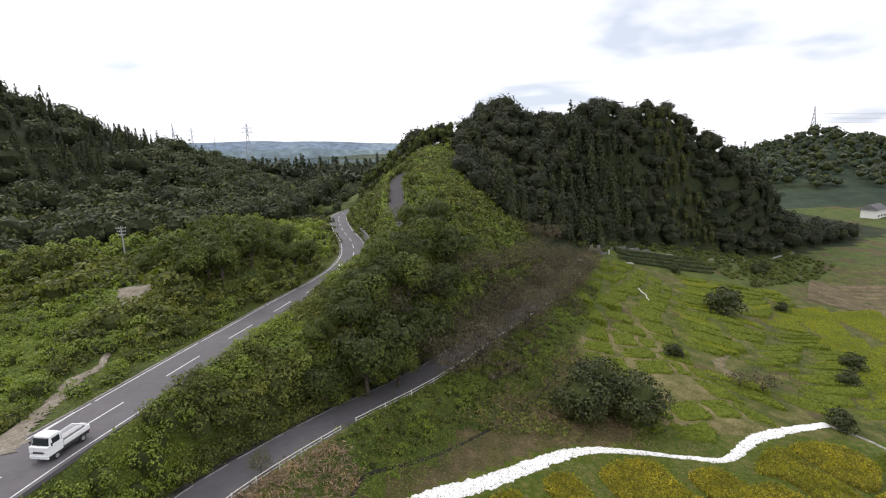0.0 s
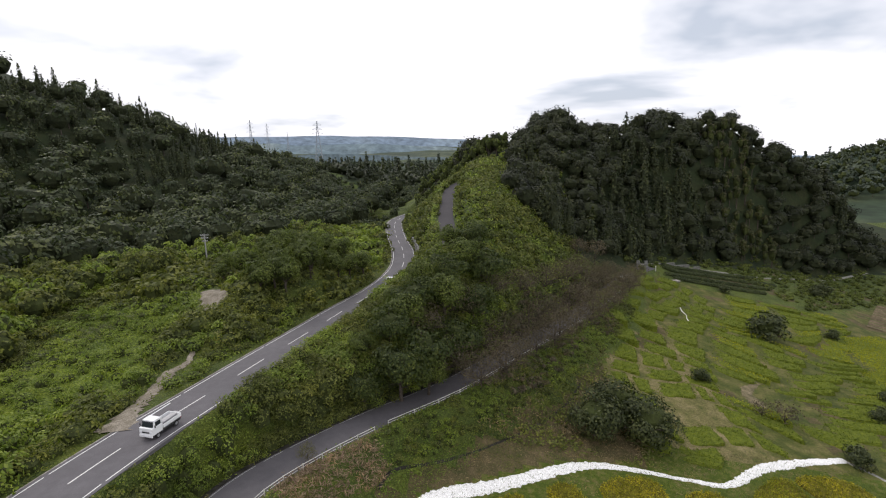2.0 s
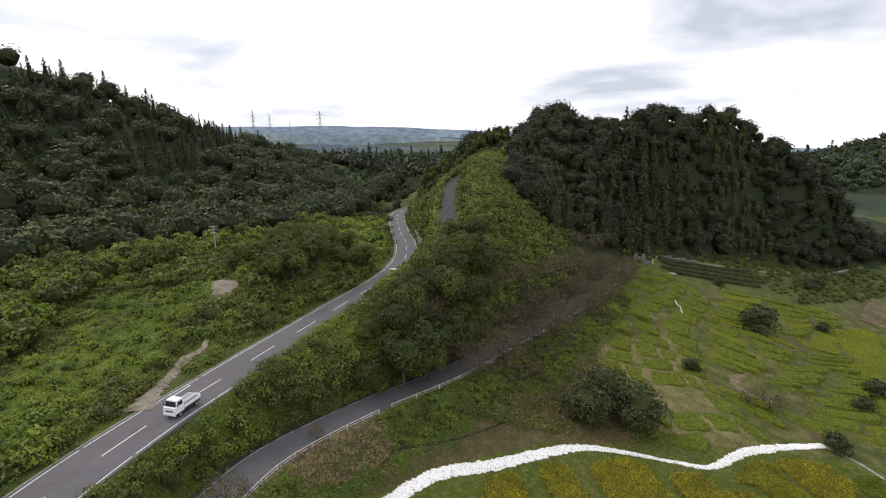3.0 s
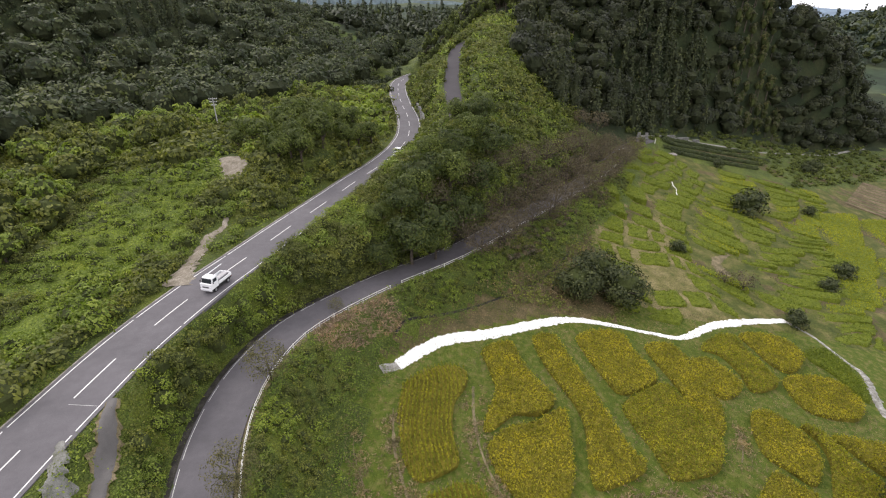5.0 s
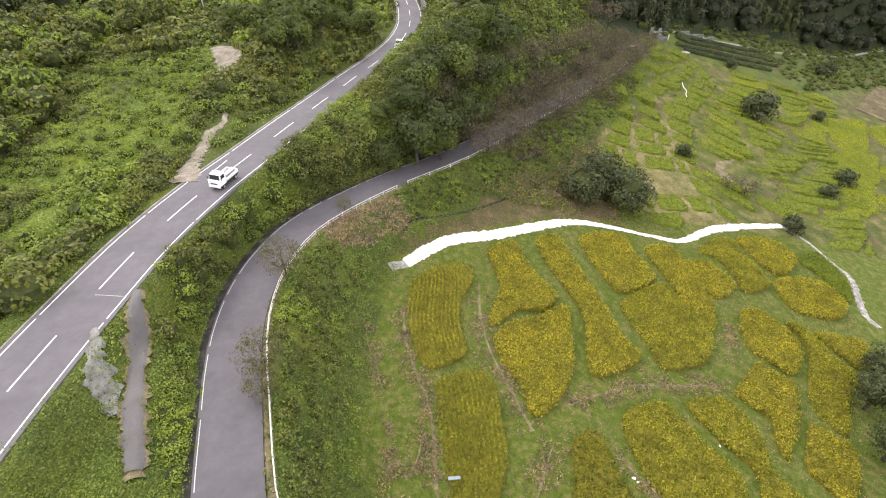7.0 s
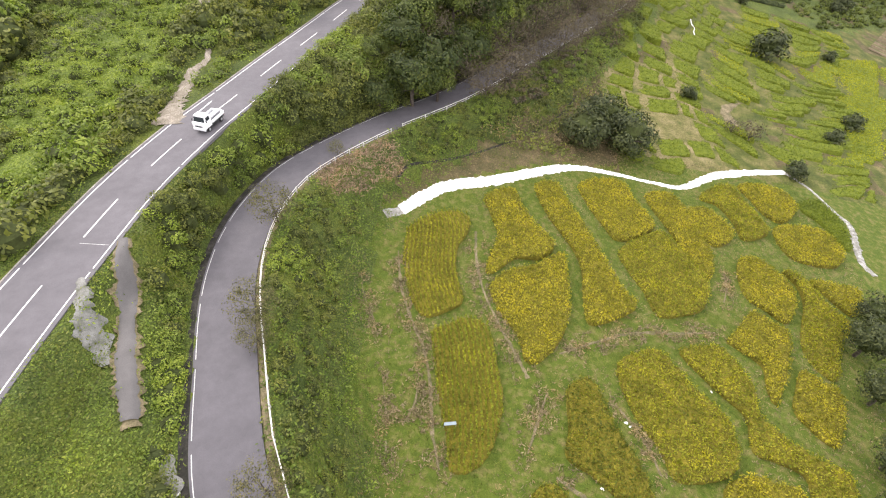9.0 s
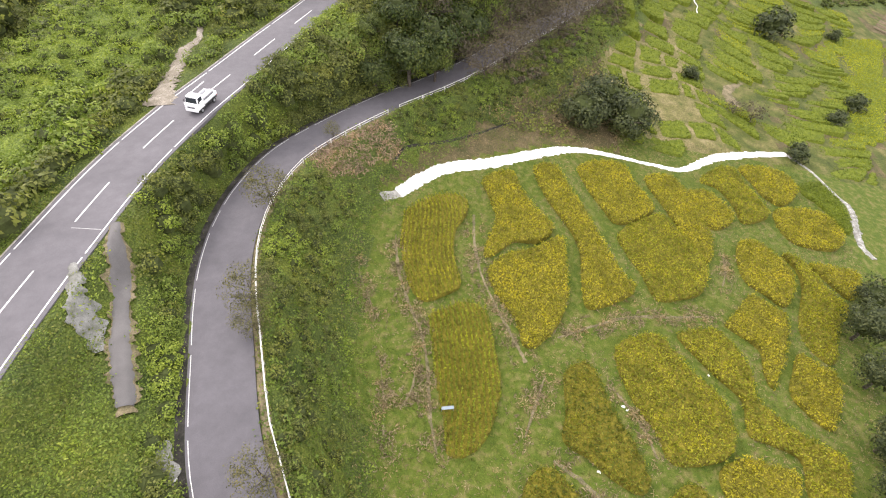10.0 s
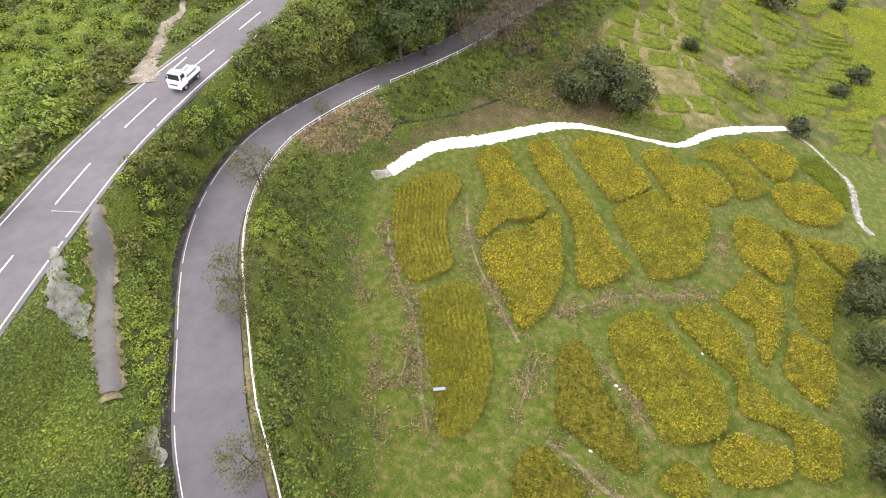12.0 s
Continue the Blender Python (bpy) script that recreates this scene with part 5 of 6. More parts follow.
FIELDS = (
    (M_RICEMIX, "row-planted half-ripe rice in a crescent field", [(-6.2, 32.9), (-4.3, 29.3), (-3.8, 25.2), (-3.4, 21.1), (-1.9, 16.5), (-0.7, 13.4)], [(-7.0, 28.3), (-3.5, 31.6), (-0.5, 31.4), (-0.1, 29.1), (-1.2, 25.8), (-1.0, 22.2), (-0.0, 18.5), (-1.3, 16.8), (-3.7, 15.4), (-5.4, 17.6), (-6.7, 21.3), (-7.3, 25.5)]),
    (M_RICEBEAN, "row-planted half-ripe rice in a long bean-shaped field", [(-1.3, 18.0), (0.0, 14.4), (1.0, 9.7), (1.7, 4.9), (1.9, -0.6)], [(-2.9, 14.0), (-1.6, 15.0), (0.5, 16.3), (2.7, 15.5), (3.6, 12.1), (4.3, 8.4), (4.0, 4.9), (3.0, 2.3), (1.4, 0.9), (0.1, 1.0), (-0.3, 3.2), (-1.3, 6.8), (-2.2, 10.9)]),
    (M_RICE, RIPE, 0, [(1.4, 35.8), (4.9, 38.2), (6.3, 34.8), (8.1, 31.4), (10.0, 28.8), (8.2, 26.2), (5.4, 25.6), (3.0, 22.9), (2.0, 22.9), (2.6, 26.3), (3.2, 29.1), (2.3, 32.2)]),
    (M_RICE, RIPE, 0, [(2.5, 20.9), (4.7, 23.8), (7.5, 25.1), (10.8, 27.6), (11.2, 24.5), (11.1, 19.4), (9.9, 15.3), (7.5, 12.2), (6.2, 12.4), (5.6, 14.9), (3.7, 17.7)]),
    (M_RICE, RIPE, 0, [(7.9, 40.2), (11.0, 41.2), (12.2, 37.9), (13.7, 34.2), (15.2, 30.0), (16.4, 26.1), (17.5, 23.3), (18.6, 21.4), (15.9, 19.1), (13.0, 17.9), (12.7, 21.2), (12.9, 25.9), (11.7, 29.8), (9.2, 34.6)]),
    (M_RICE, RIPE, 0, [(14.0, 42.0), (17.4, 44.0), (20.4, 43.8), (21.6, 39.9), (23.3, 35.9), (21.5, 33.6), (18.0, 31.7), (16.5, 34.0), (14.7, 38.1)]),
    (M_RICEMIX, HALF, 0, [(18.0, 30.3), (23.5, 34.7), (25.4, 32.7), (26.9, 29.3), (27.8, 26.5), (26.4, 22.9), (23.9, 21.4), (20.8, 20.6), (19.7, 24.0), (18.4, 27.0)]),
    (M_RICE, RIPE, 0, [(23.3, 42.0), (26.5, 43.7), (28.1, 42.2), (28.8, 39.5), (29.6, 35.1), (29.8, 31.5), (28.8, 28.2), (27.6, 27.8), (26.4, 31.2), (25.1, 35.9)]),
    (M_RICE, RIPE, 0, [(28.9, 40.7), (31.5, 41.7), (33.1, 40.4), (34.2, 36.8), (31.0, 34.0), (29.5, 36.3)]),
    (M_RICEMIX, HALF, 0, [(31.5, 44.1), (35.0, 47.9), (37.6, 48.3), (38.2, 45.3), (39.5, 41.1), (39.6, 38.7), (35.5, 36.4), (35.1, 39.8), (33.8, 43.1)]),
    (M_RICE, RIPE, 0, [(38.7, 49.3), (42.0, 50.4), (45.5, 49.4), (46.3, 45.7), (42.9, 41.9), (40.7, 42.9), (39.6, 46.3)]),
    (M_RICE, RIPE, 0, [(40.7, 40.0), (44.6, 41.7), (48.3, 41.0), (49.1, 37.4), (47.2, 34.5), (43.4, 33.9), (40.7, 35.2)]),
    (M_RICEGREEN, "greenish rice in a narrow field beside the path", 0, [(47.8, 47.9), (51.3, 48.8), (52.3, 43.4), (51.4, 39.3), (50.3, 38.4), (49.1, 43.2), (47.3, 45.8)]),
    (M_RICE, RIPE, 0, [(33.2, 32.0), (35.8, 33.0), (37.7, 30.7), (38.6, 27.6), (36.0, 22.9), (34.0, 24.2), (32.0, 26.5)]),
    (M_RICEMIX, HALF, 0, [(38.7, 31.7), (40.7, 31.1), (41.6, 28.3), (42.3, 26.0), (43.4, 23.8), (40.7, 20.4), (38.4, 16.1), (36.9, 16.5), (36.0, 18.7), (36.9, 21.8), (39.1, 26.2), (39.6, 29.3)]),
    (M_RICE, RIPE, 0, [(41.8, 30.9), (45.4, 30.8), (47.6, 30.2), (46.4, 27.0), (44.6, 25.8), (43.0, 28.3)]),
    (M_RICE, RIPE, 0, [(32.0, 23.7), (33.4, 22.5), (35.0, 21.2), (33.9, 17.7), (31.3, 13.1), (30.1, 11.9), (30.0, 13.7), (30.4, 16.3), (28.1, 18.3), (27.7, 19.0), (29.5, 20.8)]),
    (M_RICE, RIPE, 0, [(34.7, 16.6), (35.9, 15.5), (37.6, 14.2), (35.1, 8.9), (33.8, 8.5), (32.6, 9.9), (31.8, 11.6), (33.0, 14.0)]),
    (M_RICEMIX, HALF, 0, [(22.1, 16.6), (26.2, 17.8), (27.7, 16.0), (28.5, 13.2), (28.2, 10.4), (30.2, 8.1), (32.7, 6.6), (34.1, 5.8), (33.6, 3.4), (32.1, 1.7), (29.5, 1.9), (30.1, 5.0), (28.0, 6.0), (26.1, 6.7), (26.6, 10.0), (24.7, 12.3), (23.0, 14.6)]),
    (M_RICEMIX, "tall half-ripe rice with a trampled patch", 0, [(15.1, 12.9), (16.7, 15.0), (19.7, 16.0), (21.0, 14.4), (22.6, 11.9), (24.5, 9.6), (24.8, 7.1), (23.8, 4.4), (20.2, 3.0), (18.3, 3.1), (17.6, 5.5), (15.9, 8.7)]),
    (M_RICEOLIVE, "dark olive rice in a pointed field", 0, [(10.1, 10.0), (12.0, 11.4), (13.1, 10.5), (13.6, 8.3), (14.6, 6.0), (15.7, 3.9), (16.3, 1.3), (15.5, 0.1), (13.7, 0.7), (11.5, 2.3), (9.5, 3.6), (9.9, 6.0)]),
    (M_RICEOLIVE, "dark olive rice at the edge of the terraces", 0, [(6.3, -0.4), (7.9, 1.3), (9.3, 0.6), (11.0, -1.1), (11.6, -1.7), (9.7, -3.1), (6.2, -3.5)]),
    (M_RICE, RIPE, 0, [(22.4, 3.0), (24.9, 4.5), (27.1, 4.2), (29.0, 3.7), (28.7, 2.1), (27.3, 0.9), (23.5, 0.2), (22.3, 1.1)]),
    (M_RICEMIX, HALF, 0, [(17.7, 0.2), (19.4, 1.6), (20.8, 1.1), (21.3, -0.6), (19.7, -1.3), (17.3, -0.7)]),
)
for mat, label, rows, points in FIELDS:
    rice_field(points, mat, label, rows=rows or None)

# the many small terraces further off
A, B, C, D = np.array((25.0, 52.5)), np.array((61.0, 58.0)), np.array((85, 125)), np.array((43.5, 134.0))


def terrace(u, v):
    """Plan point of the terrace grid: u across, v away, bent by slow waves."""
    a, b = u, v
    u = u + 0.05 * math.sin(7.0 * b + 1.0) + 0.16 * (float(vnoise(a * 3, b * 5, 1.0, 91)) - 0.5) + 0.06 * (float(vnoise(a * 9, b * 14, 1.0, 93)) - 0.5)
    v = v + 0.06 * math.sin(5.0 * a + 2.0) + 0.13 * (float(vnoise(a * 3, b * 5, 1.0, 92)) - 0.5) - 0.06 * a
    return (1 - v) * ((1 - u) * A + u * B) + v * ((1 - u) * D + u * C) - np.array((6.5, 0)) * math.sin(math.pi * min(max(b, 0), 1)) * (1 - a)


def terrace_field(cells, u0, u1, v0, v1, mat, label, tall, inset):
    ring = []
    for a, b in ((0, 0), (0.5, 0), (1, 0), (1, 0.5), (1, 1), (0.5, 1), (0, 1), (0, 0.5)):
        ring.append(cells(u0 + (u1 - u0) * a, v0 + (v1 - v0) * b))
    ring = np.array(ring)
    mid = ring.mean(0)
    r = np.linalg.norm(ring - mid, axis=1)[:, None]
    ring = mid + (ring - mid) * np.clip(1 - inset / r, 0.4, 1)
    ring[::2] = mid + (ring[::2] - mid) * 0.92
    rice_field([tuple(q) for q in ring], mat, label, tall, 0.45, 0.38, 0.28, 3, "far rice terraces")


def terrace_rows(u_from, u_to, shear, long, deep, inset, gold_share):
    """Rows of small fields from u_from to u_to across the slope."""
    v = -0.3
    while v < 1.14 + shear:
        dv = deep * random.uniform(0.8, 1.35)
        u = u_from - 0.05 * random.random()
        while u < u_to - 0.02:
            du = min(long * random.uniform(0.65, 1.5), u_to + 0.03 - u)
            grid = lambda p, q: terrace(p, q - shear * max(0.0, p - 0.36))
            c = grid(u + du / 2, v + dv / 2)
            mid_v = v + dv / 2 - shear * max(0.0, u + du / 2 - 0.36)
            bare = fbm(c[:1], c[1:], 11, 95)[0] > 0.76 or near_line(c[:1], c[1:], BARE, 1.5)[0] or near_spot(c[0], c[1], 63.5, 104, 3.2)
            past = c[1] > np.interp(c[0], (19, 23, 26, 30, 36, 41.5, 49, 54, 66), (49.6, 49.4, 49.4, 50.4, 55.0, 57.8, 60.2, 57.4, 47))
            if (-0.4 if u > 0.55 else -0.26) <= mid_v <= (1.13 if u > 0.3 else 1.0) and past and not bare and du > 0.04:
                pick_ = random.random()
                gold = pick_ < gold_share * (0.3 + mid_v)
                terrace_field(grid, u, u + du, v, v + dv, M_RICEYELLOW if gold else M_RICEGREEN,
                              "small yellow-green rice terrace field" if gold else "small green rice terrace field on the far slope", 0.27, inset)
            u += du
        v += dv


BARE = [(48.1, 77.8), (44.4, 73.6), (44.0, 69.2), (44.4, 63.8), (48.9, 61.2)]
terrace_rows(-0.1, 0.38, 0.0, 0.13, 0.066, 0.5, 0.0)
terrace_rows(0.38, 1.04, 0.3, 0.22, 0.044, 0.34, 0.22)
draped("worn_strip", BARE[:4], [0.5, 1.0, 1.2, 0.6], M_TRODDEN, "bare tan strip running down between the terraces", "bare ground", 0.7, 0.08)

# bright yellow fields on the flat and a harvested brown one
P1, P2, P3, P4 = np.array((65.5, 67.0)), np.array((80, 65.5)), np.array((114, 121)), np.array((81.5, 113))


def flat_field(u, v):
    return (1 - v) * ((1 - u) * P1 + u * P2) + v * ((1 - u) * P4 + u * P3)


for u0, u1, v0, v1 in ((0, 0.45, 0.56, 1), (0.45, 1, 0.5, 1), (0, 0.5, 0.26, 0.56), (0.5, 1, 0.2, 0.5), (0, 0.4, 0, 0.26), (0.4, 1, 0, 0.2)):
    terrace_field(flat_field, u0, u1, v0, v1, M_RICEYELLOW, "bright yellow rice in a broad level field", 0.55, 0.35)

M_STUBBLE = earthy("rice_stubble", [(0.3, (0.085, 0.066, 0.036)), (0.5, (0.13, 0.1, 0.06)), (0.7, (0.18, 0.14, 0.085))], 4.0, 0.5)
hx, hy = np.meshgrid(np.linspace(0, 1, 60), np.linspace(0, 1, 90))
q1, q2, q3, q4 = np.array((100, 128)), np.array((123, 114)), np.array((160, 150)), np.array((122, 156))
plan = ((1 - hy) * (1 - hx))[..., None] * q1 + ((1 - hy) * hx)[..., None] * q2 + (hy * hx)[..., None] * q3 + (hy * (1 - hx))[..., None] * q4
px, py = plan[..., 0].ravel(), plan[..., 1].ravel()
pz = height(px, py) + 0.12 + 0.16 * np.sin(hy.ravel() * 6.283 * 9)
ids = np.arange(px.size).reshape(hx.shape)
qf = np.stack([ids[:-1, :-1], ids[:-1, 1:], ids[1:, 1:], ids[1:, :-1]], -1).reshape(-1, 4)
tagged(attach("stubble_field", mesh_of("stubble_field", np.column_stack([px, py, pz]), qf, [M_STUBBLE], shade=True)), "harvested brown rice field with ridged stubble rows", "field")

# short grass on the bunds and verges
x, y = jittered(-14, 50, -4, 54, 0.5)
keep = (x > plan_x(LOW, y) + np.interp(y, FOOT_Y, FOOT_W))
x, y = x[keep], y[keep]
n = fbm(x, y, 3.0, 61)
tufts("bund_grass", x[n < 0.53], y[n < 0.53], 6, 0.2, 0.24, 0.14, M_BLADE, "short mown grass on the bunds", "grass", aspect=0.3)
tufts("dry_grass", x[n >= 0.53], y[n >= 0.53], 5, 0.26, 0.2, 0.1, M_STRAW, "dry straw-coloured grass on the bunds", "grass", aspect=0.22)
for pts, half in WORN:
    ln = np.repeat(spline(pts, 0.16), 8, axis=0)
    px, py = ln[:, 0] + rng.normal(0, half * 1.5 + 0.24, len(ln)), ln[:, 1] + rng.normal(0, half * 1.5 + 0.24, len(ln))
    ok = vnoise(px, py, 1.1, 63) > 0.4
    tufts("straw", px[ok], py[ok], 3, 0.3, 0.12, 0.16, M_STRAW, "ragged dry straw and cut grass on a bund", "straw", aspect=0.3)


# ---- single trees ----
def tree_kind(name, seed, rx, rz, stem, lumps, per, leaf, mat, label, category, core=True, limbs=6, thick=0.2, low=-0.35, aspect=0.65, group=""):
    """One tree with a tapered trunk, limbs and a leafy crown; the base is at the origin."""
    r = np.random.default_rng(seed)
    root = thing(name, 0, 0, 0, label, category, group)
    mid = stem + rz * 0.55
    pieces = [tube([(0, 0, -0.6), (r.uniform(-0.1, 0.1), r.uniform(-0.1, 0.1), stem * 0.55), (r.uniform(-0.25, 0.25), r.uniform(-0.25, 0.25), mid), (0, 0, mid + rz * 0.6)], [thick * 1.25, thick, thick * 0.6, thick * 0.15], 8)]
    for i in range(limbs):
        a = i * 2.4 + r.uniform(-0.4, 0.4)
        z0 = stem * r.uniform(0.55, 1.1)
        reach = rx * r.uniform(0.65, 0.95)
        rise = rz * r.uniform(0.3, 0.9)
        pieces.append(tube([(0, 0, z0), (math.cos(a) * reach * 0.45, math.sin(a) * reach * 0.45, z0 + rise * 0.6), (math.cos(a) * reach, math.sin(a) * reach, z0 + rise)], [thick * 0.45, thick * 0.28, thick * 0.06], 5))
        for k in range(3 if not core else 1):
            b = a + r.uniform(-0.9, 0.9)
            at = np.array((math.cos(a) * reach * 0.5, math.sin(a) * reach * 0.5, z0 + rise * 0.62))
            end = at + (math.cos(b) * reach * 0.5, math.sin(b) * reach * 0.5, rise * r.uniform(0.2, 0.6))
            pieces.append(tube([at, (at + end) / 2 + (0, 0, 0.1), end], [thick * 0.2, thick * 0.12, thick * 0.03], 4))
    tv, tf = join(pieces)
    attach("trunk", mesh_of("trunk", tv, tf, [M_BARK], shade=True), root)
    c, w, s = lumpy_crown(rx, rz, lumps, per, leaf, seed, low)
    v, f = leaves(c + (0, 0, mid), w, s, aspect, 0.35 if core else 0.6)
    idx = np.zeros(len(f), int)
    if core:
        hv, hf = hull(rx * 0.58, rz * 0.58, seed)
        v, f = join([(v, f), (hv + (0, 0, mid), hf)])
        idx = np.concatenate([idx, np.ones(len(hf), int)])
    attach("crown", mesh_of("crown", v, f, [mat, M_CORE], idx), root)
    return root


def plant(root, spots, used):
    """Stands copies of a tree at (x, y, size); the first spot takes the tree itself."""
    for x, y, size in spots:
        m = pose(x, y, float(height(x, y)[0]) - 0.05, 0, 0, random.uniform(0, 360)) @ Matrix.Scale(size, 4)
        if root.name not in used:
            used.add(root.name)
            root.matrix_world = m
            root["first"] = 1
        else:
            ob = root.copy()
            scene.collection.objects.link(ob)
            ob.matrix_world = m
            for child in root.children:
                c = child.copy()
                scene.collection.objects.link(c)
                c.parent = ob
    if "first" in root:
        del root["first"]


planted = set()
M_SAPLING = leafy("olive_autumn_leaf", (0.05, 0.053, 0.022), (0.1, 0.1, 0.042), (0.18, 0.165, 0.07), 1.5, 0.3)
oak_a = tree_kind("broadleaf_tree", 301, 3.1, 2.8, 2.4, 30, 95, 0.3, M_OAK, "leafy green broadleaf tree on the bank above the lane", "tree", group="trees on the bank")
oak_b = tree_kind("broadleaf_tree", 302, 2.8, 2.5, 2.2, 28, 95, 0.3, M_LIGHTLEAF, "light green broadleaf tree on the bank above the lane", "tree", group="trees on the bank")
dark_a = tree_kind("evergreen_tree", 303, 2.9, 2.4, 0.9, 36, 90, 0.27, M_DARKLEAF, "dark round evergreen tree beside the white path", "tree", low=-0.9, group="dark trees by the path")
cherry = tree_kind("cherry_tree", 304, 4.6, 2.7, 1.5, 44, 44, 0.25, M_CHERRY, "half-bare brownish cherry tree leaning over the lane", "tree", False, 14, 0.17, -0.25, group="cherry trees along the lane")
sapling = tree_kind("young_tree", 305, 1.8, 1.7, 1.0, 42, 46, 0.13, M_SAPLING, "thin half-bare young tree beside the guard rail", "tree", False, 8, 0.06, -0.5, group="young trees along the guard rail")
cedar = tree_kind("evergreen_tree", 306, 2.6, 3.2, 1.6, 38, 90, 0.27, M_DARKLEAF, "tall dense dark evergreen tree at the field edge", "tree", low=-0.9, group="trees at the field edge")
shrub = tree_kind("shrub", 307, 1.5, 1.2, 0.2, 18, 46, 0.3, M_DARKLEAF, "round dark green shrub among the terraces", "shrub", low=-0.7, group="shrubs among the terraces")
grey = tree_kind("shrub", 308, 1.9, 1.5, 0.7, 16, 26, 0.26, M_CHERRY, "grey-brown half-bare shrub above the white path", "shrub", False, 8, 0.08, -0.2)
mound = tree_kind("broadleaf_tree", 309, 2.4, 2.8, 2.0, 24, 70, 0.32, M_LIGHTLEAF, "light green tree on the mound beside the road", "tree", group="trees on the mound")
russet = tree_kind("cherry_tree", 310, 3.6, 3.0, 2.4, 24, 34, 0.4, M_CHERRY, "reddish brown tree at the foot of the hill", "tree", False, 9, 0.18, -0.2)

plant(oak_a, [(-9.8, 48.7, 1.25), (-7.8, 53.5, 1.4), (-12.0, 53.0, 1.1), (-3.8, 60.0, 1.3), (-9.7, 60.0, 1.15), (-1.4, 67.0, 1.3), (-5.6, 68.5, 1.1), (0.4, 74.5, 1.35), (-13.8, 46.0, 0.8), (-2.2, 80.5, 1.1)], planted)
plant(oak_b, [(-10.8, 56.5, 1.15), (-5.8, 63.5, 1.3), (-6.6, 50.9, 0.9), (-9.8, 66.0, 1.0), (-3.4, 74.0, 1.1), (-13.0, 61.5, 0.75), (-6.2, 80.5, 0.9), (-2.0, 87.5, 0.9), (-15.0, 50.0, 0.7)], planted)
plant(dark_a, [(22.3, 53.0, 1.5), (15.3, 52.6, 1.4), (19.0, 56.9, 1.45)], planted)
for k in range(16):
    y_ = 55.0 + 4.7 * k
    plant(cherry, [(float(plan_x(LOW, y_)) + 3.3 + 0.7 * math.sin(k * 2.1), y_ - 1.2, 0.84 + 0.12 * math.sin(k * 1.7)), (float(plan_x(LOW, y_ + 2)) - 3.6 - math.sin(k * 1.3), y_ + 2.0, 0.95 + 0.14 * math.cos(k * 2.3))], planted)
plant(cherry, [(float(plan_x(LOW, y_)) - 7.4, y_, 0.95) for y_ in (58.0, 66.0, 75.0, 84.0, 94.0, 104.0, 113.0)], planted)
plant(sapling, [(-18.8, 20.3, 1.3), (-15.7, 8.1, 1.15), (-14.7, 5.6, 0.85), (-10.0, -4.9, 0.95), (-16.6, 34.1, 0.6)], planted)
plant(cedar, [(40.3, 13.9, 0.9), (42.0, 20.0, 0.95), (45.5, 24.4, 0.9), (37.8, 7.1, 0.8), (35.9, 2.7, 0.75)], planted)
plant(shrub, [(62.0, 103.0, 2.9), (37.4, 74.9, 1.15), (63.0, 69.8, 1.3), (81.0, 111.1, 1.2), (102.3, 151.9, 2.0), (99.5, 149.7, 1.4), (65.8, 134.1, 1.2)], planted)
plant(grey, [(45.3, 63.8, 1.2), (42.6, 65.2, 0.9)], planted)
plant(shrub, [(50.1, 55.5, 1.3), (70.1, 77.4, 1.5)], planted)
for size, at in ((0.9, (-53.0, 86.0)), (1.0, (-48.5, 82.0)), (0.7, (-50.5, 79.0)), (0.5, (-31.5, 86.0))):
    plant(mound, [(*at, size)], planted)
for k in range(34):
    along = (k + 0.5) / 34
    at = (-38.5 + 8.0 * along + 5.5 * math.sin(k * 2.4), 61 + 30 * along + 2.0 * math.cos(k * 1.7))
    off_sand = not near_line(np.array(at[:1]), np.array(at[1:]), SAND + [(-39.0, 50.0)], 5.2)[0]
    if off_sand:
        plant(mound, [(*at, 0.55 + 0.5 * abs(math.sin(k * 1.3)))], planted)
plant(russet, [(29.0, 129.0, 1.0), (23.5, 124.5, 0.8)], planted)
big_cedar = template_cone(77, 3.4, 13.0, 22, 40, 0.6, 0)
for i, (x_, y_, s_) in enumerate(((17.5, 126.5, 1.0), (22.0, 132.0, 0.9), (36.0, 145.0, 1.0))):
    root = thing("cedar_tree", x_, y_, float(height(x_, y_)[0]) - 0.1, "tall dark cedar at the foot of the wooded hill", "tree", "cedars at the hill foot", i * 77.0)
    root.scale = (s_, s_, s_)
    tv, tf, tm = big_cedar
    for nm, sel, mat in (("crown", tm != 3, M_CEDAR), ("trunk", tm == 3, M_BARK)):
        used_, back_ = np.unique(tf[sel], return_inverse=True)
        attach(nm, mesh_of(nm, tv[used_], back_.reshape(-1, 4), [mat]), root)


# ---- vehicles ----
M_CARWHITE = plain("white_car_paint", (0.78, 0.79, 0.8), 0.25, 0.0, 0.03, 2.0)
M_CARDARK = plain("black_car_paint", (0.02, 0.02, 0.024), 0.2, 0.0, 0.05, 2.0)
M_GLASS = plain("tinted_glass", (0.025, 0.03, 0.035), 0.08, 0.0, 0.05, 1.0)
M_TYRE = plain("tyre_rubber", (0.02, 0.02, 0.02), 0.85, 0.0, 0.2, 0.1)
M_BLACKTRIM = plain("black_trim", (0.03, 0.03, 0.03), 0.6, 0.0, 0.1, 0.3)
M_LAMP = plain("lamp_glass", (0.75, 0.76, 0.78), 0.12, 0.0, 0.03, 0.3)
M_REDLAMP = plain("red_lamp_glass", (0.4, 0.02, 0.02), 0.2, 0.0, 0.05, 0.3)
M_BEDGREY = plain("grey_bed_steel", (0.3, 0.3, 0.31), 0.5, 0.3, 0.15, 0.3)


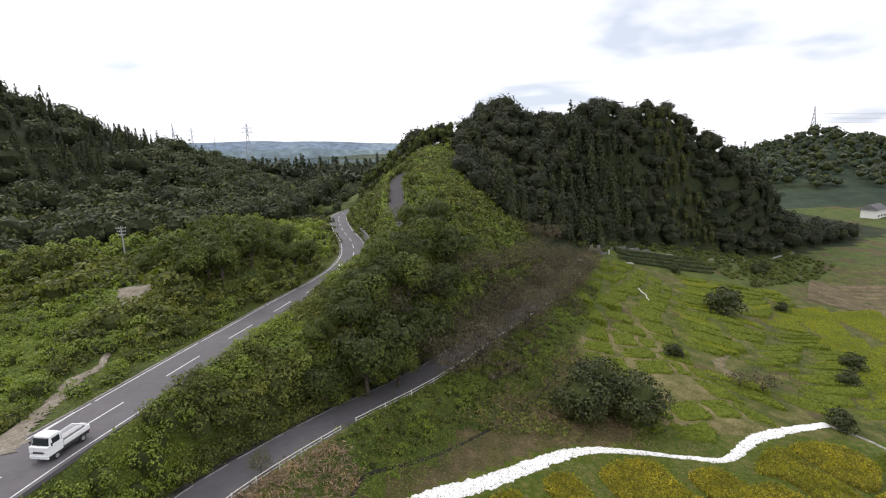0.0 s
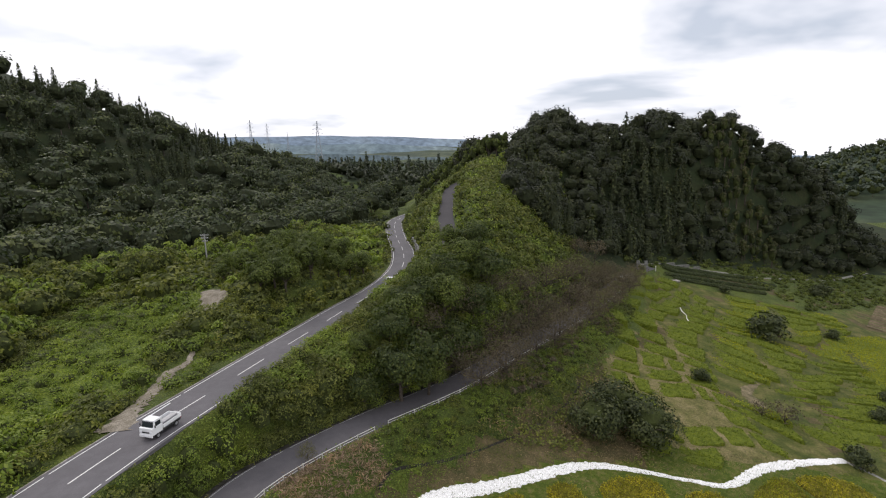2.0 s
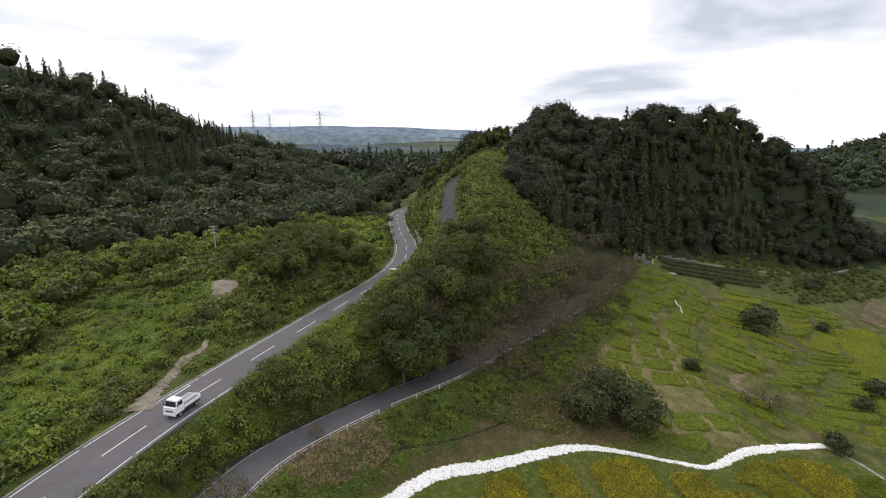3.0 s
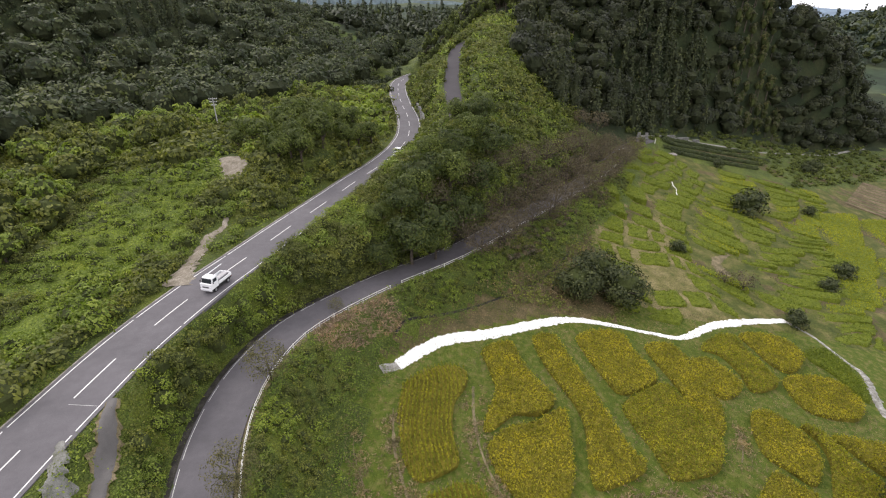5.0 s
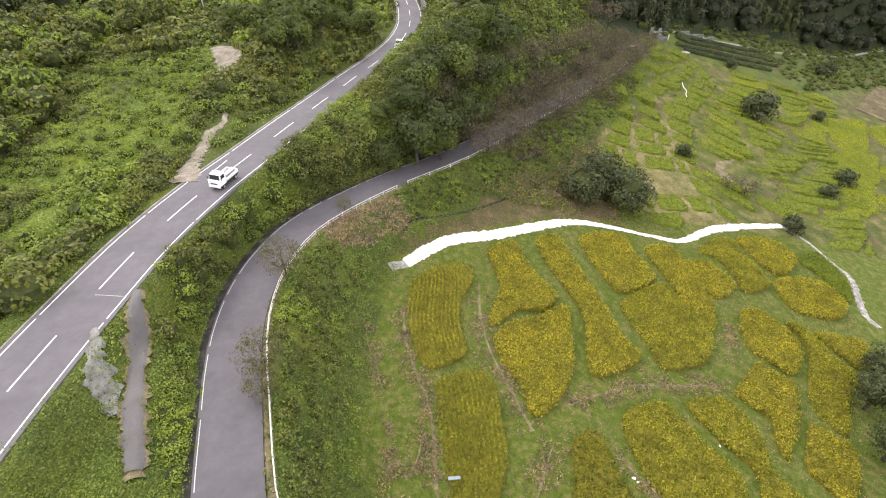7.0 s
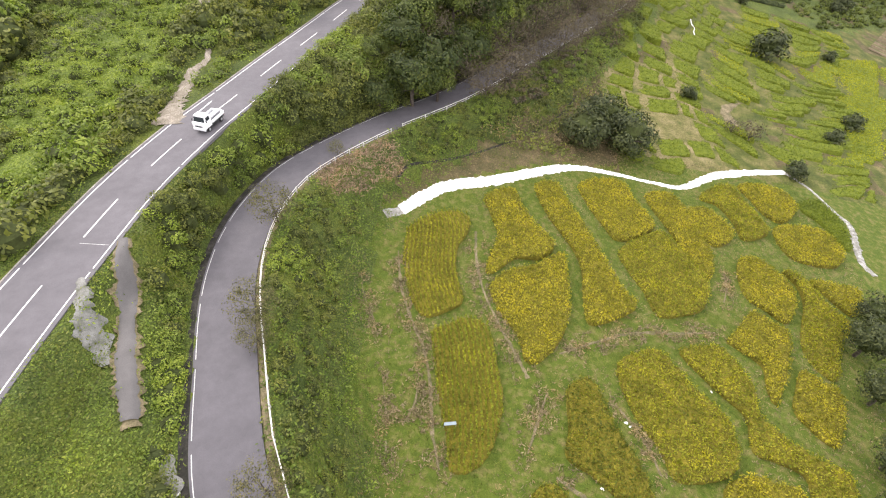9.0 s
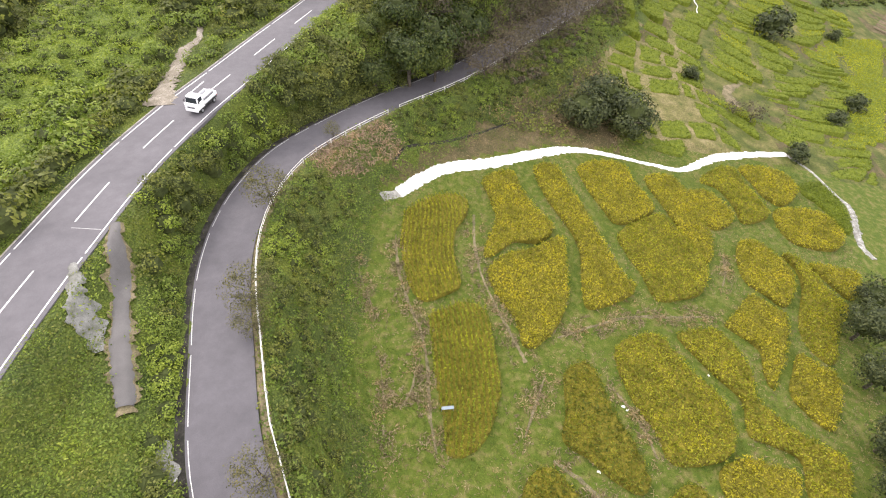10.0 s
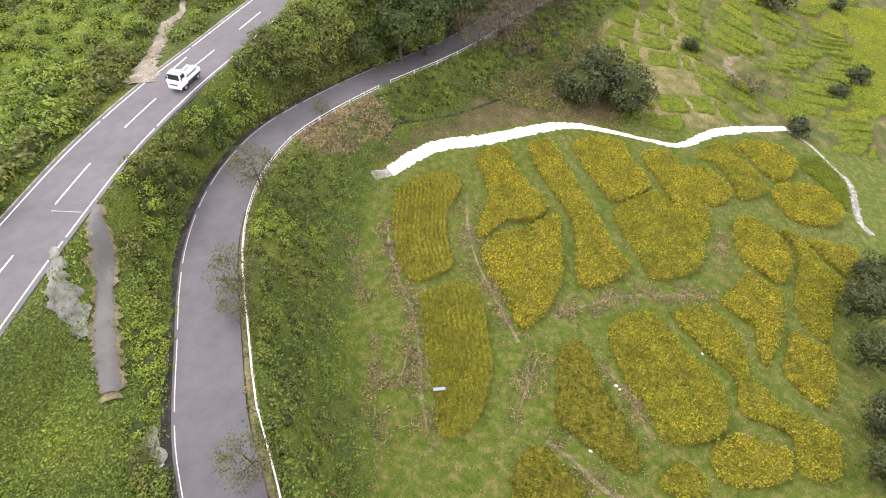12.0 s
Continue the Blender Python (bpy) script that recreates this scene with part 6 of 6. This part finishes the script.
def box(x0, x1, y0, y1, z0, z1, bevel=0.03, taper=0.0, shift=0.0):
    """A bevelled block; its top may be narrower and set back."""
    bm = bmesh.new()
    bmesh.ops.create_cube(bm, size=1.0)
    for v in bm.verts:
        top = v.co.z > 0
        v.co = Vector(((x0 + x1) / 2 + v.co.x * (x1 - x0) * (1 - (taper if top else 0)), (y0 + y1) / 2 + v.co.y * (y1 - y0) + (shift if top and v.co.y < 0 else 0), z0 if not top else z1))
    if bevel:
        bmesh.ops.bevel(bm, geom=bm.edges[:], offset=bevel, segments=2, profile=0.6, affect="EDGES")
    return bm


def wheel(parent, x, y, r, w):
    ob = None
    for name, rad, wid, mat in (("wheel", r, w, M_TYRE), ("rim", r * 0.6, w * 1.08, M_STEEL)):
        bm = bmesh.new()
        bmesh.ops.create_cone(bm, cap_ends=True, segments=18, radius1=rad, radius2=rad, depth=wid, matrix=Matrix.Rotation(radians(90), 4, "Y"))
        bmesh.ops.bevel(bm, geom=[e for e in bm.edges if len(e.link_faces) == 2 and e.calc_face_angle() > 1], offset=rad * 0.12, segments=2, affect="EDGES")
        if ob is None:
            ob = part(name, bm, mat, parent)
            ob.location = (x, y, r)
        else:
            part(name, bm, mat, ob)
    return ob


def pickup(x, y, z, turn, label, load):
    """A small cab-over pickup truck, its front towards -y."""
    t = thing("pickup_truck", x, y, z, label, "truck", "", turn)
    part("chassis", box(-0.62, 0.62, -1.5, 1.6, 0.32, 0.6, 0.03), M_BLACKTRIM, t)
    cab = part("cab", box(-0.72, 0.72, -1.66, -0.52, 0.5, 1.2, 0.07), M_CARWHITE, t)
    part("roof", box(-0.68, 0.68, -1.42, -0.5, 1.2, 1.78, 0.07, 0.1, 0.16), M_CARWHITE, cab)
    part("windscreen", box(-0.6, 0.6, -1.5, -1.36, 1.2, 1.66, 0.02, 0.08, 0.2), M_GLASS, cab)
    for sx in (-1, 1):
        part("side_window", box(sx * 0.66 - 0.035, sx * 0.66 + 0.035, -1.2, -0.66, 1.22, 1.6, 0.015), M_GLASS, cab)
        part("headlamp", box(sx * 0.54 - 0.12, sx * 0.54 + 0.12, -1.7, -1.62, 0.72, 0.9, 0.02), M_LAMP, cab)
        part("mirror", box(sx * 0.82 - 0.05, sx * 0.82 + 0.05, -1.42, -1.36, 1.2, 1.42, 0.015), M_BLACKTRIM, cab)
        part("side_gate", box(sx * 0.7 - 0.025, sx * 0.7 + 0.025, -0.44, 1.62, 0.66, 0.96, 0.01), M_CARWHITE, t)
        part("tail_lamp", box(sx * 0.56 - 0.1, sx * 0.56 + 0.1, 1.6, 1.66, 0.46, 0.56, 0.01), M_REDLAMP, t)
        for wy in (-1.05, 1.0):
            wheel(t, sx * 0.62, wy, 0.27, 0.16)
    part("bumper", box(-0.7, 0.7, -1.72, -1.62, 0.36, 0.6, 0.03), M_CARWHITE, t)
    part("grille", box(-0.4, 0.4, -1.7, -1.64, 0.74, 0.86, 0.01), M_BLACKTRIM, cab)
    part("plate", box(-0.17, 0.17, -1.75, -1.71, 0.42, 0.56, 0.008), M_LAMP, t)
    part("bed", box(-0.7, 0.7, -0.46, 1.62, 0.58, 0.68, 0.015), M_BEDGREY, t)
    part("tail_gate", box(-0.7, 0.7, 1.6, 1.65, 0.66, 0.96, 0.01), M_CARWHITE, t)
    part("guard_frame", box(-0.66, 0.66, -0.5, -0.44, 0.68, 1.66, 0.01), M_CARWHITE, t)
    if load:
        part("load", box(-0.3, 0.3, -0.3, 1.9, 0.74, 0.9, 0.03), M_BEDGREY, t, "grey rails loaded on the bed")
        part("frame", box(-0.46, -0.4, -1.2, 1.7, 1.72, 1.8, 0.01), M_CARWHITE, t)
    return t


def on_road(y, off):
    i = int(np.argmin(np.abs(MAIN[:, 1] - y)))
    d = MAIN[i + 1] - MAIN[i - 1]
    d = d / np.linalg.norm(d)
    return MAIN[i][0] + d[1] * off, MAIN[i][1] - d[0] * off, float(np.interp(MAIN[i][1], *MAIN_Z)), math.degrees(math.atan2(-d[0], d[1]))


px_, py_, pz_, turn_ = on_road(84.0, 1.25)
pickup(px_, py_, pz_ + 0.005, turn_, "small white pickup truck with an empty bed on the main road", False)
px_, py_, pz_, turn_ = on_road(29.0, 1.25)
pickup(px_, py_, pz_ + 0.005, turn_, "small white pickup truck carrying rails on the main road", True)

car = thing("car", float(plan_x(LOW, 125.0)) + 0.6, 125.0, float(np.interp(125, *LOW_Z)) + 0.01, "small black car with a pale roof parked on the lane", "car", "", 155)
part("body", box(-0.75, 0.75, -1.75, 1.75, 0.3, 0.85, 0.12), M_CARDARK, car)
part("cabin", box(-0.68, 0.68, -0.9, 1.4, 0.85, 1.4, 0.12, 0.14, 0.35), M_GLASS, car)
part("roof", box(-0.56, 0.56, -0.4, 1.3, 1.38, 1.46, 0.03), M_CARWHITE, car)
for sx in (-1, 1):
    part("headlight", box(sx * 0.52 - 0.14, sx * 0.52 + 0.14, -1.8, -1.7, 0.6, 0.74, 0.02), M_LAMP, car)
    for wy in (-1.1, 1.1):
        wheel(car, sx * 0.68, wy, 0.29, 0.18)


# ---- poles, pylons, walls and small things ----
M_POLE = plain("concrete_pole", (0.33, 0.33, 0.32), 0.8, 0.0, 0.12, 0.5)


def utility_pole(x, y, tall, turn):
    root = thing("utility_pole", x, y, float(height(x, y)[0]), "grey concrete utility pole with cross-arms among bushes", "utility pole", "utility poles", turn)
    v, f = tube([(0, 0, -0.5), (0, 0, tall * 0.5), (0, 0, tall)], [0.17, 0.14, 0.1], 8)
    attach("pole", mesh_of("pole", v, f, [M_POLE], shade=True), root)
    for k, w in ((0.35, 0.9), (1.0, 0.75), (1.7, 0.6)):
        arm = part("cross_arm", box(-w, w, -0.06, 0.06, tall - k - 0.06, tall - k + 0.06, 0.01), M_POLE, root)
        for sx in (-0.9, -0.4, 0.4, 0.9):
            v, f = tube([(sx * w, 0, tall - k + 0.05), (sx * w, 0, tall - k + 0.24)], [0.05, 0.04], 6)
            attach("insulator", mesh_of("insulator", v, f, [M_LAMP]), arm)


utility_pole(-62.5, 93.3, 8.5, 15)
utility_pole(-64.0, 248.0, 10.5, 40)
utility_pole(-72.0, 256.0, 10.0, 40)


def pylon(x, y, top_z, wide, turn, mat):
    base = float(height(x, y)[0])
    tall = top_z - base
    root = thing("power_pylon", x, y, base, "tall grey lattice steel power pylon on the skyline", "pylon", "power pylons", turn)
    legs = []
    levels = np.array([0, 0.2, 0.38, 0.54, 0.68, 0.8, 0.9, 1.0]) * tall
    half = np.interp(levels, (0, tall * 0.55, tall * 0.7, tall), (wide, wide * 0.45, wide * 0.26, wide * 0.08))
    r = wide * 0.03 + 0.12
    corners = ((1, 1), (-1, 1), (-1, -1), (1, -1))
    for a, b in corners:
        v, f = tube([(a * h, b * h, z) for h, z in zip(half, levels)], [r] * len(levels), 4)
        attach("leg", mesh_of("leg", v, f, [mat]), root)
    br = []
    for i in range(len(levels) - 1):
        for (a, b), (c, d) in zip(corners, corners[1:] + corners[:1]):
            br.append(tube([(a * half[i], b * half[i], levels[i]), (c * half[i + 1], d * half[i + 1], levels[i + 1])], [r * 0.6] * 2, 4))
            br.append(tube([(c * half[i], d * half[i], levels[i]), (a * half[i + 1], b * half[i + 1], levels[i + 1])], [r * 0.6] * 2, 4))
    v, f = join(br)
    attach("bracing", mesh_of("bracing", v, f, [mat]), root)
    for k, w in ((0.7, 1.5), (0.8, 1.3), (0.9, 1.1)):
        v, f = join([tube([(-w * wide, 0, k * tall), (0, 0, k * tall + 0.05 * tall), (w * wide, 0, k * tall)], [r * 0.8] * 3, 4), tube([(-w * wide, 0, k * tall), (w * wide, 0, k * tall)], [r * 0.8] * 2, 4)])
        attach("cross_arm", mesh_of("cross_arm", v, f, [mat]), root)
    return base


M_PYLON = plain("far_steel", (0.3, 0.32, 0.35), 0.7, 0.0, 0.1, 5.0)
for dx, dy, dist, el, wide in ((-0.344, 0.939, 1100, 0.0495, 8.0), (-0.454, 0.891, 1350, 0.0527, 6.5), (-0.428, 0.904, 1600, 0.0456, 6.0), (-0.532, 0.847, 1400, 0.0476, 5.0), (-0.515, 0.857, 1900, 0.036, 6.0), (-0.395, 0.918, 2300, 0.032, 5.0)):
    pylon(dx * dist, dy * dist, 42 + el * dist, wide, random.uniform(0, 40), M_PYLON)
PY = (0.6 * 690, 0.8 * 690)
pylon(PY[0], PY[1], 36 + 0.0442 * 690, 3.4, 60, M_PYLON)
pylon(760, 470, 75, 4.5, 60, M_PYLON)
for k, w in ((0.0, 1.5), (4.5, 1.2), (9.0, 1.0)):
    a, b = np.array((PY[0], PY[1], 59 - k)), np.array((760, 470, 68 - 1.3 * k))
    u = np.linspace(0, 1, 24)[:, None]
    v, f = tube(a + (b - a) * u - np.array((0, 0, 1)) * (4 * 9 * u * (1 - u)), [0.09] * 24, 4)
    ob = attach("power_cable", mesh_of("power_cable", v, f, [M_BLACKTRIM]))
    tagged(ob, "thin dark power cable hanging between pylons", "cable", "power cables")

# a low bridge far down the valley
bz = float(height(-62, 271)[0]) + 1.2
bridge = thing("bridge", -62, 271, bz, "low grey concrete bridge with a white railing", "bridge")
part("deck", box(-13, 13, -2.5, 2.5, -2.6, 0.0, 0.05), M_CONCRETE, bridge)
part("rail", box(-13, 13, -2.5, -2.35, 0.85, 1.05, 0.02), M_RAIL, bridge)
for k in range(9):
    part("post", box(-12.6 + k * 3.15 - 0.08, -12.6 + k * 3.15 + 0.08, -2.5, -2.34, 0, 0.9, 0.01), M_RAIL, bridge)

# stones and hedges at the foot of the hill
M_STONE = earthy("grey_stone", [(0.3, (0.12, 0.12, 0.11)), (0.5, (0.2, 0.2, 0.185)), (0.7, (0.3, 0.3, 0.28))], 0.6, 0.08)


def rough_block(x0, x1, y0, y1, z0, z1, seed, rough=0.05):
    bm = box(x0, x1, y0, y1, z0, z1, 0.05)
    r = random.Random(seed)
    for v in bm.verts:
        v.co += Vector((r.uniform(-rough, rough), r.uniform(-rough, rough), r.uniform(-rough, rough)))
    return bm


for i, (x_, y_, h_) in enumerate(((45.0, 145.0, 1.9), (47.2, 144.6, 2.0))):
    st = thing("stone_monument", x_, y_, float(height(x_, y_)[0]) - 0.05, "upright grey stone monument at the foot of the hill", "monument", "stone monuments")
    part("plinth", rough_block(-0.7, 0.7, -0.5, 0.5, 0, 0.4, 11 + i), M_STONE, st)
    part("slab", rough_block(-0.45, 0.45, -0.22, 0.22, 0.4, h_, 21 + i), M_STONE, st)
z_ = float(height(52.5, 134.8)[0])
sl = thing("concrete_slab", 52.5, 134.8, z_, "flat pale concrete slab beside the terraces", "slab", "", 20)
part("slab", rough_block(-1.4, 1.4, -0.8, 0.8, -0.1, 0.3, 31, 0.02), M_CONCRETE, sl)
po = thing("marker_post", 48.6, 139.5, float(height(48.6, 139.5)[0]), "short white marker post by the terraces", "post")
part("post", box(-0.12, 0.12, -0.12, 0.12, -0.2, 1.4, 0.02), M_RAIL, po)
for i, (x_, y_, w_, turn_) in enumerate(((56.0, 150.0, 3.6, 14), (60.5, 151.0, 4.2, 14), (65.0, 152.2, 2.4, 14))):
    wl = thing("stone_wall", x_, y_, float(height(x_, y_)[0]) - 0.1, "low dark dry-stone retaining wall at the hill foot", "wall", "retaining walls", turn_)
    n = int(w_ / 0.55)
    for row in range(3):
        for k in range(n):
            x0 = -w_ / 2 + (k + 0.5 * (row % 2)) * 0.55
            part("stone", rough_block(x0, x0 + 0.52, -0.25, 0.25, row * 0.36, row * 0.36 + 0.34, 100 * i + 10 * row + k), M_STONE, wl)

M_TEA = leafy("tea_leaf", (0.02, 0.032, 0.01), (0.042, 0.06, 0.018), (0.075, 0.095, 0.03), 3.0, 0.2)
for i, pts in enumerate(([(53, 147), (62, 149), (72, 151), (84, 155)], [(52, 143.5), (62, 145.5), (74, 148), (88, 151)], [(51.5, 139.5), (60, 141), (70, 142.5), (84, 146)], [(53.5, 137), (60, 137.6), (70, 138.5), (80, 140.5)])):
    ln = spline(pts, 0.5)
    cx, cy = np.repeat(ln[:, 0], 40), np.repeat(ln[:, 1], 40)
    a = rng.uniform(0, math.pi, len(cx))
    ox = np.cos(a) * 0.85
    c = np.column_stack([cx + rng.normal(0, 0.25, len(cx)), cy + ox, height(cx, cy) + np.sin(a) * 0.85 + rng.normal(0, 0.05, len(cx))])
    v, f = leaves(c, np.column_stack([0 * a, np.cos(a), np.sin(a)]), 0.42, 0.7, 0.4)
    core_pts = np.column_stack([ln, height(ln[:, 0], ln[:, 1]) + 0.2])
    cv, cf = tube(core_pts, [0.62] * len(ln), 8)
    v, f = join([(v, f), (cv, cf)])
    tagged(attach("tea_hedge", mesh_of("tea_hedge", v, f, [M_TEA, M_CORE], np.concatenate([np.zeros(len(f) - len(cf), int), np.ones(len(cf), int)]))), "long clipped dark green tea hedge", "hedge", "tea hedges")

# cut stone facing on the inner side of the road bend
wall_line = MAIN[(MAIN[:, 1] > 100) & (MAIN[:, 1] < 130)]
tw = np.gradient(wall_line, axis=0)
tw /= np.linalg.norm(tw, axis=1)[:, None]
wl = thing("retaining_wall", 0, 0, 0, "grey stone retaining wall on the inside of the road bend", "wall")
face = wall_line + np.column_stack([tw[:, 1], -tw[:, 0]]) * (MAIN_W + 0.5)
for k in range(0, len(face) - 2, 2):
    for row in range(3):
        a, b = face[k], face[k + 2]
        m = (a + b) / 2
        ob = part("stone", rough_block(-0.98, 0.98, -0.3, 0.3, 0, 0.7, 900 + k * 5 + row, 0.07), M_STONE, wl)
        ob.matrix_world = pose(m[0] + row * 0.12, m[1], float(np.interp(m[1], *MAIN_Z)) - 0.2 + row * 0.66, 0, 0, math.degrees(math.atan2(b[1] - a[1], b[0] - a[0])))

# small things near the fields
bd = thing("field_board", -0.1, 4.6, float(height(-0.1, 4.6)[0]), "small grey-blue board lying over the rice", "board", "", 12)
part("board", box(-0.5, 0.5, -0.14, 0.14, 0.78, 0.82, 0.008), plain("blue_grey_board", (0.17, 0.21, 0.23), 0.5), bd)
for sx in (-0.5, 0.5):
    part("stake", box(sx - 0.025, sx + 0.025, -0.025, 0.025, -0.2, 0.78, 0.004), M_BEDGREY, bd)
for i, (x_, y_, s_) in enumerate(((15.2, 7.6, 0.22), (15.5, 7.3, 0.16), (24.2, 12.3, 0.16), (12.3, 1.5, 0.2), (-15.4, -5.4, 0.3), (-26.5, 1.7, 0.18))):
    rk = thing("white_bag", x_, y_, float(height(x_, y_)[0]), "small crumpled white plastic bag on the ground", "bag", "white bags", i * 50)
    bm = bmesh.new()
    bmesh.ops.create_icosphere(bm, subdivisions=2, radius=1.0)
    for v_ in bm.verts:
        v_.co = 0.7 * Vector((v_.co.x * s_ * 1.6, v_.co.y * s_, max(v_.co.z, -0.2) * s_ * 0.7)) * (0.8 + 0.4 * noise.noise(v_.co * 2 + Vector((i, 0, 0))))
    part("bag", bm, M_RAIL, rk)

# a farmhouse far off on the valley floor
M_PLASTER = plain("white_plaster", (0.7, 0.7, 0.68), 0.8, 0.0, 0.08, 1.0)
M_ROOF = earthy("grey_roof_tile", [(0.3, (0.09, 0.09, 0.095)), (0.5, (0.13, 0.13, 0.135)), (0.7, (0.18, 0.18, 0.185))], 1.0, 0.3)
hx_, hy_ = 254.0, 283.0
house = thing("farmhouse", hx_, hy_, float(height(hx_, hy_)[0]) - 0.3, "white farmhouse with a grey tiled roof among fields", "house", "", 28)
part("wall", box(-6, 6, -4, 4, 0, 5.4, 0.05), M_PLASTER, house)
bm = bmesh.new()
ridge = [bm.verts.new(p) for p in ((-6.8, -4.9, 5.2), (6.8, -4.9, 5.2), (6.8, 4.9, 5.2), (-6.8, 4.9, 5.2), (-6.2, 0, 8.2), (6.2, 0, 8.2))]
for f_ in ((0, 1, 5, 4), (2, 3, 4, 5), (1, 2, 5), (3, 0, 4), (3, 2, 1, 0)):
    bm.faces.new([ridge[k] for k in f_])
part("roof", bm, M_ROOF, house)
for wx_ in (-3.8, 0.0, 3.8):
    win = part("window", box(wx_ - 0.9, wx_ + 0.9, -4.06, -3.9, 1.0, 2.4, 0.02), M_RAIL, house)
    part("pane", box(wx_ - 0.78, wx_ + 0.78, -4.09, -4.05, 1.12, 2.28, 0.01), M_GLASS, win)
